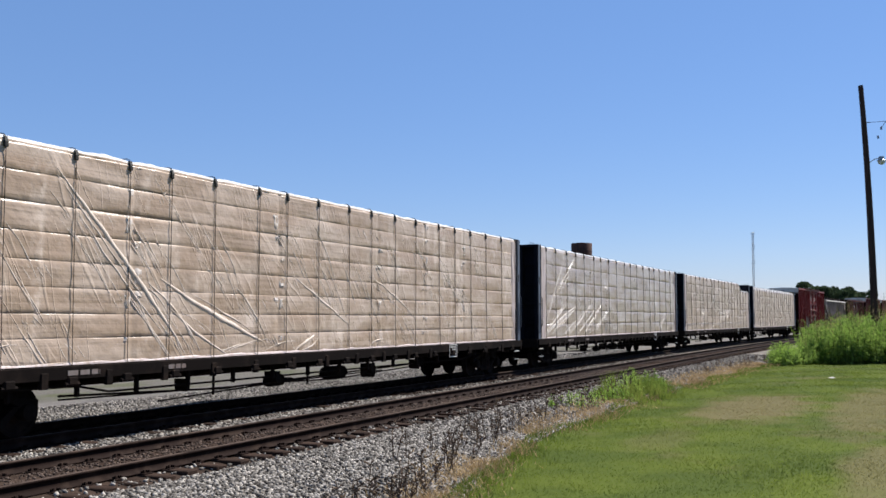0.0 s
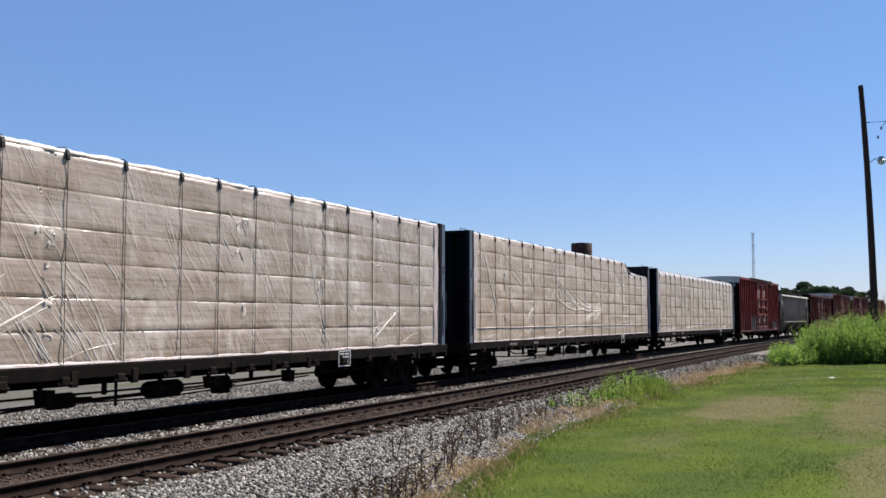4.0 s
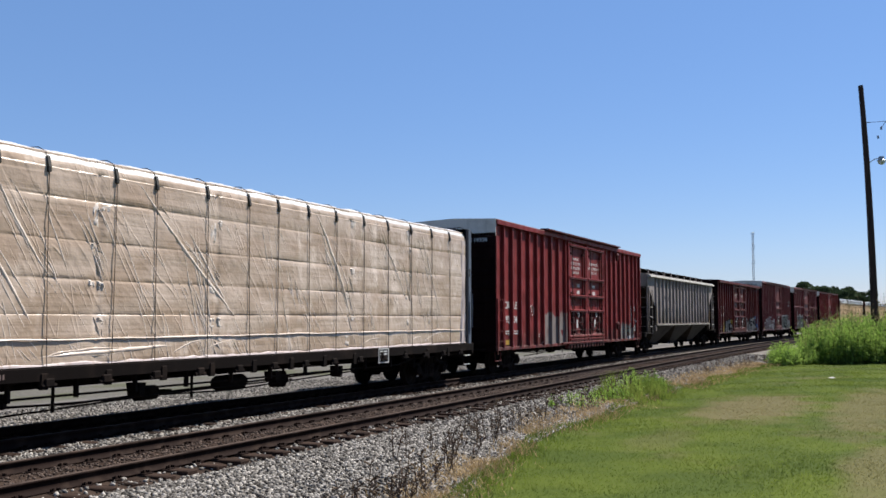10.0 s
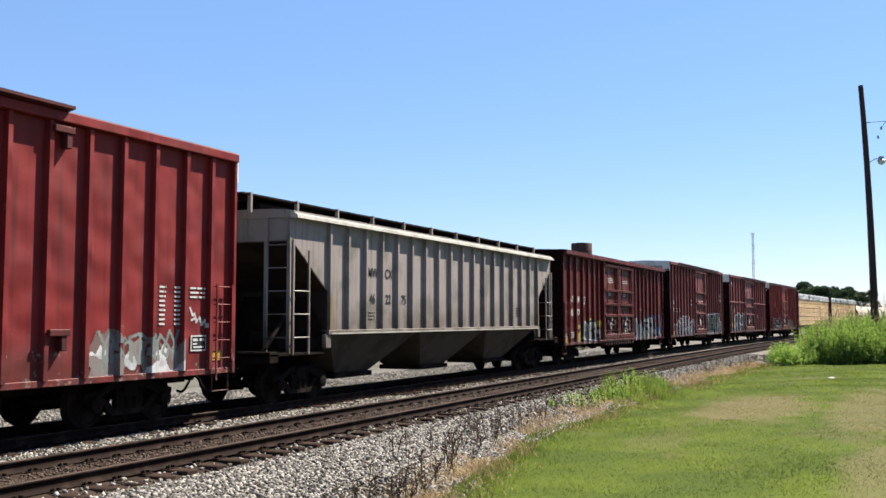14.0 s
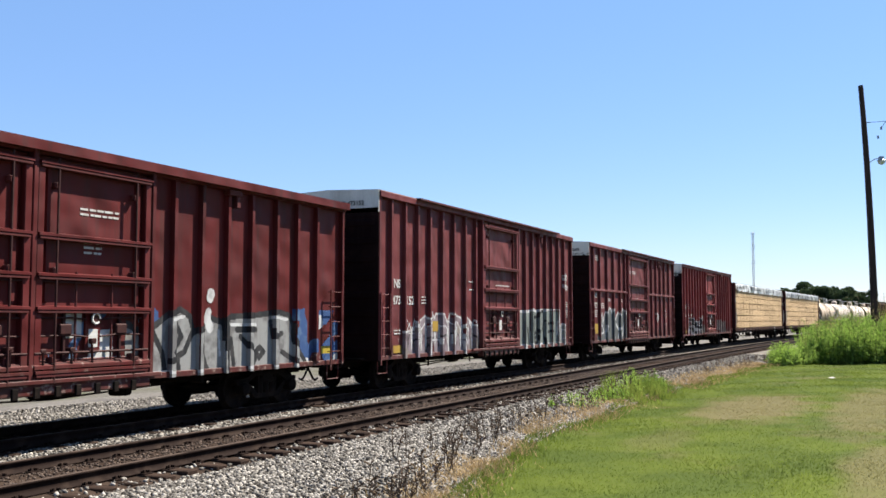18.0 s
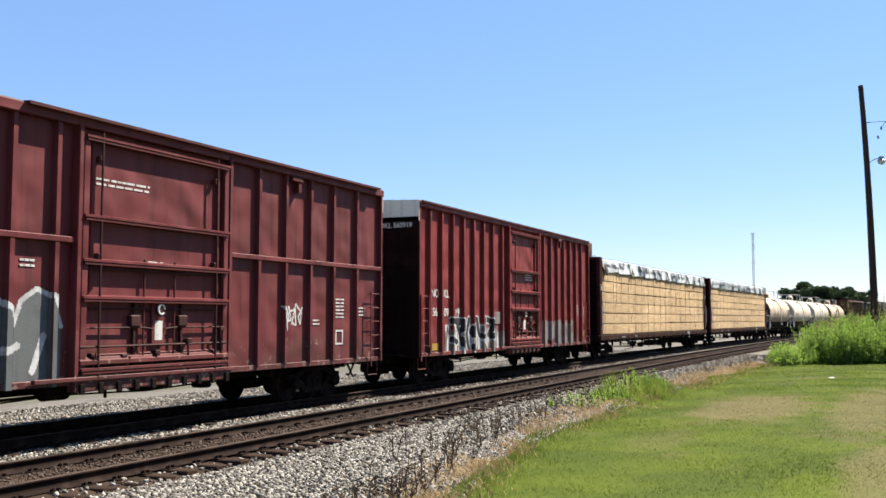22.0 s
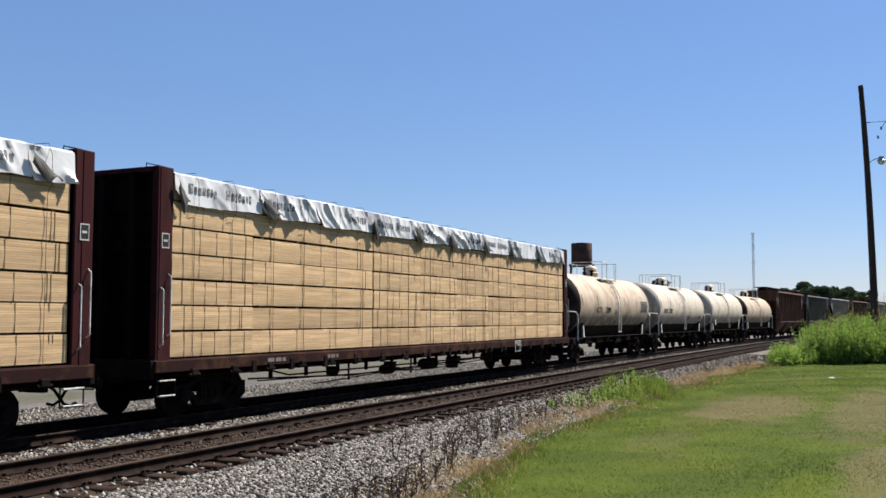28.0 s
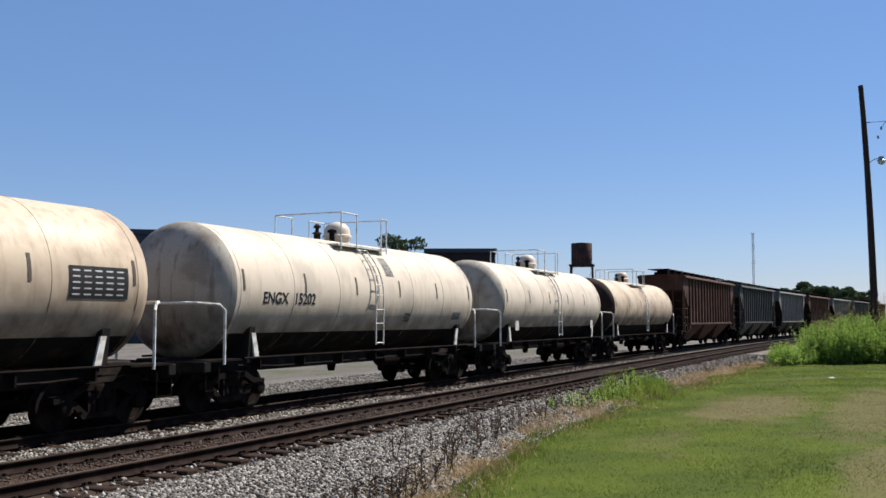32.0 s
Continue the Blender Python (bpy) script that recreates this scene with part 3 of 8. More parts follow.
m_dark_wall = material("dark_brown_cladding", (0.0275, 0.0225, 0.022), 0.8, spots=(0.02, 0.017, 0.017), spot_scale=0.5, bump=0.15)
m_roof_blue = material("blue_grey_roofing", (0.0375, 0.05, 0.0675), 0.6, bump=0.1)
m_leaf = leaf_material("weed_leaves", (0.095, 0.19, 0.022), (0.28, 0.38, 0.085), 0.5)
m_leaf_dark = leaf_material("tree_leaves", (0.026, 0.042, 0.020), (0.052, 0.074, 0.034), 0.25)
m_rank = leaf_material("rank_grass_blades", (0.06, 0.105, 0.016), (0.22, 0.255, 0.055), 0.45)
m_blade = lawn_material("grass_blades", *LAWN, True)
m_straw = leaf_material("dry_stalks", (0.22, 0.15, 0.08), (0.36, 0.265, 0.14), 0.3)
m_bark = material("tree_bark", (0.054, 0.042, 0.033), 0.9, grain=0.2, bump=0.5, bump_scale=12)
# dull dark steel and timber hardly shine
for dull in (m_deck, m_under, m_navy, m_rail, m_rail_top, m_maroon, m_sill_dark, m_tie, m_dirty, m_shaded_ballast, m_black, m_end_shade):
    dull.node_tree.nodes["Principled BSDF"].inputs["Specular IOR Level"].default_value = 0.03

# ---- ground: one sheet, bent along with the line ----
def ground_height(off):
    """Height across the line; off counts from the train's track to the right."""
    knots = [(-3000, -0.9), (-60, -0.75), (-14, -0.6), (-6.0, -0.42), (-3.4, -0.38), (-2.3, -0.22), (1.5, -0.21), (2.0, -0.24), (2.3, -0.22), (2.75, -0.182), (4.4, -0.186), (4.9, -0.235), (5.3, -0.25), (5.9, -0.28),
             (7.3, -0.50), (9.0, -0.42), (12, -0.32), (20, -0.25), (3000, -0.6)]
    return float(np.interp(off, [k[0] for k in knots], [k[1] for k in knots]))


def unevenness(x, y):
    return 0.05 * noise.noise((x * 0.5, y * 0.5, 0)) + 0.006 * noise.noise((x * 1.1, y * 1.1, 3))


def lawn_edge(y):
    """Where the lawn begins, across from a place along the line."""
    return float(np.interp(y, [0, 8, 12, 14, 17, 20, 25, 34, 45, 54, 80], [-4.6, -4.9, -5.35, -5.9, -6.45, -6.7, -6.75, -6.8, -6.6, -6.3, -6.0])) + shift(y)


def build_ground():
    ys = [-400, -150, -60, -20] + [-5 + i * 0.5 for i in range(130)] + [60 + 4 * i for i in range(40)] + [230, 260, 300, 360, 450, 600, 900, 1400, 2200, 3500]
    offs = [-3000, -1200, -500, -200, -100, -60, -35, -24, -17, -14, -11, -8.5, -6] + [-5 + 0.25 * i for i in range(57)] + [9.4 + 0.4 * i for i in range(23)] + [24, 40, 90, 250, 800, 3000]
    v, f, mi = [], [], []
    n = len(offs)
    for y in ys:
        for o in offs:
            x = TRAIN + o + shift(y)
            rough = unevenness(x, y)
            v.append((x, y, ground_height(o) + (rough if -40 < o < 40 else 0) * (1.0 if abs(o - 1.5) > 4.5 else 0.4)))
    for j in range(len(ys) - 1):
        for i in range(n - 1):
            f.append((j * n + i, j * n + i + 1, (j + 1) * n + i + 1, (j + 1) * n + i))
            o = (offs[i] + offs[i + 1]) / 2
            y = (ys[j] + ys[j + 1]) / 2
            edge = lawn_edge(y) - TRAIN - shift(y)
            # number 5 is the band where the train's shadow is painted in
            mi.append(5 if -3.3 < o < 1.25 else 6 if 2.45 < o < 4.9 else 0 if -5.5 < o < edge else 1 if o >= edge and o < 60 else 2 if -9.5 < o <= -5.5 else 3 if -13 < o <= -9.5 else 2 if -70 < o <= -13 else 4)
    me = raw_mesh("ground", v, f, [m_ballast, m_lawn, m_lot, m_dry, m_field, m_shaded_ballast, m_dirty])
    me.polygons.foreach_set("material_index", mi)
    return tagged(new("ground", me), "grey ballast, mown lawn and pale gravel yard beside the railway", "ground", kind="structure")


def build_track(name, centre, s0, s1, label):
    """Two rails with foot, web and head, on timber ties with tie plates."""
    base = new(name)
    tagged(base, label, "track", kind="structure")
    ss = [s0 + (BEND - s0) * i / 8 for i in range(9)] + [BEND + 6 * i for i in range(1, int((s1 - BEND) / 6))]
    profile = [(-0.07, -0.17), (0.07, -0.17), (0.07, -0.155), (0.012, -0.14), (0.012, -0.045), (0.036, -0.035), (0.036, -0.006), (0.028, 0.0), (-0.028, 0.0), (-0.036, -0.006), (-0.036, -0.035), (-0.012, -0.045), (-0.012, -0.14), (-0.07, -0.155)]
    for side in (-0.755, 0.755):
        v, f, mi = [], [], []
        k = len(profile)
        for s in ss:
            a = heading(s)
            x, y = on_line(s, centre - TRAIN + side)
            for px_, pz in profile:
                v.append((x + px_ * math.cos(a), y - px_ * math.sin(a), pz))
        for j in range(len(ss) - 1):
            for i in range(k):
                f.append((j * k + i, j * k + (i + 1) % k, (j + 1) * k + (i + 1) % k, (j + 1) * k + i))
                mi.append(1 if i in (6, 7, 8) else 0)
        me = raw_mesh("rail", v, f, [m_rail, m_rail_top])
        me.polygons.foreach_set("material_index", mi)
        part("rail", me, None, base, "brown steel rail with a worn head")
    ties = []
    for j in range(3):
        t = M().box(-1.3, 1.3, -0.115, 0.115, -0.175, 0.0, 0.014)
        t.v = [(x + 0.02 * noise.noise((x * 2, y * 9, j * 5)), y + 0.012 * noise.noise((x * 3, z * 9, 4 + j)), z + 0.01 * noise.noise((x * 4, y * 8, 8 + j))) for x, y, z in t.v]
        ties.append(t.mesh("tie", m_tie))
    plate = M().box(-0.18, 0.18, -0.095, 0.095, 0.0, 0.014, 0.004)
    for dx in (-0.13, -0.095, 0.095, 0.13):
        for dy in (-0.05, 0.05):
            plate.box(dx - 0.014, dx + 0.014, dy - 0.014, dy + 0.014, 0.012, 0.04 + 0.02 * random.random(), 0.004)
    plate_me = plate.mesh("tie_plate", m_rail)
    s, count = s0 + 0.3, 0
    while s < (92 if centre == NEAR else 60):
        x, y = on_line(s, centre - TRAIN + random.uniform(-0.06, 0.06))
        ob = part("tie", ties[count % 3], None, base)
        ob.matrix_world = pose(x, y, -0.172, 0, random.uniform(-0.6, 0.6), random.uniform(-1.6, 1.6) - math.degrees(heading(s)))
        if s < 34:
            for side in (-0.755, 0.755):
                p = part("tie_plate", plate_me, None, base)
                p.matrix_world = pose(*on_line(s, centre - TRAIN + side), -0.17, 0, 0, -math.degrees(heading(s)))
        s += random.uniform(0.5, 0.58)
        count += 1
    return base


def rock_meshes():
    """A few broken stone shapes, as corner and face arrays."""
    out = []
    for k in range(6):
        bm = bmesh.new()
        bmesh.ops.create_icosphere(bm, subdivisions=1, radius=1)
        r = np.random.default_rng(50 + k)
        sc = np.array([1.0, r.uniform(0.65, 0.95), r.uniform(0.5, 0.75)])
        v = np.array([tuple(x.co) for x in bm.verts]) * sc * r.uniform(0.72, 1.15, (len(bm.verts), 1))
        f = np.array([[x.index for x in q.verts] for q in bm.faces])
        bm.free()
        out.append((v, f))
    return out


def scatter(name, shapes, xyz, size, mats, label, category, tilt=3.14):
    """Many pieces in one mesh of kind stuff."""
    vs, fs, base = [], [], 0
    n = len(xyz)
    which = rng.integers(0, len(shapes), n)
    for k, (v, f) in enumerate(shapes):
        idx = np.nonzero(which == k)[0]
        if not len(idx):
            continue
        a, b = rng.uniform(0, 6.283, len(idx)), rng.uniform(-tilt, tilt, len(idx))
        ca, sa, cb, sb = np.cos(a), np.sin(a), np.cos(b), np.sin(b)
        x, y, z = v[None, :, 0], v[None, :, 1], v[None, :, 2]
        y2, z2 = y * cb[:, None] - z * sb[:, None], y * sb[:, None] + z * cb[:, None]
        x2, y3 = x * ca[:, None] - y2 * sa[:, None], x * sa[:, None] + y2 * ca[:, None]
        p = np.stack([x2, y3, z2], -1) * size[idx][:, None, None] + xyz[idx][:, None, :]
        vs.append(p.reshape(-1, 3))
        fs.append((f[None] + (np.arange(len(idx)) * len(v))[:, None, None] + base).reshape(-1, 3))
        base += len(idx) * len(v)
    me = raw_mesh(name, np.concatenate(vs), np.concatenate(fs), mats)
    return tagged(new(name, me), label, category, kind="stuff")


def build_ballast_stones():
    # thickest on the shoulder towards the lawn, thinner between the rails and beyond
    pts = []
    for x0, x1, y0, y1, n in [(-8.78, -6.9, 7.5, 18, 14000), (-8.78, -6.8, 18, 36, 10000), (-8.8, -7.0, 36, 62, 5000), (-12.75, -11.2, 8, 24, 9000), (-12.75, -11.2, 24, 60, 5000),
                              (-9.25, -8.7, 8, 40, 1500), (-20.5, -16.6, 14, 34, 13000), (-20.5, -16.6, 34, 70, 9000)]:
        x, y = rng.uniform(x0, x1, n), rng.uniform(y0, y1, n)
        x = x + np.array([shift(b) for b in y])
        pts.append(np.stack([x, y], 1))
    # down to the lawn's ragged rim where the shoulder is widest
    n = 16000
    y = rng.uniform(7.5, 34, n)
    edge = np.array([lawn_edge(b) for b in y])
    pts.append(np.stack([-7.1 + (edge + 7.15) * rng.uniform(0, 1, n) ** 0.85, y], 1))
    p = np.concatenate(pts)
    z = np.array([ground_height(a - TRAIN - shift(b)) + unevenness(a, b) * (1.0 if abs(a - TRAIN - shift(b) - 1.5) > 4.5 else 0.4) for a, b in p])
    size = rng.uniform(0.017, 0.045, len(p))
    return scatter("ballast_stones", rock_meshes(), np.column_stack([p, z + size * 0.35]), size, [stone_material()], "loose grey ballast stones along the tracks", "gravel")


def build_dirty_stones():
    n = 11000
    y = rng.uniform(7.5, 40, n)
    x = NEAR + rng.uniform(-0.68, 0.68, n)
    size = rng.uniform(0.014, 0.032, n)
    return scatter("dirty_ballast", rock_meshes(), np.column_stack([x, y, np.full(n, -0.178) + size * 0.2]), size, [stone_material("brown_dusted_stone", (0.016, 0.011, 0.009), (0.115, 0.083, 0.066))], "brown dirt-caked stones between the rails", "gravel")


def stone_material(name="broken_ballast_stone", low=(0.020, 0.0165, 0.014), high=(0.34, 0.31, 0.275)):
    ma = material(name, (0.36, 0.335, 0.315), 0.9, grain=0.12, grain_scale=60, bump=0.1)
    t = ma.node_tree
    b = t.nodes["Principled BSDF"]
    geo = t.nodes.new("ShaderNodeNewGeometry")
    r = t.nodes.new("ShaderNodeValToRGB")
    r.color_ramp.elements[0].color, r.color_ramp.elements[1].color = (*low, 1), (*high, 1)
    mid = r.color_ramp.elements.new(0.6)
    mid.color = (*[a * 0.62 + b * 0.38 for a, b in zip(low, high)], 1)
    links(t, (geo.outputs["Random Per Island"], r.inputs[0]), (r.outputs[0], b.inputs["Base Color"]))
    return ma


# ---- trucks and couplers ----
WHEEL = 0.43
SPIN = []          # the wheelsets that roll


def wheelset_mesh():
    m = M()
    for sx in (-1, 1):
        prof = [(0.70, 0.05), (0.70, 0.16), (0.725, 0.20), (0.725, 0.36), (0.69, 0.385), (0.69, WHEEL + 0.025), (0.72, WHEEL + 0.025), (0.735, WHEEL), (0.83, WHEEL - 0.01), (0.83, 0.36), (0.80, 0.345), (0.78, 0.2), (0.82, 0.15), (0.82, 0.08)]
        m.lathe([(sx * a, r) for a, r in prof], "x", 24)
    m.lathe([(-1.12, 0.055), (-1.12, 0.075), (-0.85, 0.08), (-0.6, 0.085), (0.6, 0.085), (0.85, 0.08), (1.12, 0.075), (1.12, 0.055)], "x", 10)
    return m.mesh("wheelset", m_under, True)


def truck_mesh():
    """Cast side frames with their pedestals, springs and the bolster between them."""
    m = M()
    for sx in (-1, 1):
        x0, x1 = sx * 0.96 - 0.07, sx * 0.96 + 0.07
        top = [(-1.1, 0.50), (-1.1, 0.62), (-0.72, 0.66), (-0.45, 0.80), (0.45, 0.80), (0.72, 0.66), (1.1, 0.62), (1.1, 0.50), (0.78, 0.50), (0.66, 0.56), (0.42, 0.68), (0.3, 0.68), (-0.3, 0.68), (-0.42, 0.68), (-0.66, 0.56), (-0.78, 0.50)]
        m.prism(top[:8] + top[8:], "x", x0, x1)
        low = [(-0.76, 0.52), (-0.62, 0.52), (-0.34, 0.30), (0.34, 0.30), (0.62, 0.52), (0.76, 0.52), (0.44, 0.20), (-0.44, 0.20)]
        m.prism(low, "x", x0 + 0.012, x1 - 0.012)
        for y in (-0.87, 0.87):
            m.lathe([(-0.09, 0.10), (-0.09, 0.14), (0.09, 0.14), (0.11, 0.09)], "x", 12, (sx * 1.02, y, WHEEL))
        for y in (-0.2, 0.0, 0.2):
            m.lathe([(0.30, 0.075), (0.38, 0.085), (0.46, 0.075), (0.54, 0.085), (0.62, 0.075)], "z", 10, (sx * 0.96, y, 0))
        m.box(x0 + 0.01, x1 - 0.01, -0.33, -0.27, 0.28, 0.7)
        m.box(x0 + 0.01, x1 - 0.01, 0.27, 0.33, 0.28, 0.7)
    m.box(-1.06, 1.06, -0.2, 0.2, 0.52, 0.78, 0.03)
    m.lathe([(0.74, 0.2), (0.9, 0.2)], "z", 14)
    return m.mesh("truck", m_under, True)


def coupler_mesh():
    m = M()
    m.box(-0.09, 0.09, 0.0, 0.62, 0.72, 0.92, 0.02)
    m.prism([(-0.13, 0.5), (0.14, 0.5), (0.17, 0.78), (0.05, 0.84), (0.03, 0.68), (-0.06, 0.66), (-0.15, 0.82)], "z", 0.68, 0.96)
    m.box(-0.3, 0.3, -0.12, 0.03, 0.64, 1.0, 0.02)
    m.tube([(0.24, 0.0, 0.8), (0.28, 0.18, 0.66), (0.26, 0.4, 0.42), (0.2, 0.6, 0.36), (0.16, 0.78, 0.4)], 0.028)
    m.tube([(0.2, -0.05, 0.78), (0.7, 0.08, 0.72), (1.25, 0.1, 0.72), (1.36, 0.1, 0.9)], 0.016)
    return m.mesh("coupler", m_under, True)


ME = {}


def running_gear(car, half, truck_at, axle=True):
    """Two trucks with two rolling wheelsets each, and the couplers."""
    if not ME:
        ME.update(wheelset=wheelset_mesh(), truck=truck_mesh(), coupler=coupler_mesh())
    for sy in (-1, 1):
        tr = part("truck", ME["truck"], None, car)
        tr.location = (0, sy * truck_at, 0)
        for wy in (-0.87, 0.87):
            w = part("wheelset", ME["wheelset"], None, tr)
            w.location = (0, wy, WHEEL)
            if axle:
                SPIN.append((w, wy))
        c = part("coupler", ME["coupler"], None, car)
        c.matrix_local = pose(0, sy * half, 0, 0, 0, 0 if sy > 0 else 180)


def brake_gear(car, z=0.95, long=3.0):
    """Air reservoir, brake cylinder and their pipes and rods under the floor."""
    part("air_reservoir", M().lathe([(-0.5, 0.05), (-0.48, 0.13), (-0.4, 0.165), (0.4, 0.165), (0.48, 0.13), (0.5, 0.05)], "y", 14, (0.62, long * 0.25, z - 0.2)), m_under, car, smooth=True)
    part("brake_cylinder", M().lathe([(-0.4, 0.06), (-0.38, 0.14), (0.12, 0.14), (0.14, 0.05), (0.6, 0.03)], "y", 12, (0.55, -long * 0.45, z - 0.26)), m_under, car, smooth=True)
    m = M()
    m.tube([(0.75, -long * 1.7, z - 0.42), (0.7, -long * 0.5, z - 0.30), (0.72, long * 0.2, z - 0.36), (0.8, long * 1.7, z - 0.2)], 0.018)
    m.tube([(0.3, -long * 2.3, z - 0.2), (0.4, -long * 1.0, z - 0.34), (0.3, long * 2.2, z - 0.18)], 0.024)
    for y in (-long * 1.2, -long * 0.15, long * 0.8):
        m.box(0.7, 0.74, y - 0.02, y + 0.02, z - 0.42, z)
    part("brake_pipe", m, m_under, car)
    for i, y in enumerate((-1.62, -0.74, 0.52, 1.31)):
        q = 0.06 + 0.035 * (i % 3)
        part("hanger", M().prism([(y * long - q, z), (y * long + q, z), (y * long + q * 0.6, z - 0.2 - 0.07 * (i % 2)), (y * long - q * 0.5, z - 0.24)], "x", 0.95, 1.25), m_under, car)
    part("brake_valve", M().box(0.4, 0.72, long * 0.75, long * 0.75 + 0.34, z - 0.42, z - 0.05, 0.04).box(0.5, 0.66, long * 0.75 + 0.34, long * 0.75 + 0.5, z - 0.34, z - 0.14, 0.03), m_under, car)


def grab_irons(car, x, y, zs, width=0.5, mat=None, along="y"):
    """A ladder of round rungs standing off the side or the end."""
    for z in zs:
        if along == "y":
            pts = [(x, y, z), (x + 0.07, y, z), (x + 0.07, y + width, z), (x, y + width, z)]
        else:
            pts = [(x, y, z), (x, y - 0.07, z), (x + width, y - 0.07, z), (x + width, y, z)]
        part("grab_iron", M().tube(pts, 0.011, 5), mat or m_under, car)


def lettering(text, size, car, x, y, z, mat, name="lettering", stretch=1.0, end=False):
    """Painted words in the built-in font on the side that looks towards +x (or on the end towards -y)."""
    cu = bpy.data.curves.new("t", "FONT")
    cu.body, cu.size, cu.align_x, cu.offset = text, size, "CENTER", size * 0.022
    tmp = bpy.data.objects.new("t", cu)
    scene.collection.objects.link(tmp)
    bpy.context.view_layer.update()
    me = bpy.data.meshes.new_from_object(tmp.evaluated_get(bpy.context.evaluated_depsgraph_get()))
    bpy.data.objects.remove(tmp)
    me.transform(Matrix.Diagonal((stretch, 1, 1, 1)))
    me.materials.clear()
    me.materials.append(mat)
    ob = part(name, me, None, car)
    ob.matrix_local = Matrix.Translation((x, y, z)) @ (pose(0, 0, 0, 90, 0, 0) if end else pose(0, 0, 0, 90, 0, 90))
    return ob


def bars(car, x, y, z, rows, width, mat, name="stencil", height=0.036, gap=0.085, end=False):
    """Writing too small to read: plain bars."""
    for i in range(rows):
        a = 0.0
        while a < width - 0.01:
            w = min(random.uniform(0.08, 0.3), width - a)
            lo, hi = z - i * gap - height, z - i * gap
            m = M().box(y + a, y + a + w * 0.82, x - 0.004, x, lo, hi) if end else M().box(x, x + 0.004, y + a, y + a + w * 0.82, lo, hi)
            part(name, m, mat, car)
            a += w


# ---- sprayed pictures and patches, laid over ribs and panels alike ----
def spray(car, name, y0, y1, z0, z1, tone, mats, depth, step=0.022, label=""):
    """tone(y, z) gives a paint number or -1; depth(y) gives how far out the side stands there."""
    m = M()
    ny, nz = int((y1 - y0) / step), int((z1 - z0) / step)
    last = None
    for i in range(ny):
        y = y0 + i * step
        d = depth(y + step / 2)
        # the can also reaches the flanks of the posts
        turn = last is not None and abs(d - last) > 0.01
        for k in range(nz):
            z = z0 + k * step
            c = tone(y + step / 2, z + step / 2)
            if c >= 0:
                m.add([(d, y, z), (d, y + step, z), (d, y + step, z + step), (d, y, z + step)], [(0, 1, 2, 3)], c)
                if turn:
                    e = y - 0.004 if d > last else y + 0.004
                    m.add([(last, e, z), (d, e, z), (d, e, z + step), (last, e, z + step)], [(0, 1, 2, 3)], c)
        last = d
    if m.v:
        part(name, m.mesh(name, mats), None, car, label)


def stroke_field(strokes):
    """Distance to the nearest of some bent strokes."""
    segs = []
    for pts in strokes:
        segs += list(zip(pts[:-1], pts[1:]))

    def near(y, z):
        best = 9.0
        for (ay, az), (by, bz) in segs:
            dy, dz = by - ay, bz - az
            u = max(0.0, min(1.0, ((y - ay) * dy + (z - az) * dz) / (dy * dy + dz * dz + 1e-9)))
            best = min(best, math.hypot(y - ay - u * dy, z - az - u * dz))
        return best
    return near


def scribble(y0, y1, z0, z1, seed, turns=9, thick=0.018):
    """A thin looping tag."""
    r = random.Random(seed)
    pts = []
    for i in range(turns * 4):
        u = i / (turns * 4 - 1)
        ph = u * turns * 6.283
        pts.append((y0 + (y1 - y0) * u + 0.14 * math.sin(ph) * r.uniform(0.5, 1.2), (z0 + z1) / 2 + (z1 - z0) / 2 * math.cos(ph) * r.uniform(0.4, 1.0)))
    near = stroke_field([pts])
    return lambda y, z: 0 if near(y, z) < thick else -1


def ragged_patch(y0, y1, z1, seed, wave=0.12, soft=0.0):
    def tone(y, z):
        top = z1 + wave * noise.noise((y * 1.3, seed, 0)) + wave * 0.5 * noise.noise((y * 6, seed, 2))
        return 0 if z < top and noise.noise((y * 2.5, z * 2.5, seed + 9)) > -0.45 + soft else -1
    return tone


def several(*tones):
    """Pictures one over another; each comes with the paint numbers it uses."""
    def tone(y, z):
        for t, numbers in tones:
            c = t(y, z)
            if c >= 0:
                return numbers[c]
        return -1
    return tone


def drawn_letters(half, strokes, fat, edge, seed=1):
    """Letters drawn with a fat can: each stroke filled (0) inside its own outline (1), the first on top."""
    fields = [stroke_field([[(y - half, z) for y, z in q]]) for q in strokes]
    spans = [(min(y for y, z in q) - half - fat - 0.06, max(y for y, z in q) - half + fat + 0.06) for q in strokes]

    def tone(y, z):
        wob = 0.035 * noise.noise((y * 3, z * 3, seed))
        for near, (a, b) in zip(fields, spans):
            if a < y < b:
                d = near(y, z) + wob
                if d < fat:
                    return 0 if d < fat - edge else 1
        return -1
    return tone


def lines(half, strokes, thick):
    """Bare lines of one thickness."""
    near = stroke_field([[(y - half, z) for y, z in q] for q in strokes])
    return lambda y, z: 0 if near(y, z) < thick else -1


def under_line(half, rim, seed, holes=-1.0):
    """All that lies below a jagged or humped rim."""
    ry, rz = [p[0] - half for p in rim], [p[1] for p in rim]
    return lambda y, z: 0 if ry[0] < y < ry[-1] and z < np.interp(y, ry, rz) and noise.noise((y * 2.2, z * 2.2, seed)) > holes else -1


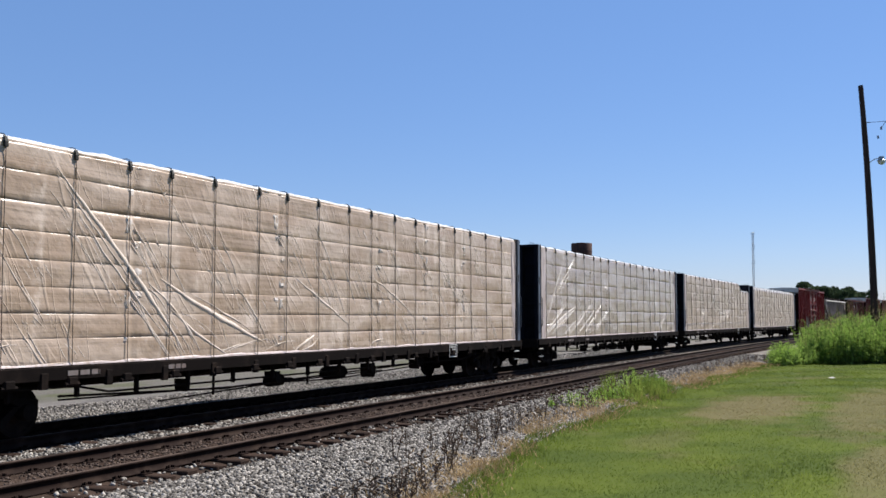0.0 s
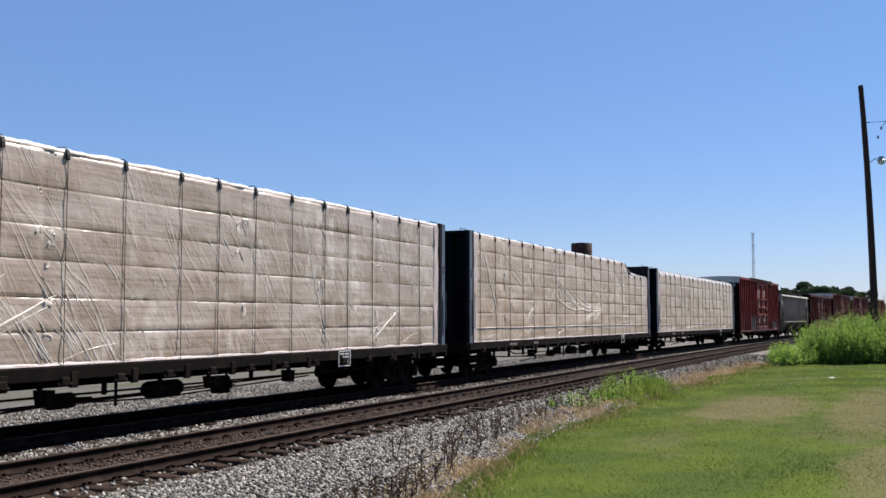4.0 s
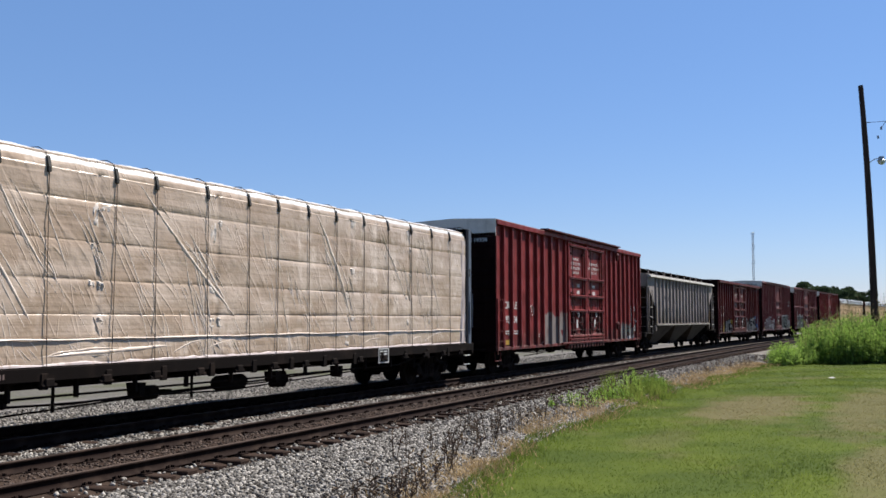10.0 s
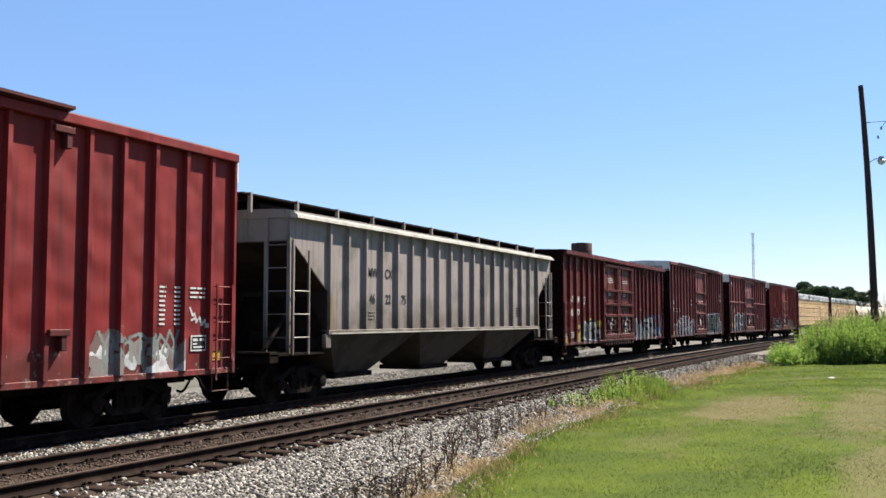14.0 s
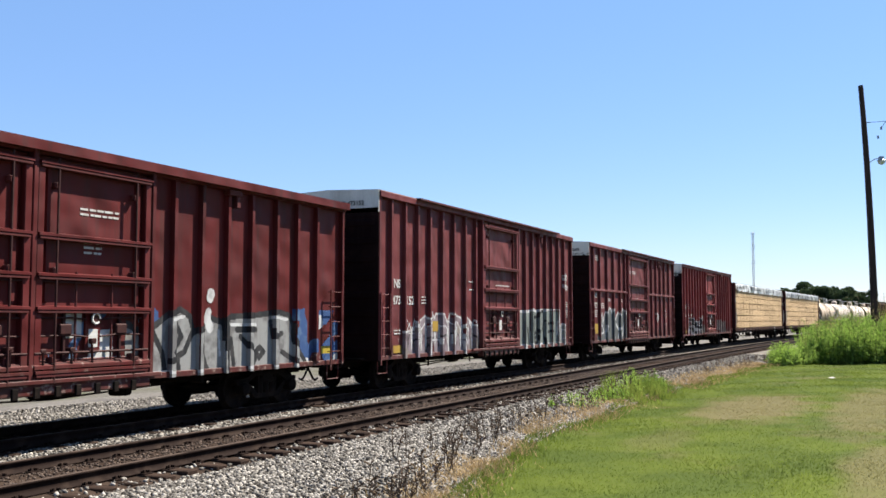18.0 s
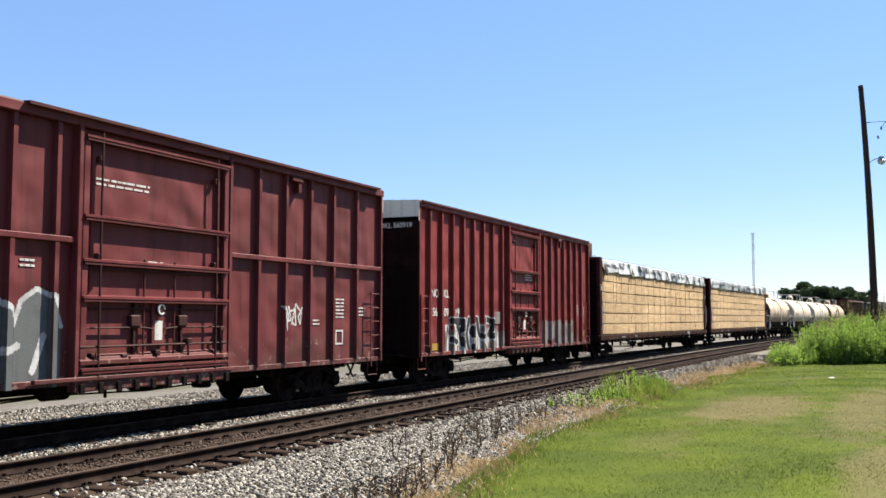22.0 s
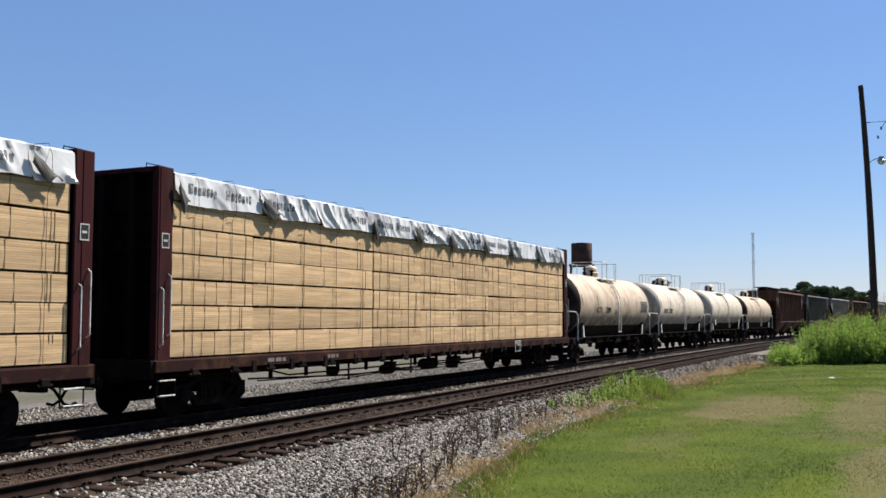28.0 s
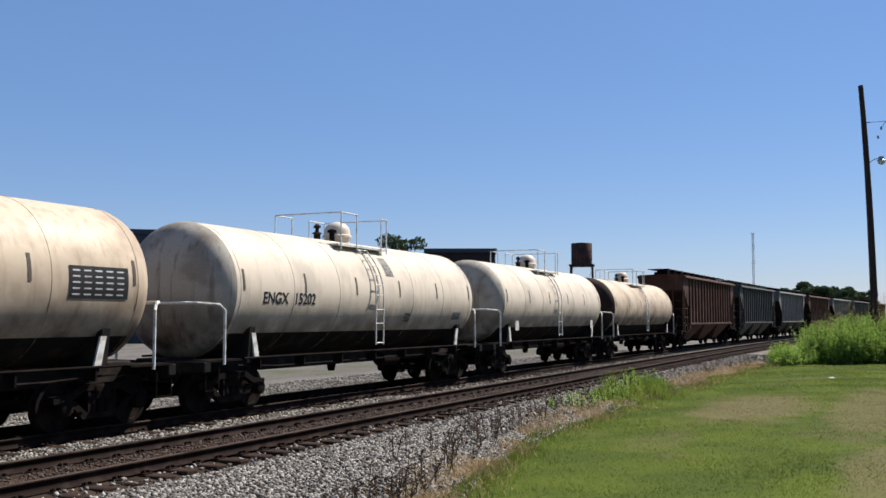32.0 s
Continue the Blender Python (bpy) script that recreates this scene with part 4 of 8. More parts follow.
# ---- box cars ----
def boxcar(name, label, half, top, paint, ribs, doors, ends_white=True, gutter=None, ledge=0.09, bar_z=None, wide=1.57, side_bottom=0.92, top_band=0.1, plug=False, truck_at=None, hood=0.0, door_paint=None, lip=0.0):
    """A ribbed steel box car. ribs: places along the car; doors: list of (y0, y1)."""
    car = thing(name, label, "box car", "freight train")
    w = wide
    depth_panel = w - 0.105
    d0, d1 = doors[0][0], doors[-1][1]
    body = M()
    body.box(-depth_panel, depth_panel - 0.003, -half + 0.02, half - 0.02, side_bottom, top - 0.12)
    part("body", body, paint, car)
    # side sheets between the posts, bottom sill and top band
    part("side_sill", M().box(w - 0.16, w - 0.05, -half, d0 - 0.05, side_bottom - 0.08, side_bottom + 0.03, 0.01), paint, car)
    part("side_sill", M().box(w - 0.16, w - 0.05, d1 + 0.05, half, side_bottom - 0.08, side_bottom + 0.03, 0.01), paint, car)
    part("door_sill", M().box(w - 0.16, w + 0.02, d0 - 0.05, d1 + 0.05, side_bottom - 0.2, side_bottom + 0.1, 0.02), paint, car)
    for yy in np.arange(d0 + 0.1, d1, 0.42):
        part("sill_tab", M().box(w + 0.015, w + 0.06, yy - 0.06, yy + 0.06, side_bottom - 0.24, side_bottom - 0.06, 0.012), m_under, car)
    part("side_sill", M().box(-w, -w + 0.1, -half, half, side_bottom - 0.1, side_bottom + 0.1, 0.01), paint, car)
    part("top_band", M().box(depth_panel - 0.02, w + ledge * 0.25, -half, half, top - 0.12 - top_band, top - 0.05, 0.015), paint, car)
    part("top_band", M().box(-w, -depth_panel + 0.02, -half, half, top - 0.2, top - 0.05, 0.015), paint, car)
    for yr in ribs:
        rib = M().prism([(depth_panel - 0.02, yr - 0.065), (depth_panel - 0.02, yr + 0.065), (w - 0.005, yr + 0.04), (w - 0.005, yr - 0.045)], "z", side_bottom + 0.02, top - 0.14)
        part("side_post", rib, paint, car)
    for sy in (-1, 1):
        part("corner_post", M().box(depth_panel - 0.05, w, sy * half - 0.09 if sy > 0 else -half, half if sy > 0 else -half + 0.09, side_bottom - 0.08, top - 0.05, 0.012), paint, car)
        # the end: corrugated sheet, its shade painted dark, under a pale upper panel
        e = M()
        n = 9
        zs = np.linspace(side_bottom - 0.05, top - 0.66, n)
        for i in range(n - 1):
            zc = (zs[i] + zs[i + 1]) / 2
            hh = (zs[i + 1] - zs[i]) * 0.34
            y0, y1 = (half - 0.02, half + 0.05)
            prof = [(y0, zc - hh), (y1, zc - hh * 0.4), (y1, zc + hh * 0.4), (y0, zc + hh)]
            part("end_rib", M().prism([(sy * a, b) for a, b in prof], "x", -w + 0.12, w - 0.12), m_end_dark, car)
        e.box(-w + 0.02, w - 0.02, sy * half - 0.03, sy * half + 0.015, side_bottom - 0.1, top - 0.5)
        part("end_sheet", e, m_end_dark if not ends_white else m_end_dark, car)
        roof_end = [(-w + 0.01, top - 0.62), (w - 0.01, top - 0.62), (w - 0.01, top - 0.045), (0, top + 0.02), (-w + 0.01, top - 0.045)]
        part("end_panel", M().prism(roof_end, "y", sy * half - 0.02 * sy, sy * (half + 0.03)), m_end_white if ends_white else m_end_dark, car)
        grab_irons(car, w - 0.07, -half + 0.08 if sy < 0 else half - 0.62, [1.15, 1.5, 1.85, 2.2, 2.55], 0.52, paint)
        part("ladder_rail", M().box(w + 0.005, w + 0.03, (-half + 0.56) if sy < 0 else half - 0.16, (-half + 0.6) if sy < 0 else half - 0.12, 1.1, 2.6), paint, car)
        part("ladder_rail", M().box(w + 0.005, w + 0.03, (-half + 0.06) if sy < 0 else half - 0.64, (-half + 0.1) if sy < 0 else half - 0.6, 0.72, 2.6), paint, car)
        part("step", M().tube([(w - 0.1, sy * (half - 0.1), side_bottom - 0.1), (w - 0.1, sy * (half - 0.1), 0.5), (w - 0.1, sy * (half - 0.6), 0.5), (w - 0.1, sy * (half - 0.6), side_bottom - 0.1)], 0.016, 5), paint, car)
        part("end_platform", M().box(-1.2, 1.2, sy * half if sy > 0 else -half - 0.3, half + 0.3 if sy > 0 else -half, side_bottom - 0.06, side_bottom - 0.02), m_under, car)
    # roof of crimped sheets
    roof = M()
    y = -half
    roof.prism([(-w, top - 0.06), (w, top - 0.06), (w, top - 0.03), (0, top + 0.035), (-w, top - 0.03)], "y", -half, half)
    for yr in np.arange(-half + 0.9, half, 1.1):
        roof.prism([(-w, top - 0.03), (w - 0.05, top - 0.03), (w - 0.05, top - 0.012), (0, top + 0.05), (-w, top - 0.012)], "y", yr - 0.03, yr + 0.03)
    part("roof", roof, m_roof_car, car, "weathered galvanised roof")
    if gutter:
        g0, g1 = gutter
        part("door_track_hood", M().prism([(w - 0.3, top - 0.02 + hood * 0.2), (w - 0.1, top - 0.02 + hood), (w + ledge, top - 0.035 + hood), (w + ledge, top - (lip or 0.085 - hood)), (w - 0.1, top - 0.06)], "y", g0, g1), paint if lip else m_red_deep, car)
    if bar_z:
        for a, b in ((-half + 0.09, d0 - 0.04), (d1 + 0.04, half - 0.09)):
            part("side_rail", M().box(w - 0.1, w + 0.005, a, b, bar_z - 0.05, bar_z + 0.05, 0.012), paint, car)
    # doors
    for k, (a, b) in enumerate(doors):
        dx = w - 0.075
        door = part("door", M().box(depth_panel - 0.01, dx, a + 0.02, b - 0.02, side_bottom + 0.12, top - 0.3, 0.015), door_paint or paint, car)
        dh = top - 0.3 - side_bottom
        for zz in (side_bottom + 0.16, side_bottom + dh * 0.33, side_bottom + dh * 0.48, side_bottom + dh * 0.66, top - 0.36):
            part("door_rail", M().prism([(dx - 0.01, zz - 0.03), (dx + 0.16, zz - 0.02), (dx + 0.16, zz + 0.02), (dx - 0.01, zz + 0.05)], "y", a + 0.04, b - 0.04), paint, door)
            part("rail_flange", M().box(dx, dx + 0.15, a + 0.06, b - 0.06, zz - 0.075, zz - 0.032, 0.006), m_red_deep, door)
        for yy in (a + 0.3, b - 0.3):
            part("door_rib", M().prism([(dx - 0.01, yy - 0.06), (dx - 0.01, yy + 0.06), (dx + 0.055, yy + 0.035), (dx + 0.055, yy - 0.035)], "z", side_bottom + dh * 0.36, top - 0.36), paint, door)
        for yy in (a + 0.1, b - 0.1):
            part("door_stile", M().box(dx - 0.01, dx + 0.11, yy - 0.07, yy + 0.07, side_bottom + 0.14, top - 0.32, 0.012), paint, door)
        for yy in ((a + b) / 2 - 0.4, (a + b) / 2 + 0.4):
            part("upright_bar", M().tube([(dx + 0.06, yy, side_bottom + 0.1), (dx + 0.06, yy, side_bottom + dh * 0.5)], 0.02), m_red_deep, door)
        for yy in (a + 0.42, b - 0.42):
            part("lock_rod", M().tube([(dx + 0.13, yy, side_bottom - 0.02), (dx + 0.13, yy, top - 0.26)], 0.021), m_gear, door)
            for zz in (side_bottom + 0.35, side_bottom + dh * 0.5, top - 0.7):
                part("rod_bracket", M().box(dx, dx + 0.1, yy - 0.045, yy + 0.045, zz - 0.05, zz + 0.05, 0.01), m_red_deep, door)
        part("lock_bar", M().tube([(dx + 0.09, a + 0.06, side_bottom + dh * 0.45), (dx + 0.09, b - 0.06, side_bottom + dh * 0.45)], 0.018), m_gear, door)
        part("operating_bar", M().tube([(dx + 0.085, a + 0.06, side_bottom + dh * 0.08), (dx + 0.085, b - 0.06, side_bottom + dh * 0.08)], 0.022), m_gear, door)
        yc = (a + b) / 2
        for q in (-0.62, 0.62):
            part("gear_box", M().box(dx, dx + 0.1, yc + q - 0.13, yc + q + 0.13, side_bottom + dh * 0.21, side_bottom + dh * 0.26, 0.02), m_gear, door)
            part("gear_arm", M().box(dx + 0.01, dx + 0.06, yc + q - 0.03, yc + q + 0.03, side_bottom + dh * 0.06, side_bottom + dh * 0.32, 0.01), m_gear, door)
        part("threshold_plate", M().box(dx, dx + 0.09, a + 0.05, b - 0.05, side_bottom + dh * 0.02, side_bottom + dh * 0.055, 0.01), m_under, door)
        part("cross_pipe", M().tube([(dx + 0.1, a + 0.05, side_bottom + dh * 0.13), (dx + 0.1, b - 0.05, side_bottom + dh * 0.13)], 0.022), m_gear, door)
        part("handle_plate", M().box(dx, dx + 0.05, yc - 0.17, yc + 0.17, side_bottom + dh * 0.13, side_bottom + dh * 0.335, 0.01), paint, door)
        part("lock_wheel", M().lathe([(0.0, 0.03), (0.05, 0.05), (0.05, 0.10), (0.08, 0.11), (0.08, 0.03)], "x", 14, (dx + 0.03, yc, side_bottom + dh * 0.285)), m_gear, door, "round lock boss", smooth=True)
        part("lock_card", M().box(dx + 0.05, dx + 0.056, yc - 0.1, yc + 0.1, side_bottom + dh * 0.15, side_bottom + dh * 0.235), m_letter_white, door, "white notice card")
        part("boss_ring", M().tube([(dx + 0.115, yc + 0.085 * math.cos(k * 0.3927), side_bottom + dh * 0.285 + 0.085 * math.sin(k * 0.3927)) for k in range(15)], 0.02, 5), m_letter_white, door, "white painted ring")
        for zz in (side_bottom + dh * 0.2, side_bottom + dh * 0.28):
            part("lock_lever", M().tube([(dx + 0.06, yc - 0.16, zz), (dx + 0.07, yc - 0.5, zz + 0.03), (dx + 0.06, a + 0.14, zz + 0.02)], 0.017), m_gear, door)
            part("lock_lever", M().tube([(dx + 0.06, yc + 0.16, zz), (dx + 0.07, yc + 0.5, zz + 0.03), (dx + 0.06, b - 0.14, zz + 0.02)], 0.017), m_gear, door)
        for k in range(5):
            yy = a + 0.3 + (b - a - 0.6) * k / 4 + random.uniform(-0.12, 0.12)
            zz = side_bottom + dh * random.uniform(0.08, 0.2)
            part("gear_link", M().tube([(dx + 0.1, yy, side_bottom + dh * 0.01), (dx + 0.13, yy + random.uniform(-0.12, 0.12), zz)], 0.02, 5), m_gear, door)
            part("gear_bracket", M().box(dx, dx + 0.12, yy - 0.06, yy + 0.06, zz - 0.05, zz + 0.04, 0.012), m_gear, door)
        part("threshold_angle", M().prism([(dx, side_bottom + dh * 0.05), (dx + 0.14, side_bottom + dh * 0.06), (dx + 0.14, side_bottom + dh * 0.075), (dx, side_bottom + dh * 0.1)], "y", a + 0.03, b - 0.03), paint, door)
    if gutter:
        for zz in ((top - 0.4, side_bottom + 0.72) if hood else (top - 0.34,)):
            stop = part("door_stop", M().box(depth_panel, w + 0.06, d1 + 2.2, d1 + 2.62, zz, zz + 0.11, 0.012), m_red_deep, car)
            part("stop_leg", M().box(depth_panel, w + 0.04, d1 + 2.46, d1 + 2.58, zz - 0.24, zz, 0.01), m_red_deep, stop)
    part("door_track", M().box(w - 0.02, w + 0.07, d0 - 0.9, d1 + 0.3, side_bottom - 0.02, side_bottom + 0.05, 0.01), paint, car)
    for yy in (d0 - 0.04, d1 + 0.04) + (((doors[0][1] + doors[1][0]) / 2,) if len(doors) > 1 else ()):
        part("door_post", M().box(depth_panel - 0.02, w + 0.05, yy - 0.05, yy + 0.05, side_bottom, top - 0.15, 0.012), paint, car)
    # underframe
    u = M().box(-0.3, 0.3, -half, half, 0.62, side_bottom)
    for yy in np.linspace(-half + 3, half - 3, 7):
        u.prism([(-w + 0.2, side_bottom - 0.02), (w - 0.2, side_bottom - 0.02), (0.3, 0.66), (-0.3, 0.66)], "y", yy - 0.06, yy + 0.06)
    part("underframe", u, m_under, car)
    running_gear(car, half + 0.28, truck_at or half - 2.35)
    brake_gear(car, side_bottom)

    def depth(y):
        d = depth_panel + 0.004
        for yr in ribs:
            q = abs(y - yr)
            if q < 0.065:
                d = w + 0.0005 if q < 0.048 else w - 0.035
        for a, b in doors:
            if a < y < b:
                d = w - 0.071
        return d
    return car, depth, depth_panel + 0.006


# ---- covered hopper cars ----
def hopper_car(label, half, side, lower, dark_end=True, ribs=16, detail=True, top=4.42):
    """Ribbed sides, curved roof with a running board, sloping ends and three bottom hoppers."""
    car = thing("covered_hopper_car", label, "hopper car", "freight train")
    w = 1.5
    a, b = -half + 2.42, half - 2.4
    corner = half - 0.86
    zb, zt = 1.6, top - 0.22
    # body with the slope sheets of its ends
    outline = [(-corner, zt), (corner, zt), (corner, 3.68), (b + 0.1, 2.58), (b + 0.1, 1.62), (a - 0.1, 1.62), (a - 0.1, 2.58), (-corner, 3.68)]
    part("body", M().prism(outline, "x", -w + 0.06, w - 0.1), side, car)
    for s, y1 in ((-1, a - 0.1), (1, b + 0.1)):
        y0 = s * corner
        # thin dark plates: the slopes' unlit undersides painted near black
        part("slope_sheet", M().prism([(y0 + s * 0.012, 3.65), (y0 - s * 0.05, 3.65), (y1 - s * 0.05, 2.58), (y1 - s * 0.05, 1.64), (y1 + s * 0.012, 1.64), (y1 + s * 0.012, 2.58)], "x", -w + 0.08, w - 0.08), m_soot_shade, car, "sloping end sheet, shade painted dark")
    # end triangles of the side sheet
    for y0, y1 in ((-corner, a), (corner, b)):
        part("end_gusset", M().prism([(y0, zt), (y1, zt), (y1, 2.54), (y0, 3.68)], "x", w - 0.115, w - 0.09), side, car)
    for yr in np.linspace(a, b, ribs):
        part("side_post", M().prism([(w - 0.11, yr - 0.06), (w - 0.11, yr + 0.06), (w, yr + 0.04), (w, yr - 0.04)], "z", zb, zt), side, car)
    part("side_sill", M().box(w - 0.1, w + 0.01, a - 0.1, b + 0.1, zb - 0.06, zb + 0.05, 0.012), side, car)
    if detail:
        for k in range(6):
            part("sill_strip", M().box(w + 0.012, w + 0.024, a + k * (b - a) / 6 + 0.02, a + (k + 1) * (b - a) / 6 - 0.02, zb - 0.05, zb - 0.015), m_chord_pale if side is m_grey else side, car)
    part("top_chord", M().prism([(w - 0.1, zt - 0.02), (w + 0.1, zt - 0.02), (w + 0.08, zt + 0.06), (w - 0.12, zt + 0.16)], "y", -corner - 0.04, corner + 0.04), m_chord_pale if side is m_grey else side, car)
    n = 9
    arc = [(-w, zt)] + [(w * math.sin(t), zt + 0.12 + (top - zt - 0.12) * math.cos(t) ** 0.8) for t in np.linspace(-1.45, 1.45, n)] + [(w, zt)]
    part("roof", M().prism(arc, "y", -corner - 0.03, corner + 0.03), side, car, smooth=False)
    # near-black trough paints in the shaded side of the roof hatches
    part("hatch_trough", M().box(-0.42, 0.5, -half + 0.9, half - 1.0, top - 0.05, top + 0.15, 0.02), m_deck, car, "loading trough along the roof, darkened for shade")
    board = M().box(-0.62, 0.62, -half + 0.1, half - 0.3, top + 0.27, top + 0.31)
    part("running_board", board, m_under, car)
    if detail:
        for yy in np.linspace(-half + 0.4, half - 0.4, 11):
            part("board_bracket", M().box(0.55, 0.64, yy - 0.035, yy + 0.035, top - 0.12, top + 0.33), side, car)
        for yy in np.linspace(-half + 2.2, half - 2.2, 4):
            part("roof_hatch", M().box(-0.3, 0.3, yy - 1.2, yy + 1.2, top + 0.14, top + 0.22, 0.03), m_deck, car)
    # bottom hoppers, three of them
    for i in range(3):
        c = a + (b - a) * (i + 0.5) / 3
        q = (b - a) / 6
        m = M()
        v = [(sx * (w - 0.08), c + sy * q * 0.99, zb) for sx in (-1, 1) for sy in (-1, 1)] + [(sx * 0.62, c + sy * q * 0.34, 0.52) for sx in (-1, 1) for sy in (-1, 1)]
        m.add(v, [(0, 1, 5, 4), (2, 6, 7, 3), (0, 4, 6, 2), (1, 3, 7, 5), (4, 5, 7, 6), (0, 2, 3, 1)])
        hp = part("hopper", m, lower, car)
        part("outlet_gate", M().box(-0.7, 0.7, c - q * 0.4, c + q * 0.4, 0.40, 0.53, 0.02), m_under, hp)
    # platforms, ladders and posts of the ends
    for sy in (-1, 1):
        e = sy * half
        part("end_sill", M().box(-1.45, 1.45, min(e, e - sy * 0.35), max(e, e - sy * 0.35), 0.95, 1.2, 0.02), m_under if dark_end else side, car)
        part("end_deck", M().box(-1.4, 1.45, min(e, e - sy * 2.2), max(e, e - sy * 2.2), 1.1, 1.14), m_under, car)
        part("centre_sill", M().box(-0.3, 0.3, min(e, e - sy * 3.4), max(e, e - sy * 3.4), 0.7, 1.1), m_under, car)
        yb = e - sy * 2.3
        # upper plate added to fill the gap over the end deck with dark
        part("bolster_web", M().prism([(-1.3, 1.12), (1.3, 1.12), (1.3, 1.75), (0.9, 2.45), (-0.9, 2.45), (-1.3, 1.75)], "y", yb - 0.04, yb + 0.04), m_under, car)
        part("bolster_web", M().prism([(-1.3, 1.1), (1.3, 1.1), (0.5, 0.72), (-0.5, 0.72)], "y", yb - 0.2, yb + 0.2), m_under, car)
        # dark plate and reservoir added to close the end's open gap
        part("far_gusset", M().prism([(e - sy * 0.9, 3.6), (e - sy * 2.25, 2.55), (e - sy * 2.25, 1.15), (e - sy * 0.75, 1.15)], "x", -w + 0.06, -w + 0.09), m_under, car)
        part("brake_reservoir", M().lathe([(-0.45, 0.05), (-0.4, 0.2), (0.4, 0.2), (0.45, 0.05)], "x", 14, (0.35, e - sy * 1.5, 1.42)), m_under, car, smooth=True)
        for x in (-0.9, 0.9):
            part("slope_strut", M().tube([(x, e - sy * 0.5, 1.15), (x, e - sy * 1.6, 2.2)], 0.05), m_under, car)
        if detail:
            y0 = sy * (corner + 0.02)
            for dy in (0.0, -sy * 0.64):
                part("ladder_rail", M().box(w - 0.04, w + 0.0, y0 + dy - 0.025, y0 + dy + 0.025, 1.12, 3.7 if dy == 0 else 3.48), side, car)
            for z in (1.5, 2.02, 2.54):
                part("rung", M().tube([(w, y0, z), (w, y0 - sy * 0.64, z)], 0.014, 5), m_chord_pale if side is m_grey else side, car)
            for z in (1.5, 2.02, 2.54, 3.06, 3.58):
                part("rung", M().tube([(0.8, y0 + sy * 0.03, z), (1.3, y0 + sy * 0.03, z)], 0.014, 5), side, car)
            part("end_post", M().box(1.34, 1.42, y0 + sy * 0.03 - 0.03, y0 + sy * 0.03 + 0.03, 1.15, zt).box(0.72, 0.8, y0 + sy * 0.03 - 0.03, y0 + sy * 0.03 + 0.03, 1.15, zt), side, car)
            part("jack_pad", M().box(w - 0.14, w - 0.02, a - 0.2 if sy < 0 else b + 0.0, a + 0.05 if sy < 0 else b + 0.25, 1.22, 1.55, 0.02), side, car)
    running_gear(car, half + 0.25, half - 1.85, detail)
    return car, w


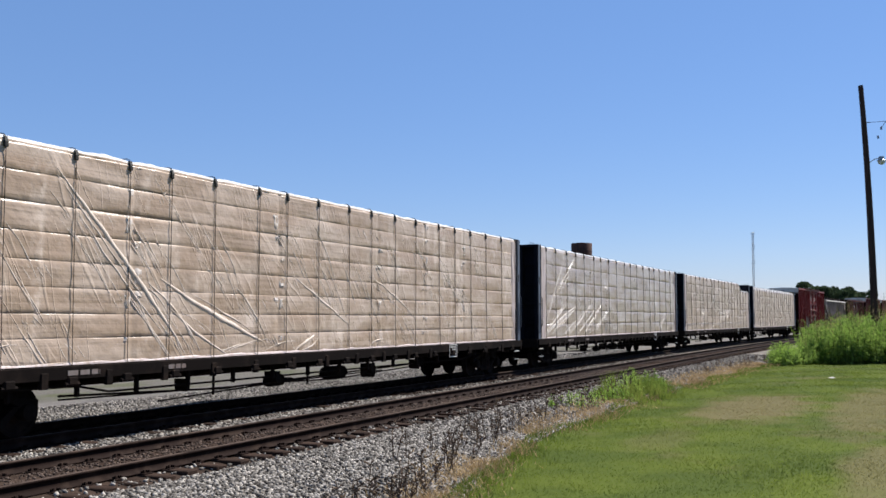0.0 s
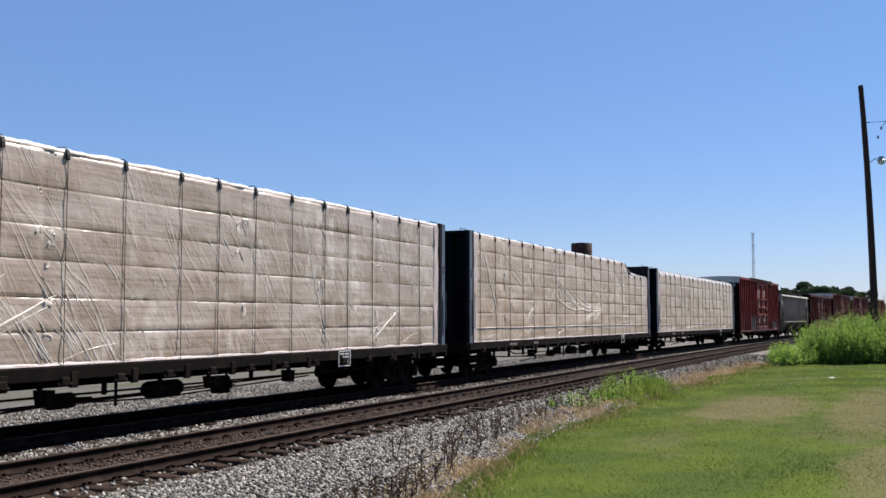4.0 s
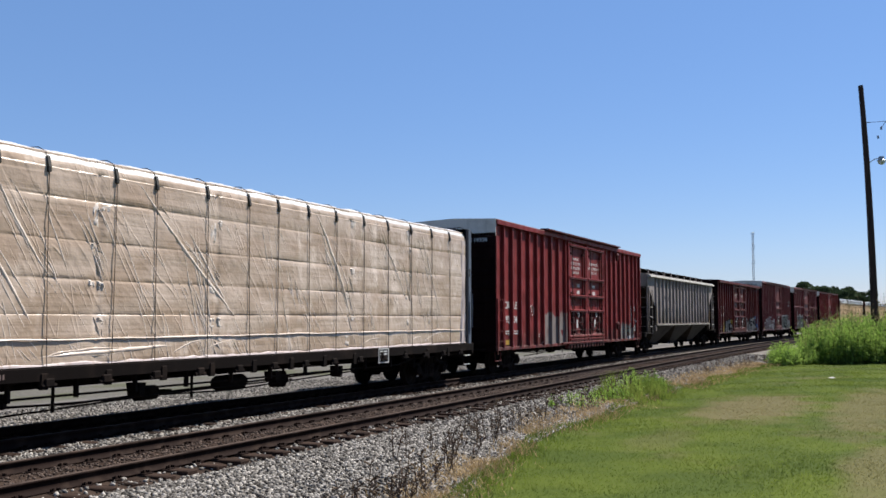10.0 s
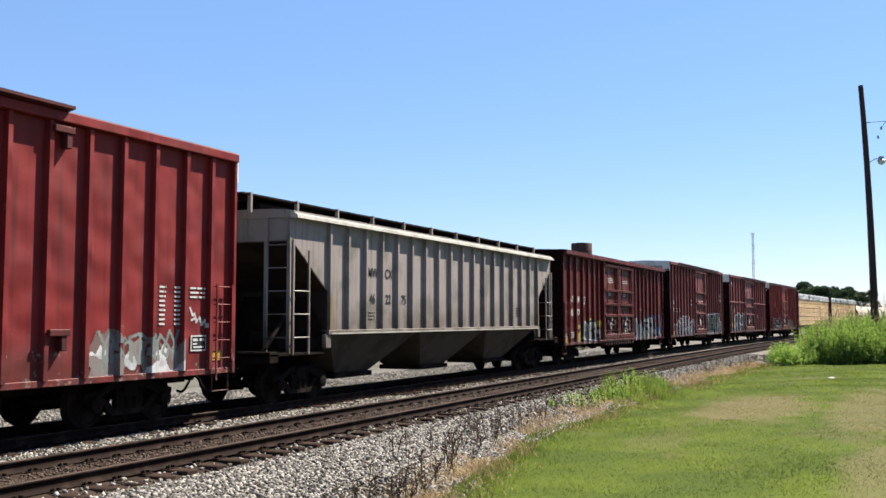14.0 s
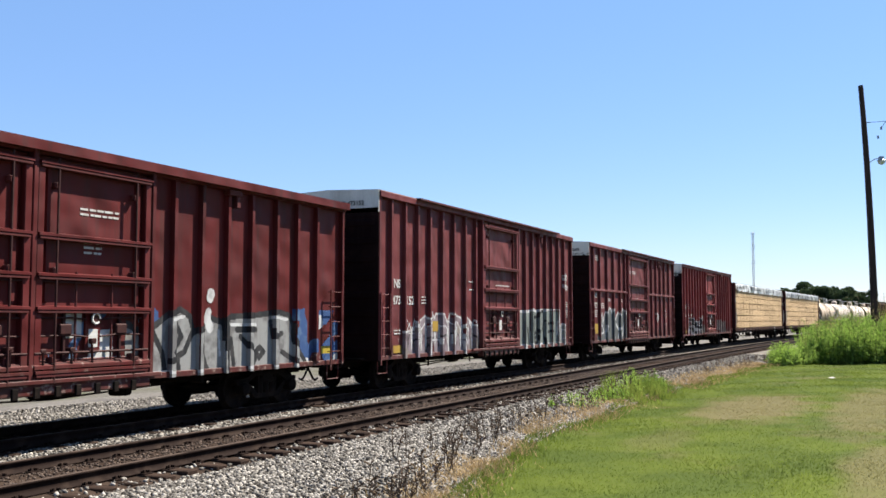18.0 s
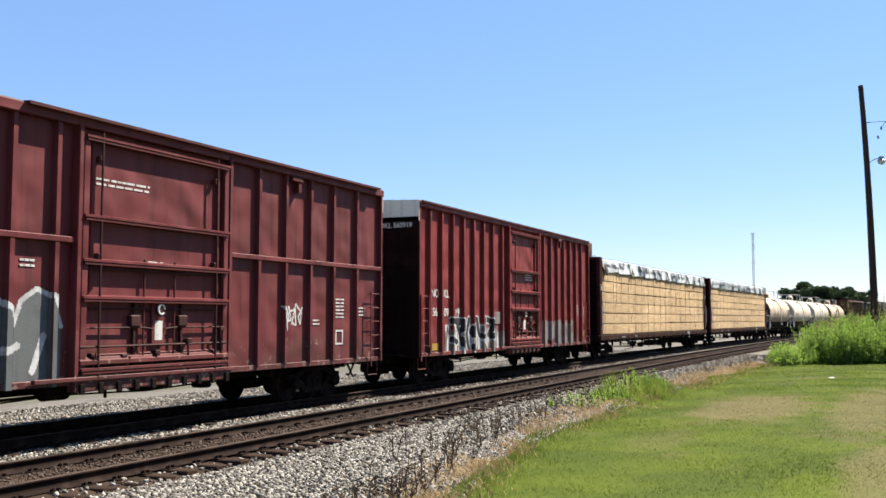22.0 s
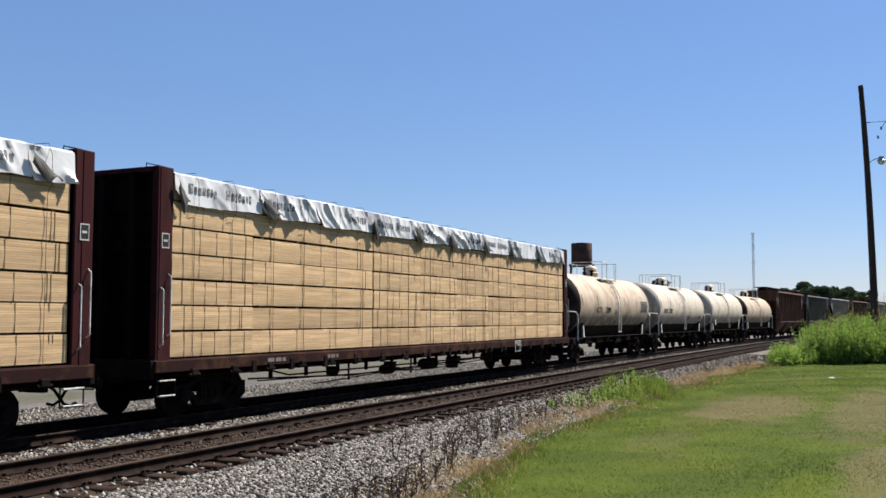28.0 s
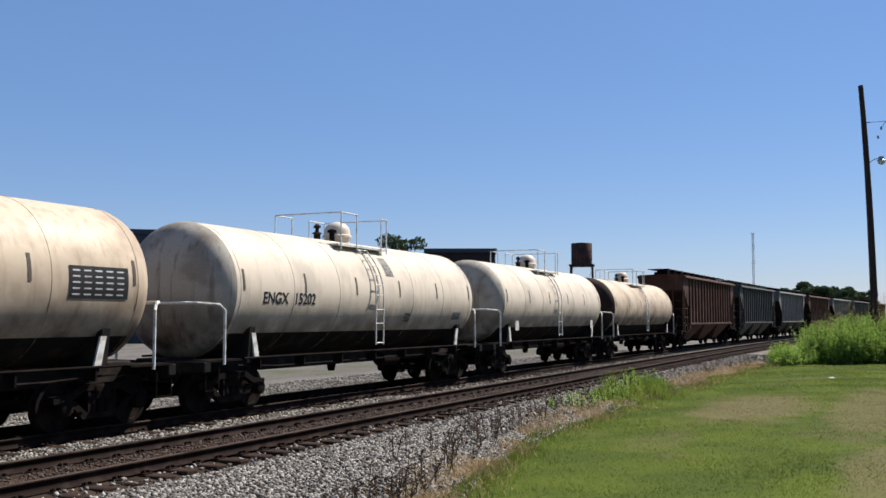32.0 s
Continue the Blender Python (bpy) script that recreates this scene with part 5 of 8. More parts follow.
# ---- tank cars ----
def tank_car(label, half, shell_mat, radius=1.46, zc=2.52, marks=None, panel=False, head=None, plates=(), placards=False):
    """A welded cylinder with dished heads on a stub-sill frame; platform, rails and ladder amidships."""
    car = thing("tank_car", label, "tank car", "freight train")
    r = radius
    prof = []
    for i in range(7):
        t = math.pi / 2 * i / 6
        prof.append((-half + 0.62 - 0.62 * math.cos(t), max(r * math.sin(t), 0.02)))
    prof += [(-half + 0.62 + (2 * half - 1.24) * k / 12, r) for k in range(1, 12)]
    prof += [(-p, q) for p, q in reversed(prof[:7])]
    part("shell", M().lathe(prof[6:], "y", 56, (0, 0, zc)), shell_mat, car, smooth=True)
    # the front head's colour holds its shade besides soot and stains
    part("head", M().lathe(prof[:7], "y", 56, (0, 0, zc)), head or shell_mat, car, "dished end with soot and shade painted on", smooth=True)
    for py, pz, pw, ph in plates:
        part("stencil_block", curved_patch(r + 0.006, zc, py - pw / 2, py + pw / 2, pz - ph / 2, pz + ph / 2), m_stencil_dim, car, "block of small dark figures")
    if placards:
        for sy in (-1, 1):
            part("placard", M().box(1.40, 1.41, sy * (half - 1.9) - 0.17, sy * (half - 1.9) + 0.17, 1.5, 1.84, 0.003), m_letter_white, car, "white placard in a holder")
    for yy in np.linspace(-half + 0.75, half - 0.75, 7):
        part("weld_seam", M().lathe([(-0.012, r - 0.01), (-0.006, r + 0.006), (0.006, r + 0.006), (0.012, r - 0.01)], "y", 56, (0, yy, zc)), shell_mat, car, smooth=True)
    # near-black belly band and the long side runners
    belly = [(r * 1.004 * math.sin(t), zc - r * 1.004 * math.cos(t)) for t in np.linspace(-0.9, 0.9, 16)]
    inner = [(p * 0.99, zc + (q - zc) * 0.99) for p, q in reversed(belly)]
    part("belly_coating", M().prism(belly + inner, "y", -half + 0.68, half - 0.68), m_black, car, "black lower shell", smooth=True)
    for sy in (-1, 1):
        e = sy * (half + 0.35)
        part("stub_sill", M().box(-0.32, 0.32, min(e, e - sy * 3.2), max(e, e - sy * 3.2), 0.72, 1.12, 0.02), m_black, car)
        part("end_sill", M().box(-1.42, 1.42, min(e, e - sy * 0.22), max(e, e - sy * 0.22), 0.86, 1.08, 0.02), m_black, car)
        b = sy * (half - 1.35)
        saddle = [(-1.25, 1.0), (1.25, 1.0), (1.32, 1.75), (1.05, 1.62), (0.6, 1.28), (0, 1.12), (-0.6, 1.28), (-1.05, 1.62), (-1.32, 1.75)]
        part("saddle", M().prism(saddle, "y", b - 0.09, b + 0.09), m_black, car)
        part("saddle_wing", M().prism([(b + 0.1, 1.1), (b + 0.26, 1.1), (b + 0.12, 1.62), (b - 0.02, 1.62)] if sy < 0 else [(b - 0.26, 1.1), (b - 0.1, 1.1), (b + 0.02, 1.62), (b - 0.12, 1.62)], "x", 1.27, 1.31), m_white_rail, car)
        rail = [(1.42, e - sy * 0.62, 1.0), (1.42, e - sy * 0.62, 2.08), (1.37, e - sy * 0.52, 2.2), (1.1, e - sy * 0.16, 2.23), (0.9, e - sy * 0.06, 2.23), (-0.9, e - sy * 0.06, 2.23), (-1.1, e - sy * 0.16, 2.23), (-1.37, e - sy * 0.52, 2.2), (-1.42, e - sy * 0.62, 2.08), (-1.42, e - sy * 0.62, 1.0)]
        part("end_handrail", M().tube(rail, 0.03, 7), m_white_rail, car, "white bent-pipe handrail")
        part("running_step", M().box(0.8, 1.42, min(e - sy * 0.1, e - sy * 1.2), max(e - sy * 0.1, e - sy * 1.2), 1.06, 1.1), m_under, car)
        part("step", M().tube([(1.38, e - sy * 0.1, 0.95), (1.38, e - sy * 0.1, 0.5), (1.38, e - sy * 0.5, 0.5), (1.38, e - sy * 0.5, 0.95)], 0.016, 5), m_under, car)
    part("side_runner", M().tube([(1.36, -half + 1.0, 1.1), (1.36, half - 1.0, 1.1)], 0.028, 6).tube([(-1.36, -half + 1.0, 1.1), (-1.36, half - 1.0, 1.1)], 0.028, 6), m_under, car)
    # added bar, sized along the camera's sight line to hide the ground behind
    part("center_sill", M().box(-0.34, 0.34, -half + 2.6, half - 2.6, 0.74, 1.16, 0.02), m_black, car)
    # platform, dome and valves
    top = zc + r
    part("manway_dome", M().lathe([(-0.15, 0.34), (0.12, 0.34), (0.12, 0.4), (0.17, 0.4), (0.2, 0.36), (0.3, 0.35), (0.4, 0.32), (0.5, 0.22), (0.55, 0.05)], "z", 20, (0, 0.25, top)), shell_mat, car, smooth=True)
    part("valve", M().lathe([(-0.1, 0.09), (0.15, 0.09), (0.15, 0.14), (0.18, 0.12), (0.2, 0.05), (0.3, 0.04), (0.3, 0.1), (0.36, 0.09), (0.42, 0.02)], "z", 12, (0.0, -0.75, top)), m_soot_shade, car, smooth=True)
    part("valve", M().lathe([(-0.1, 0.07), (0.2, 0.07), (0.2, 0.12), (0.26, 0.12), (0.3, 0.03)], "z", 12, (0.25, -0.42, top)), m_under, car, smooth=True)
    for sx in (-1, 1):
        x = sx * 1.0
        z = zc + math.sqrt(r * r - 0.9) + 0.16
        part("platform", M().box(min(x, x - sx * 0.42), max(x, x - sx * 0.42), -1.35, 1.2, z - 0.03, z + 0.02), m_white_rail, car)
        near = sx > 0
        for yy in (-1.2, -0.42, 1.2) + ((0.9,) if near else (0.42,)):
            part("rail_post", M().tube([(x, yy, z - 0.12), (x, yy, z + 0.82)], 0.018, 6), m_white_rail, car)
        part("platform_rail", M().tube([(x, -1.2, z + 0.82), (x, -0.42, z + 0.82)], 0.018, 6), m_white_rail, car)
        part("platform_rail", M().tube([(x, 0.9 if near else 0.42, z + 0.82), (x, 1.2, z + 0.82)], 0.018, 6), m_white_rail, car)
    for yy in (-1.2, 1.2):
        part("platform_rail", M().tube([(-1.0, yy, z + 0.82), (1.0, yy, z + 0.82)], 0.018, 6), m_white_rail, car)
    # ladder curving down the near flank
    for dy in (-0.2, 0.2):
        pts = [((r + 0.09) * math.sin(t), dy - 0.15, zc + (r + 0.09) * math.cos(t)) for t in np.linspace(0.62, 1.571, 9)] + [(r + 0.09, dy - 0.15, 1.25)]
        part("ladder_rail", M().tube(pts, 0.02, 6), m_white_rail, car)
    for t in np.linspace(0.7, 1.571, 6):
        p = ((r + 0.09) * math.sin(t), zc + (r + 0.09) * math.cos(t))
        part("rung", M().tube([(p[0], -0.35, p[1]), (p[0], 0.05, p[1])], 0.014, 5), m_white_rail, car)
    for z2 in (2.15, 1.8, 1.3):
        part("rung", M().tube([(r + 0.09, -0.35, z2), (r + 0.09, 0.05, z2)], 0.014, 5), m_white_rail, car)
    part("bottom_outlet", M().lathe([(0.55, 0.09), (0.7, 0.12), (0.9, 0.14), (1.15, 0.2)], "z", 14), m_under, car, smooth=True)
    running_gear(car, half + 0.42, half - 1.1)
    part("brake_reservoir", M().lathe([(-0.5, 0.05), (-0.44, 0.19), (0.44, 0.19), (0.5, 0.05)], "y", 14, (0.75, 1.7, 0.82)), m_under, car, smooth=True)
    part("brake_pipe", M().tube([(1.2, -half + 1.0, 0.95), (1.2, -half + 2.4, 0.88), (1.1, half - 2.4, 0.88), (1.2, half - 1.0, 0.95)], 0.024, 6), m_under, car)
    for yy in np.linspace(-half + 1.6, half - 1.6, 7):
        part("pipe_hanger", M().box(1.1, 1.36, yy - 0.02, yy + 0.02, 0.86, 1.12), m_under, car)
    # reflective strips and lettering wrapped on the flank
    for yy in np.linspace(-half + 0.85, half - 0.85, 6):
        part("reflective_strip", curved_patch(r + 0.006, zc, yy - 0.035, yy + 0.035, 2.5, 2.95), m_tape_grey, car)
    if marks:
        for text, y, z, size, mat in marks:
            ob = lettering(text, size, car, 0, y, z, mat)
            for vert in ob.data.vertices:
                zz = z + vert.co.y - zc
                vert.co.z = math.sqrt(max(r * r - zz * zz, 0.01)) + 0.006
    if panel:
        ob = part("data_panel", curved_patch(r + 0.007, zc, half - 2.35, half - 1.0, 2.25, 2.8), m_letter_black, car, "black data panel with rows of small figures")
        for i in range(5):
            for j in range(5):
                part("data_bar", curved_patch(r + 0.011, zc, half - 2.28 + j * 0.25, half - 2.12 + j * 0.25, 2.31 + i * 0.1, 2.335 + i * 0.1), m_letter_white, ob)
    return car


def curved_patch(r, zc, y0, y1, z0, z1, n=5):
    m = M()
    zs = np.linspace(z0, z1, n)
    v = []
    for z in zs:
        x = math.sqrt(max(r * r - (z - zc) ** 2, 0.0))
        v += [(x, y0, z), (x, y1, z)]
    return m.add(v, [(2 * i, 2 * i + 1, 2 * i + 3, 2 * i + 2) for i in range(n - 1)])


# ---- centre-beam flat cars and their loads ----
def centerbeam_car(label, half, end_paint, post_paint, deck_paint):
    """Deck, two tall bulkheads and the truss down the middle. half: to the inner face of a bulkhead."""
    car = thing("centerbeam_car", label, "flat car", "freight train")
    top, w = 4.74, 1.45
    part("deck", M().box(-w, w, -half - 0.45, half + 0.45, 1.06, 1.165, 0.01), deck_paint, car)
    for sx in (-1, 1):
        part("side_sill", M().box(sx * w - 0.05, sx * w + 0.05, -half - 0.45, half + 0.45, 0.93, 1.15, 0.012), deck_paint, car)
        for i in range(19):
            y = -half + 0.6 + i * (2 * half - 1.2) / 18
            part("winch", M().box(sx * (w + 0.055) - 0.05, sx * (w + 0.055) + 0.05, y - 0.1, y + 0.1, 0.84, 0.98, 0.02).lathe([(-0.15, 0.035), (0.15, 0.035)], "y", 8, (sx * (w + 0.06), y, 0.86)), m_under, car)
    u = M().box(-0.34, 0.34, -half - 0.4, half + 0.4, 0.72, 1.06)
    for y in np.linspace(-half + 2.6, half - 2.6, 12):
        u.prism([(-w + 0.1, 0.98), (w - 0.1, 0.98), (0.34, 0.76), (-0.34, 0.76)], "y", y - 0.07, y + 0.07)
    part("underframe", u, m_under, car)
    beam = M().box(-0.22, 0.22, -half, half, top - 0.18, top - 0.03)
    for y in np.linspace(-half + 0.8, half - 0.8, 14):
        beam.box(-0.06, 0.06, y - 0.08, y + 0.08, 1.16, top - 0.18)
    part("center_beam", beam, post_paint, car)
    for sy in (-1, 1):
        i, o = sy * half, sy * (half + 0.42)
        # maroon cars: the bulkhead's shade is put into its paint
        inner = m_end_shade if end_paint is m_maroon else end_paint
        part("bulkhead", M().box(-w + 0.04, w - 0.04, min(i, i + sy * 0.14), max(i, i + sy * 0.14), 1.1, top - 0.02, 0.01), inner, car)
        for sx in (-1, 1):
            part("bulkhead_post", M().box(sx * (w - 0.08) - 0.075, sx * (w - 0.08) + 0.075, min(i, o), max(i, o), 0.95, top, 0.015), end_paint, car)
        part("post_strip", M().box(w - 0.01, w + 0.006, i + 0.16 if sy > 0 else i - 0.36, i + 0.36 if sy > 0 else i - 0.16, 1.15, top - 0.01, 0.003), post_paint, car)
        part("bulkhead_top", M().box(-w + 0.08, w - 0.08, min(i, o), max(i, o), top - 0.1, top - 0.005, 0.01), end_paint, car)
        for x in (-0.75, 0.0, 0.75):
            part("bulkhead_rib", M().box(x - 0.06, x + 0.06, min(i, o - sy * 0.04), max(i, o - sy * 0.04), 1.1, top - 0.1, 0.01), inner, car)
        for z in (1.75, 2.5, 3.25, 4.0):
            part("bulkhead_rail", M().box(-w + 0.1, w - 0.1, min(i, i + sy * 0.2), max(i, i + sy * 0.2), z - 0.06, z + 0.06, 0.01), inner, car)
        part("end_sill", M().box(-w, w, min(o, o + sy * 0.12), max(o, o + sy * 0.12), 0.82, 1.16, 0.015), m_under, car)
        ym = (i + o) / 2
        part("grab_bar", M().tube([(w, ym - 0.1, 1.4), (w + 0.07, ym - 0.1, 1.45), (w + 0.07, ym - 0.1, 2.45), (w, ym - 0.1, 2.5)], 0.014, 5).tube([(w, ym + 0.1, 1.6), (w + 0.07, ym + 0.1, 1.65), (w + 0.07, ym + 0.1, 2.7), (w, ym + 0.1, 2.75)], 0.014, 5), m_white_rail if post_paint is m_maroon else m_slate, car)
        part("marker_plate", M().box(w - 0.005, w + 0.007, ym - 0.1, ym + 0.1, 3.22, 3.5), m_letter_black, car)
        for y0, y1, z0, z1 in ((-0.1, 0.1, 3.22, 3.24), (-0.1, 0.1, 3.48, 3.5), (-0.1, -0.085, 3.24, 3.48), (0.085, 0.1, 3.24, 3.48), (-0.05, 0.05, 3.34, 3.38)):
            part("marker_border", M().box(w + 0.007, w + 0.01, ym + y0, ym + y1, z0, z1), m_letter_white if post_paint is m_maroon else m_slate, car)
        part("step", M().tube([(w - 0.04, o - sy * 0.1, 0.9), (w - 0.04, o - sy * 0.1, 0.48), (w - 0.04, o - sy * 0.6, 0.48), (w - 0.04, o - sy * 0.6, 0.9)], 0.016, 5), m_under, car)
        for zz in (0.5, 0.78):
            part("step_tread", M().box(w - 0.05, w + 0.005, min(o - sy * 0.13, o - sy * 0.57), max(o - sy * 0.13, o - sy * 0.57), zz - 0.012, zz + 0.014, 0.004), m_white_rail if zz > 0.6 else m_galv, car, "worn pale step tread")
        part("top_rail", M().tube([(w - 0.3, o, top - 0.02), (w - 0.3, o, top + 0.06), (w - 0.3, i, top + 0.06), (w - 0.3, i, top - 0.02)], 0.011, 5), m_under, car)
    sy0, sy1 = half - 5.8, half - 5.22
    part("sign_plate", M().box(w + 0.052, w + 0.06, sy0, sy1, 0.76, 1.16), m_letter_black, car, "black and white placard")
    p = M()
    p.box(w + 0.061, w + 0.064, sy0 + 0.01, sy1 - 0.01, 1.125, 1.15).box(w + 0.061, w + 0.064, sy0 + 0.01, sy1 - 0.01, 0.77, 0.795)
    p.box(w + 0.061, w + 0.064, sy0 + 0.01, sy0 + 0.035, 0.795, 1.125).box(w + 0.061, w + 0.064, sy1 - 0.035, sy1 - 0.01, 0.795, 1.125)
    for c in range(2):
        for zz in (1.05, 0.98):
            p.box(w + 0.061, w + 0.064, sy0 + 0.09 + c * 0.22, sy0 + 0.26 + c * 0.22, zz, zz + 0.035)
    p.box(w + 0.061, w + 0.064, sy0 + 0.09, sy1 - 0.09, 0.85, 0.875)
    part("sign_border", p, m_letter_white, car)
    bars(car, w + 0.054, -half + 3.0, 1.08, 1, 0.7, m_primer, height=0.08)
    bars(car, w + 0.054, -half + 5.4, 1.08, 1, 0.5, m_primer, height=0.08)
    # pipes and rods slung under the deck
    part("brake_pipe", M().tube([(1.3, -half + 0.3, 0.84), (1.3, -half + 3.4, 0.8), (1.22, -half + 4.2, 0.66), (1.22, half - 4.2, 0.66), (1.3, half - 3.4, 0.8), (1.3, half - 0.3, 0.84)], 0.022, 6), m_under, car)
    part("pull_rod", M().tube([(1.1, -half + 3.2, 0.58), (1.12, -3.0, 0.5), (1.12, 2.5, 0.55)], 0.016, 5), m_under, car)
    for y in np.linspace(-half + 2.0, half - 2.0, 15):
        part("pipe_hanger", M().box(1.26, 1.34, y - 0.025, y + 0.025, 0.62, 0.92), m_under, car)
        part("stake_pocket", M().box(1.44, 1.52, y + 0.45, y + 0.6, 0.80, 1.06, 0.012), m_under, car)
    running_gear(car, half + 0.6, half - 1.75)
    brake_gear(car, 0.76, 3.4)
    return car


def bundle_mesh(length, height, seed):
    """One package of boards, a little uneven."""
    m = M()
    ny, nz = max(int(length / 0.5), 2), 3
    x0, x1 = -1.15, 0.0
    v, f = [], []
    for j in range(ny + 1):
        for k in range(nz + 1):
            y, z = -length / 2 + length * j / ny, height * k / nz
            edge = 0.01 if k in (0, nz) or j in (0, ny) else 0.0
            p = 0.003 * noise.noise((y, z * 9, seed))
            v.append((x1 - edge + p, y, z))
    n = nz + 1
    f = [(j * n + k, (j + 1) * n + k, (j + 1) * n + k + 1, j * n + k + 1) for j in range(ny) for k in range(nz)]
    m.add(v, f)
    m.box(x0, x1 - 0.05, -length / 2, length / 2, 0.0, height)
    top = [(x1 - 0.02, -length / 2, height), (x1 - 0.02, length / 2, height), (x1 - 0.05, length / 2, height), (x1 - 0.05, -length / 2, height)]
    m.add(top, [(0, 1, 2, 3)])
    return m


def split(total, options, r):
    """Package lengths that fill a tier."""
    out = []
    while sum(out) < total - 1.5:
        out.append(r.choice(options))
    k = total / sum(out)
    return [q * k for q in out]


def wrapped_load(label, half, tiers, mat, seed, missing=None, pulls=(), shoulder=0.09):
    """Packages under one tight skin of film: tiers on both sides of the beam, black straps with corner guards.
    pulls: long creases as (y, z, y, z, width, bow if it is bent); shoulder: how round the film lies over the top edge."""
    load = thing("wrapped_lumber_load", label, "lumber load", "lumber loads")
    r = random.Random(seed)
    z0 = 1.18
    short = None
    joints = []
    hgt = [(b - a) for a, b in zip(tiers[:-1], tiers[1:])]
    lengths = split(2 * half - 0.08, (2.4, 3.0, 3.6, 4.9), r)
    seams = [-half + 0.04 + sum(lengths[:k]) for k in range(1, len(lengths))]
    for i, h in enumerate(hgt):
        y = -half + 0.04
        for q in lengths:
            if missing and i == len(hgt) - 1 and y + q / 2 > missing:
                short = y if short is None else short
                y += q
                continue
            part("package", M().box(0.25, 1.34, y + 0.01, y + q - 0.01, tiers[i], tiers[i + 1] - 0.03, 0.01), mat, load)
            joints.append((y + q, i))
            y += q
    end = short if short else half - 0.04
    missing = short
    part("far_package", M().box(-1.40, -0.25, -half + 0.04, half - 0.04, z0, tiers[-1] - 0.02, 0.05), mat, load)

    def top_at(y):
        if not missing:
            return tiers[-1]
        u = max(0.0, min(1.0, (y - missing + 0.25) / 0.9))
        return tiers[-1] + (tiers[-2] - tiers[-1]) * u * u * (3 - 2 * u)

    # the skin: drawn in at every joint between tiers, bulging over the packages, rounded over the top
    rows = []
    for i, (lo, hi) in enumerate(zip(tiers[:-1], tiers[1:])):
        for u, g in ((0.0, 1.0), (0.022, 0.55), (0.055, 0.08), (0.2, -0.04), (0.42, -0.06), (0.6, -0.06), (0.8, -0.04), (0.945, 0.05), (0.98, 0.55)):
            rows.append((i, u, g))
    columns = int(2 * half / 0.065)
    v, f, mi = [], [], []
    over = [0.0, 0.35, 0.7, 1.05, 1.4]
    n = len(rows) + len(over) + 2
    last = len(hgt) - 1
    for j in range(columns + 1):
        y = -half + 0.02 + (2 * half - 0.04) * j / columns
        zt = top_at(y)
        squeeze = (zt - tiers[-2]) / (tiers[-1] - tiers[-2])
        sag = 0.035 * noise.noise((y * 1.7, seed, 9)) + 0.018 * noise.noise((y * 6, seed, 4))
        tight = [0.3 + 0.9 * abs(noise.noise((y * 0.35, k * 3.7, seed + 8))) + 0.3 * noise.noise((y * 2.6, k * 5.1, seed)) for k in range(len(hgt) + 1)]
        for i, u, g in rows:
            lo, hi = tiers[i], tiers[i + 1]
            z = lo + (hi - lo) * u * (squeeze if i == last else 1.0)
            z = min(z + (0.014 * noise.noise((y * 0.5, i * 2.3, seed + 5)) if g > 0.05 and i else 0.0), zt + 0.015 - shoulder)
            x = 1.412 - 0.024 * g * tight[i if u < 0.5 else i + 1]
            x += 0.016 * noise.noise((y * 0.9 + z * 0.8, z * 2.0, seed)) + 0.010 * noise.noise((y * 3.4 - z * 3.6, z * 1.6, seed + 3)) + 0.006 * noise.noise((y * 9 + z * 7, z * 5, seed + 6))
            near = min(abs(y - q) for q in seams)
            x -= 0.022 * math.exp(-(near / 0.06) ** 2) * (0.5 + abs(noise.noise((z * 1.3, seed, 2))))
            v.append((x, y, z))
        for a in over:
            v.append((1.412 - shoulder * (1 - math.cos(a)) + 0.008 * noise.noise((y * 4, a * 2, seed)), y, zt + 0.03 - shoulder * (1 - math.sin(a)) + sag * math.sin(a)))
        v += [(0.7, y, zt + 0.045 + 0.03 * noise.noise((y * 2, 1, seed))), (0.2, y, zt + 0.05)]
    for j in range(columns):
        for k in range(n - 1):
            f.append((j * n + k, (j + 1) * n + k, (j + 1) * n + k + 1, j * n + k + 1))
            mi.append(1 if k > len(rows) else 0)
    me = raw_mesh("wrapping_film", v, f, [mat, m_film_edge])
    me.polygons.foreach_set("material_index", mi)
    me.polygons.foreach_set("use_smooth", [True] * len(f))
    part("wrapping_film", me, None, load, "creased film with the lumber showing through")

    if missing:
        # film sagging from the beam down to the lower tier
        v = []
        for j in range(25):
            u = j / 24
            yy = missing - 0.1 + (half - missing + 0.05) * u
            lift = max(0.0, 1 - u * 3.5) * (tiers[-1] - tiers[-2]) * 0.9
            for k in range(8):
                q = k / 7
                x = 0.12 + 1.3 * q
                z = (tiers[-1] + 0.03) * (1 - q) + (tiers[-2] + 0.02 + lift) * q - 0.12 * math.sin(3.14 * q)
                v.append((x + 0.03 * noise.noise((yy * 5, q * 4, 3)), yy, z + 0.07 * noise.noise((yy * 3.5, q * 3, 9)) + 0.03 * noise.noise((yy * 9, q * 6, 2))))
        part("sagging_film", M().add(v, [(j * 8 + k, (j + 1) * 8 + k, (j + 1) * 8 + k + 1, j * 8 + k + 1) for j in range(24) for k in range(7)]), m_film_edge, load, "white film sagging over the short top tier", smooth=True)

    # ridges where the film is pulled tight
    cm = M()

    def skin(y, z):
        return 1.408 + 0.016 * noise.noise((y * 0.9 + z * 0.8, z * 2.0, seed)) + 0.010 * noise.noise((y * 3.4 - z * 3.6, z * 1.6, seed + 3))

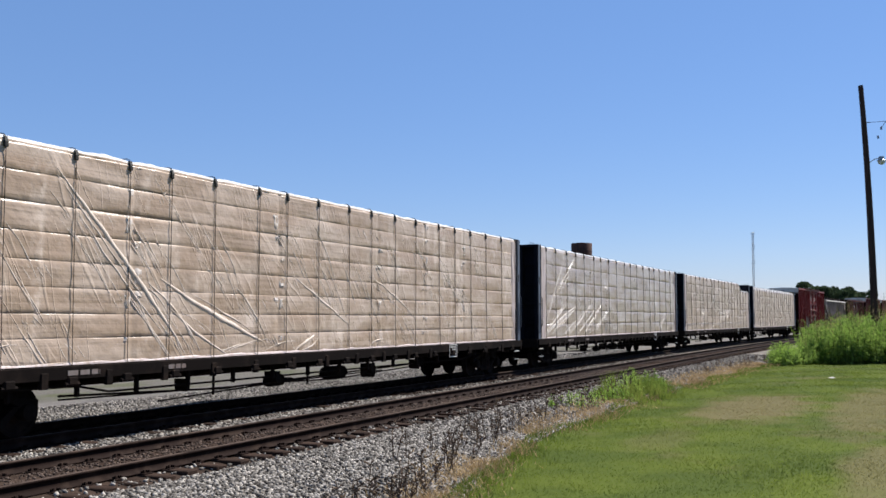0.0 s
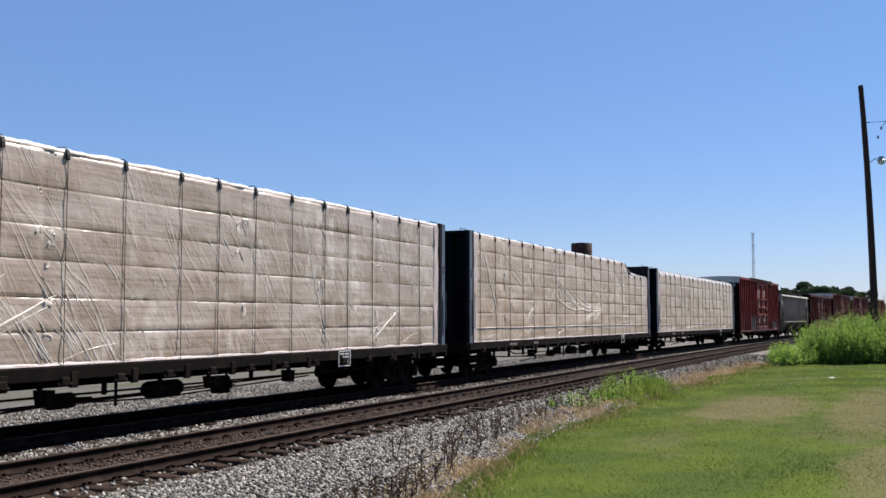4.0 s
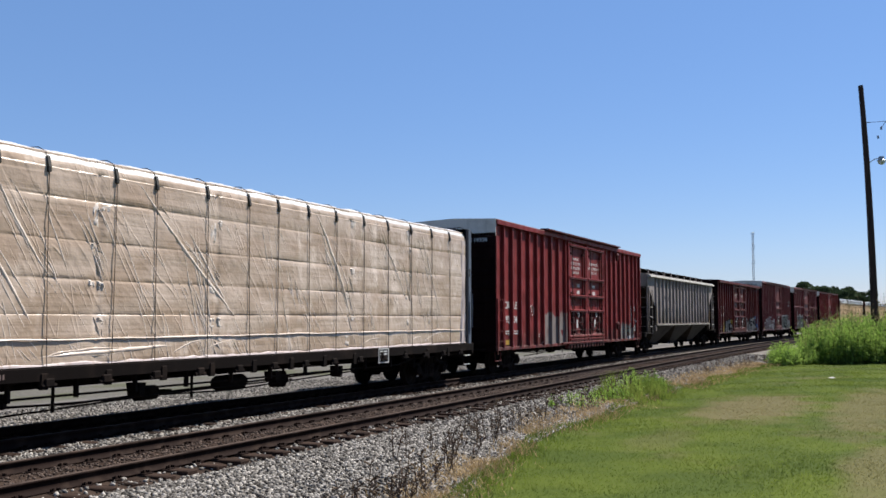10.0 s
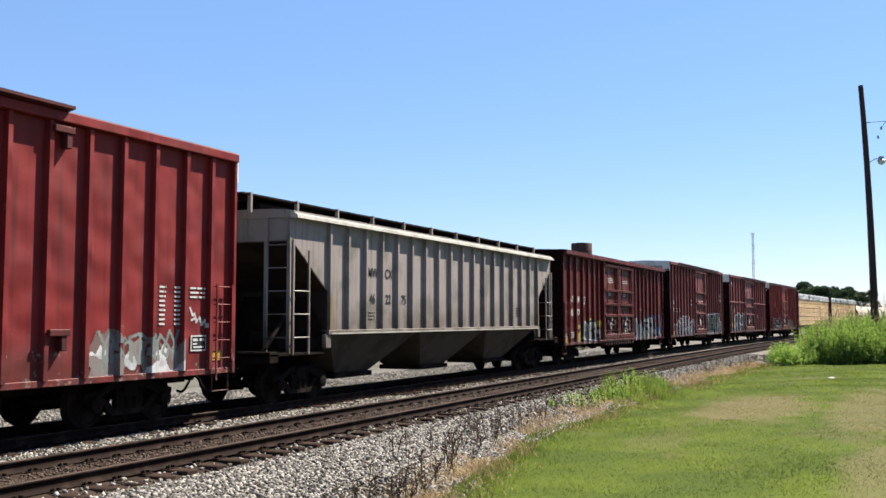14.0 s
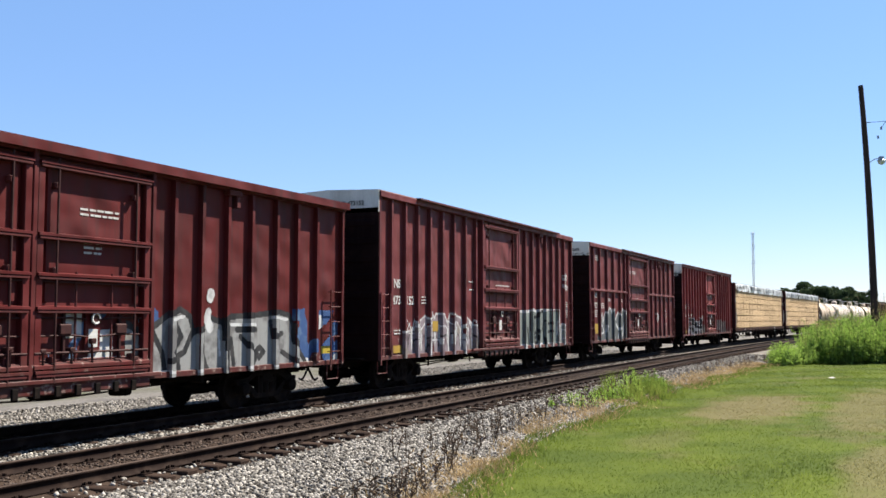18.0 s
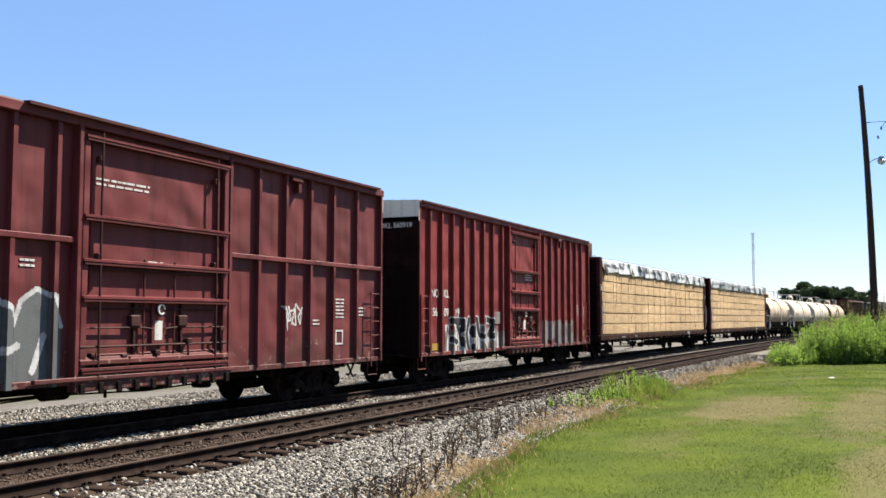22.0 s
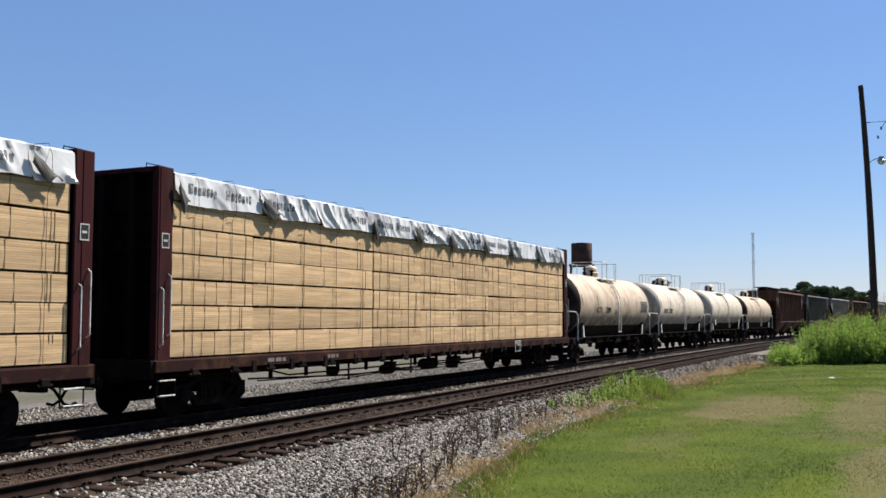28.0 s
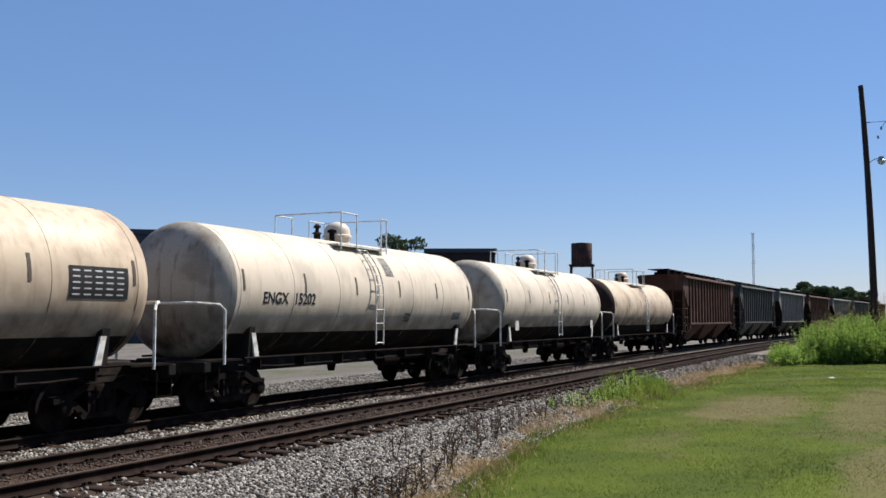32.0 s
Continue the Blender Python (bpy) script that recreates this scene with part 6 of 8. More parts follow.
    def ridge(ya, za, yb, zb, q, bow):
        l = math.hypot(yb - ya, zb - za) + 1e-6
        ny, nz = -(zb - za) / l, (yb - ya) / l
        steps = max(6, int(l / 0.16))
        row = []
        for k in range(steps + 1):
            u = k / steps
            w = bow * math.sin(3.14 * u) + 0.025 * noise.noise((ya * 7 + u * l * 2.2, za * 5, seed))
            cy, cz = ya + (yb - ya) * u + ny * w, za + (zb - za) * u + nz * w
            cy = max(-half + 0.06, min(half - 0.06, cy))
            cz = max(1.2, min(top_at(cy) - shoulder, cz))
            wd = q * math.sin(3.14 * min(max(u, 0.02), 0.98)) ** 0.5 * (0.75 + 0.5 * abs(noise.noise((u * l * 3, za, ya))))
            x = skin(cy, cz)
            for o, up in ((-1.0, -0.004), (-0.5, 0.16), (0.0, 0.30), (0.4, 0.20), (0.8, -0.004)):
                row.append((x + (0.004 + wd * up if up > 0 else -0.006), cy + ny * wd * o, cz + nz * wd * o))
        cm.add(row, [(5 * k + j, 5 * k + 5 + j, 5 * k + 6 + j, 5 * k + 1 + j) for k in range(steps) for j in range(4)])

    for ya, za, yb, zb, q, *bent in pulls:
        ridge(ya, za, yb, zb, q * 1.7, bent[0] if bent else r.uniform(-0.06, 0.14))
        for j in range(0 if bent else r.randint(2, 4)):
            # shorter companions beside a long pull
            u0, u1, d = r.uniform(0, 0.4), r.uniform(0.5, 1.0), r.uniform(0.08, 0.3) * r.choice((-1, 1))
            ridge(ya + (yb - ya) * u0 + d, za + (zb - za) * u0, ya + (yb - ya) * u1 + d, za + (zb - za) * u1, q * r.uniform(0.45, 0.95), r.uniform(-0.06, 0.1))
    steep = 66 if seed == 44 else 52
    for i in range(46):
        y, z = r.uniform(-half + 0.3, half - 1.6), r.uniform(1.9, tiers[-1] - 0.2)
        a = radians(-steep + r.uniform(-9, 9))
        for j in range(r.randint(1, 4)):
            l = r.uniform(0.5, 2.2)
            yy, zz = y + j * r.uniform(0.12, 0.26), z - r.uniform(0, 0.25)
            ridge(yy, zz, yy + math.cos(a) * l, zz + math.sin(a) * l, r.uniform(0.014, 0.032), r.uniform(-0.05, 0.1))
    # rows of short puckers just under the joints
    for i in range(36):
        y, k = r.uniform(-half + 0.3, half - 1.5), r.randrange(1, len(hgt))
        for j in range(r.randint(3, 6)):
            yy, zz, l = y + j * r.uniform(0.06, 0.16), tiers[k] - r.uniform(0.02, 0.12), r.uniform(0.1, 0.38)
            ridge(yy, zz, yy + l * r.uniform(0.5, 0.9), zz - l * 0.8, r.uniform(0.012, 0.024), r.uniform(-0.02, 0.03))
    for i in range(5):
        y = r.uniform(-half + 0.4, half - 2)
        ridge(y, 1.24, y + r.uniform(0.6, 1.6), 1.24 + r.uniform(0.12, 0.3), r.uniform(0.02, 0.035), 0.06)
    part("film_creases", cm, m_film_crease if mat is m_wrap else m_film_gloss, load, "raised shiny creases in the film", smooth=True, kind="stuff")

    # bunched film on both sides of a seam between packages, at the joints of the tiers
    for y, i in joints:
        if abs(y) > half - 0.5 or (missing and y > missing - 0.3 and i == last):
            continue
        for side in (-1, 1):
            if r.random() < 0.4:
                continue
            tall = r.random() < 0.25
            h = hgt[i] * (r.uniform(0.5, 0.8) if tall else r.uniform(0.14, 0.3))
            w, zc = r.uniform(0.06, 0.12), tiers[i + 1] - h - r.uniform(0.0, 0.05)
            yc = y + side * (w + r.uniform(0.01, 0.05))
            v = []
            for j in range(6):
                for k in range(7):
                    yy, zz = yc - w + 2 * w * j / 5, zc + h * k / 6
                    rim = j in (0, 5) or k in (0, 6)
                    ragged = noise.noise((yy * 14, zz * 11, seed))
                    v.append((skin(yy, zz) + (-0.014 if rim or ragged < -0.3 else 0.010 + 0.03 * noise.noise((yy * 19, zz * 9, seed))), yy + 0.035 * noise.noise((zz * 9, yc, 3)), min(zz + 0.03 * noise.noise((yy * 12, zc, 5)), top_at(yy) - shoulder)))
            part("folded_end", M().add(v, [(j * 7 + k, (j + 1) * 7 + k, (j + 1) * 7 + k + 1, j * 7 + k + 1) for j in range(5) for k in range(6)]), m_film_fold, load, "whitish fold of film at a package's end", smooth=True)
    # film gathered round the ends
    for sy in (-1, 1):
        v = []
        wide = 0.075 if seed in (22, 44) and sy < 0 else 0.045
        for j in range(9):
            for k in range(31):
                yy = sy * (half - 0.02 - wide * j)
                z = z0 + (top_at(yy) - z0 - shoulder) * k / 30
                v.append((1.425 + 0.03 * noise.noise((yy * 11, z * 0.9, seed)) + 0.012 * noise.noise((yy * 20, z * 5, seed)) - (0.03 if j == 8 else 0), yy, z))
        part("end_film", M().add(v, [(j * 31 + k, (j + 1) * 31 + k, (j + 1) * 31 + k + 1, j * 31 + k + 1) for j in range(8) for k in range(30)]), m_film_end, load, "whitish film gathered at the load's end", smooth=True)
    # the ragged white hem along the foot
    v = []
    hem = int(2 * half / 0.12)
    for j in range(hem + 1):
        y = -half + 0.03 + (2 * half - 0.06) * j / hem
        p = noise.noise((y * 1.3, seed, 3)) + 0.6 * noise.noise((y * 4.1, seed, 7))
        v += [(1.40, y, 1.215 + 0.03 * p), (1.425 + 0.02 * p, y, 1.19 + 0.02 * p), (1.43 + 0.015 * p, y, 1.165 - 0.02 * max(p, 0))]
    part("foot_film", M().add(v, [(3 * j + k, 3 * j + 3 + k, 3 * j + 4 + k, 3 * j + 1 + k) for j in range(hem) for k in range(2)]), m_film_end, load, smooth=True)
    if seed > 30:
        zf = tiers[1]
        part("film_fold", M().tube([(1.425, -half + 0.1 + k * (2 * half - 0.2) / 60, zf + 0.02 * noise.noise((k * 0.35, seed, 1))) for k in range(61)], [0.016 + 0.014 * abs(noise.noise((k * 0.9, seed, 6))) for k in range(61)], 6), m_film_crease, load, "white fold along the lowest tier", smooth=True)
    step = 2 * half / 18.5
    for i in range(18):
        y = -half + 0.55 + i * step + r.uniform(-0.16, 0.16)
        zt = top_at(y)
        lean = r.uniform(-0.06, 0.06)
        part("strap", M().tube([(1.445, y + lean, 1.06), (1.432, y + lean * 0.3, 2.6), (1.432, y, zt - shoulder), (1.424 - shoulder * 0.27, y, zt + 0.045 - shoulder * 0.29), (1.414 - shoulder * 0.8, y, zt + 0.045), (0.7, y + 0.01, zt + 0.062), (0.3, y + 0.02, zt + 0.07)], 0.008, 4), m_strap, load)
        part("corner_guard", M().box(1.405, 1.452, y - 0.04, y + 0.04, zt - 0.08 - shoulder, zt + 0.02 - shoulder, 0.012).prism([(1.452, zt + 0.0 - shoulder), (1.40, zt - shoulder), (1.40 - shoulder * 0.1, zt + 0.05 - shoulder * 0.55), (1.435 - shoulder * 0.1, zt + 0.05 - shoulder * 0.55)], "y", y - 0.03, y + 0.03), m_strap, load)
    return load


def lumber_load(label, half, tiers, seed):
    """Bare packages of sawn boards on battens, under a torn silver sheet along the top."""
    load = thing("sawn_lumber_load", label, "lumber load", "lumber loads")
    r = random.Random(seed)
    columns = split(2 * half - 0.08, (2.4, 2.55, 2.6, 4.9), r)
    y = -half + 0.04
    for q in columns:
        shiftx = r.uniform(-0.008, 0.008)
        for i, (a, b) in enumerate(zip(tiers[:-1], tiers[1:])):
            up = r.uniform(-0.012, 0.012) if i else 0.0
            gap = r.uniform(0.022, 0.036)
            h = b - a - gap - r.uniform(0.0, 0.012)
            ob = part("package", bundle_mesh(q - r.uniform(0.01, 0.04), h, seed + i * 17 + y), m_lumber, load)
            ob.location = (1.40 + shiftx + r.uniform(-0.008, 0.006), y + q / 2 + r.uniform(-0.008, 0.008), a + gap + up)
            gap = h * r.choice((0.3, 1.0, 1.0))
            spots = [r.uniform(0.08, 0.16), r.uniform(0.3, 0.4), r.uniform(0.5, 0.62), r.uniform(0.84, 0.93)]
            if r.random() < 0.5:
                spots.append(spots[3] - 0.03)
            for u in spots:
                part("band", M().box(-0.004, 0.0035, (u - 0.5) * q - 0.006, (u - 0.5) * q + 0.006, 0.0 if u < 0.7 else h - gap, h - 0.002), m_band, ob)
        y += q
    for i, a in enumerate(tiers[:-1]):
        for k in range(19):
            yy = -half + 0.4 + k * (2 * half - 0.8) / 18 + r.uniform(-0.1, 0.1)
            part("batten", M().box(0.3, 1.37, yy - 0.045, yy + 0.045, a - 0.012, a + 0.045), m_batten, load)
    part("far_package", M().box(-1.40, -0.25, -half + 0.04, half - 0.04, tiers[0], tiers[-1], 0.02), m_lumber, load)

    def sheet_x(yy, d, k, u):
        # smooth at the near sheets, more and more pulled into slanting folds
        pull = 0.55 + 0.65 * abs(noise.noise((k * 1.7, seed, 2))) + 0.7 * (k > 0)
        s1 = 1 - abs(math.sin((yy - d * 1.1) * 3.4 + 2.6 * noise.noise((yy * 0.7, d * 1.1, seed))))
        s2 = 1 - abs(math.sin((yy - d * 0.8) * 8.0 + 3.0 * noise.noise((yy * 0.9, d * 1.4, seed + 3))))
        mask = max(0.0, min(1.0, 0.55 + 1.3 * noise.noise((yy * 0.9, d * 1.2, seed + 5))))
        return 1.44 + 0.035 * d + pull * mask * (0.07 * s1 ** 3 + 0.03 * s2 ** 3) + 0.012 * noise.noise((yy * 1.3, d * 2, seed + 7))

    # cover sheet, in lengths, each hanging with a ragged foot
    y, k = -half + 0.03, 0
    while y < half - 0.5:
        q = min(r.uniform(2.3, 2.9), half - 0.03 - y)
        v, nx = [], 60
        drop = [0.0, 0.02, 0.07, 0.12, 0.17, 0.22, 0.27, 0.32, 0.37, 0.42, 0.47, 0.52, 0.56]
        prof_top = [(0.22, 0.06), (0.8, 0.065), (1.25, 0.05), (1.38, 0.02)]
        for j in range(nx + 1):
            u = j / nx
            yy = y + q * u
            tear = 1.04 + 0.05 * noise.noise((yy * 0.9, seed, k * 3)) + 0.02 * noise.noise((yy * 4, seed, 4)) - 0.10 * u
            if u < 0.12:
                tear *= 0.55 + 3.75 * u
            for x, dz in prof_top:
                v.append((x, yy, tiers[-1] + dz + 0.02 * noise.noise((yy * 3, x * 4, seed))))
            for d in drop[1:]:
                v.append((sheet_x(yy, d, k, u), yy, tiers[-1] - d * tear))
        n = 4 + len(drop) - 1
        part("cover_sheet", M().add(v, [(j * n + a, (j + 1) * n + a, (j + 1) * n + a + 1, j * n + a + 1) for j in range(nx) for a in range(n - 1)]), m_tarp, load, "torn silver-grey cover sheet", smooth=True)
        if r.random() < 0.8:
            # a corner of the sheet turned back, its dark side out: a hanging triangle
            wide, deep = r.uniform(0.3, 0.8), r.uniform(0.6, 0.82)
            fv = []
            for j in range(13):
                u = j / 12
                low = 0.30 + (deep - 0.30) * (u / 0.55 if u < 0.55 else (1 - u) / 0.45) ** 0.85
                high = 0.10 + 0.42 * u
                for c in range(7):
                    d = high + (max(low, high + 0.01) - high) * c / 6
                    fv.append((1.515 + 0.03 * math.sin(c * 0.5) + 0.02 * noise.noise((u * 4, c * 0.6, k)), y + 0.02 + wide * u, tiers[-1] - d))
            part("turned_corner", M().add(fv, [(j * 7 + c, (j + 1) * 7 + c, (j + 1) * 7 + c + 1, j * 7 + c + 1) for j in range(12) for c in range(6)]), m_tarp_dark, load, "turned-back dark corner of the sheet", smooth=True)
        # the sheet's printed words stay plain blocks
        for j in range(2):
            bar = M()
            y1 = y + q * (0.14 + 0.42 * j)
            at = y1
            for c in range(7):
                ya, yb = at, at + (0.12 if c == 0 else r.uniform(0.05, 0.10))
                d0, d1 = (0.15 if c == 0 else r.uniform(0.18, 0.21)), r.uniform(0.33, 0.36)
                bar.add([(sheet_x(yy, d, k, 0) + 0.008, yy, tiers[-1] - d) for yy in (ya, (ya + yb) / 2, yb) for d in (d0, (d0 + d1) / 2, d1)], [(0, 3, 4, 1), (1, 4, 5, 2), (3, 6, 7, 4), (4, 7, 8, 5)])
                at = yb + 0.045
            if (j + k) % 3 != 2 and at < y + q - 0.1:
                part("sheet_print", bar, m_print, load)
        y += q - 0.06
        k += 1
    for i in range(18):
        y = -half + 0.6 + i * (2 * half - 1.2) / 17 + r.uniform(-0.1, 0.1)
        part("strap", M().tube([(1.44, y, 1.06), (1.416, y, 1.3), (1.416, y, tiers[-1] - 0.75), (1.515, y, tiers[-1] - 0.55), (1.50, y, tiers[-1] - 0.12), (1.41, y, tiers[-1] + 0.075), (0.3, y, tiers[-1] + 0.1)], 0.0055, 4), m_strap, load)
    return load


m_film_end = material("bunched_pinkish_film", (0.40, 0.34, 0.33), 0.4, spots=(0.30, 0.24, 0.21), spot_scale=4, stretch=(1, 3, 0.4), bump=0.3, bump_scale=6)
# crease films paler than the wrap: light on the ridges put into colour
m_film_crease = material("pulled_film_crease", (0.60, 0.50, 0.42), 0.3, spots=(0.47, 0.375, 0.295), spot_scale=2, bump=0, coat=0.2, spec=0.3)
m_film_gloss = material("shiny_film_crease", (0.62, 0.55, 0.48), 0.25, spots=(0.5, 0.425, 0.36), spot_scale=2, bump=0, coat=0.3, spec=0.3)
m_film_fold = material("folded_whitish_film", (0.50, 0.44, 0.39), 0.35, spots=(0.38, 0.315, 0.26), spot_scale=7, bump=0.5, bump_scale=14, coat=0.2, spec=0.3)
# red ends brought near black, for the side turned from the sun
m_end_dark = material("shaded_end_paint", (0.0085, 0.0036, 0.0036), 0.9, spots=(0.014, 0.006, 0.0056), spot_scale=1.2, streak=(0.016, 0.009, 0.008), bump=0.1, spec=0.03)
m_roof_car = material("car_roof_sheet", (0.19, 0.18, 0.17), 0.6, 0.2, spots=(0.12, 0.085, 0.07), spot_scale=1.0, bump=0.1)
m_tape_grey = material("weathered_grey_tape", (0.075, 0.062, 0.05), 0.6, bump=0)
m_yellow_dull = material("dull_yellow_tape", (0.16, 0.105, 0.04), 0.5, bump=0)
m_print = material("dark_sheet_print", (0.09, 0.09, 0.094), 0.6, spots=(0.3, 0.3, 0.3), spot_scale=14, bump=0)
m_band = material("thin_dark_band", (0.215, 0.155, 0.085), 0.7, bump=0)
m_hop_low = material("dusty_grey_hopper", (0.040, 0.034, 0.029), 0.75, spots=(0.024, 0.02, 0.017), spot_scale=1.3, bump=0.1)

# ---- the train, front to rear: each car with the place of its middle at 16 s ----
CONSIST = []


def couple(ob, front, rear):
    CONSIST.append((ob, (front + rear) / 2))
    return ob


def build_train():
    # four centre-beams with wrapped lumber
    pulls_a = [(-9.05, 4.36, -5.75, 1.22, 0.045), (-6.54, 2.66, -3.27, 1.42, 0.05), (-6.89, 2.58, -5.36, 1.27, 0.03), (-6.35, 2.17, -4.52, 1.2, 0.03), (-4.34, 2.6, -3.14, 1.41, 0.025),
               (-2.1, 1.2, -1.3, 1.53, 0.04), (-2.2, 2.86, 0.4, 1.7, 0.03), (1.27, 2.99, 3.95, 1.9, 0.03), (5.2, 3.6, 7.4, 2.1, 0.026), (-1.5, 4.2, -0.3, 2.6, 0.022)]
    pulls_b = [(-11.3, 1.5, -8.7, 4.5, 0.028), (-11.24, 1.4, -8.5, 2.58, 0.035), (-11.2, 1.33, -7.28, 2.46, 0.04), (-10.3, 1.44, -7.27, 2.38, 0.035), (-8.9, 1.3, -7.26, 1.84, 0.03), (-10.4, 2.53, -7.3, 4.58, 0.025),
               (-8.3, 1.28, -5.4, 2.5, 0.035), (-7.2, 1.28, -4.6, 2.4, 0.032), (-6.3, 1.28, -3.6, 2.6, 0.032), (-4.6, 1.3, -2.6, 2.3, 0.028), (4.5, 4.2, 5.6, 1.5, 0.026), (7.8, 1.3, 9.4, 2.2, 0.028)]
    pulls_c = [(-11.07, 4.47, -9.47, 1.64, 0.06), (-9.55, 4.43, -6.17, 2.72, 0.035), (-8.56, 3.72, -6.17, 2.64, 0.03), (-9.42, 3.65, -8.06, 1.99, 0.03), (-6.82, 1.76, -5.88, 2.4, 0.03), (-4.07, 3.84, -2.1, 2.67, 0.03),
               (-0.75, 4.65, 2.74, 2.6, 0.03), (1.16, 4.35, 3.0, 2.69, 0.025), (-2.13, 3.12, -0.31, 2.31, 0.04), (-0.31, 2.31, 3.07, 2.38, 0.035), (0.09, 1.78, 3.07, 2.34, 0.04), (1.79, 1.84, 3.07, 2.3, 0.03),
               (-4.56, 4.47, 3.06, 2.38, 0.045, -0.95), (-5.14, 3.71, 1.23, 2.47, 0.045, -0.7), (-5.12, 3.18, -3.71, 1.78, 0.04, -0.1), (-2.67, 3.58, 3.06, 2.42, 0.04, -0.5), (-2.66, 3.26, 0.6, 2.5, 0.03, -0.25), (-0.83, 2.9, 3.06, 2.43, 0.03, -0.14),
               (-3.34, 4.53, -2.23, 4.03, 0.03, -0.05), (0.42, 3.99, 2.96, 2.51, 0.026, -0.12), (-4.19, 4.48, -3.31, 3.25, 0.03, -0.05), (0.9, 3.6, 2.96, 2.5, 0.022, -0.1), (1.5, 3.5, 3.0, 2.55, 0.022, -0.06),
               (4.62, 4.6, 8.46, 2.2, 0.028), (5.89, 4.4, 9.7, 2.02, 0.028), (3.1, 3.63, 4.38, 2.08, 0.028), (-2.04, 2.7, 1.33, 2.38, 0.03)]
    pulls_d = [(-9.75, 4.4, -9.15, 2.94, 0.026), (-8.47, 4.4, -7.66, 2.38, 0.026), (-7.16, 3.83, -6.13, 2.58, 0.03), (-6.44, 3.48, -5.19, 1.83, 0.03), (-2.95, 4.4, 0.03, 1.92, 0.035), (-1.53, 3.6, -0.2, 2.02, 0.028), (-10.2, 1.75, -9.73, 2.13, 0.03),
               (-9.98, 1.26, -6.97, 1.4, 0.035), (-4.86, 1.31, -1.93, 1.43, 0.035), (-8.3, 2.29, -7.65, 1.8, 0.024), (-6.0, 4.18, -4.88, 2.61, 0.03), (3.0, 4.4, 4.6, 2.0, 0.05), (6.0, 4.3, 7.6, 2.4, 0.03), (8.6, 4.2, 9.8, 2.0, 0.03)]
    spec = [(-125.2, -101.65, m_wrap, (1.18, 1.6, 2.0, 2.42, 2.85, 3.3, 3.75, 4.22, 4.71), 11, None, pulls_a, "wrapped lumber with slanting film creases"),
            (-98.75, -75.2, m_wrap_white, (1.18, 1.7, 2.25, 2.85, 3.4, 4.02, 4.69), 22, None, pulls_b, "whitish wrapped lumber with shiny creased film"),
            (-72.5, -49.05, m_wrap, (1.18, 1.62, 2.1, 2.6, 3.1, 3.6, 4.12, 4.69), 33, 7.4, pulls_c, "wrapped lumber, top tier short under torn film"),
            (-46.6, -23.3, m_wrap, (1.18, 1.58, 1.99, 2.57, 3.21, 3.9, 4.65), 44, None, pulls_d, "neat wrapped lumber with a white lower band")]
    for f, r, mat, tiers, seed, missing, pulls, label in spec:
        half = (r - f) / 2
        couple(centerbeam_car("dark navy centre-beam flat car with tall end bulkheads", half, m_navy, m_slate, m_deck), f, r)
        couple(wrapped_load(label + " on a flat car", half, tiers, mat, seed, missing, pulls, 0.3 if seed == 44 else 0.09), f, r)

    # red double-door box car
    half = 9.9
    ribs = [y - half for y in (0.78, 1.58, 2.42, 3.27, 4.1, 4.85, 5.75, 6.62, 7.5, 13.4, 14.2, 15.0, 15.85, 16.65, 17.45, 18.3, 19.05)]
    car, depth, face = boxcar("red_box_car", "oxide-red high-cube box car with two plug doors, grey patches", half, 5.31, m_red, ribs, [(7.75 - half, 10.2 - half), (10.28 - half, 12.8 - half)], gutter=(4.86 - half, 15.3 - half), ledge=0.17, hood=0.07)
    couple(car, -21.0, -1.2)
    for text, y, z in (("CR", 1.18, 2.27), ("LE", 2.0, 2.27), ("193", 1.18, 1.78), ("04", 2.0, 1.78)):
        lettering(text, 0.34, car, face, y - half, z, m_letter_white)
    spray(car, "grey_patch", 4.93 - half, 7.6 - half, 0.95, 2.3, ragged_patch(0, 0, 2.1, 3, 0.2), [m_primer], depth, label="grey repainted patch")
    spray(car, "grey_patch", 15.9 - half, 18.3 - half, 0.95, 2.0, several((scribble(16.2 - half, 18.2 - half, 1.0, 1.75, 5, 9, 0.03), (2,)), (ragged_patch(0, 0, 1.35, 21, 0.45, 0.5), (1,)), (ragged_patch(0, 0, 1.55, 8, 0.4, 0.3), (0,))), [m_primer, m_spray_white, m_spray_teal], depth, label="grey patch with white scrawl")
    for y, z, w, n in ((1.0, 1.5, 0.4, 2), (1.85, 1.5, 0.45, 2), (17.66, 2.52, 0.18, 9), (18.07, 2.52, 0.19, 9), (18.51, 2.52, 0.46, 3), (4.35, 1.35, 0.2, 2)):
        bars(car, face, y - half, z, n, w, m_letter_white)
    part("yellow_panel", M().box(face, face + 0.004, 0.98 - half, 1.42 - half, 1.02, 1.18), m_yellow, car)
    part("roundel", M().tube([(face + 0.004, 3.68 - half + 0.18 * math.cos(k * 0.2618), 2.22 + 0.18 * math.sin(k * 0.2618)) for k in range(25)], 0.011, 4), m_letter_white, car, "white painted ring")
    bars(car, face, 3.62 - half, 2.28, 2, 0.12, m_letter_white)
    door_words(car, half, 1.57 - 0.075, 8.98, 4.35, ["-IMPORTANT-", "CLOSE THIS DOOR", "BEFORE CLOSING", "MAIN DOOR"])
    door_words(car, half, 1.57 - 0.075, 11.55, 4.25, ["CLOSE AND LOCK", "BOTH DOORS BEFORE", "MOVING CAR"])
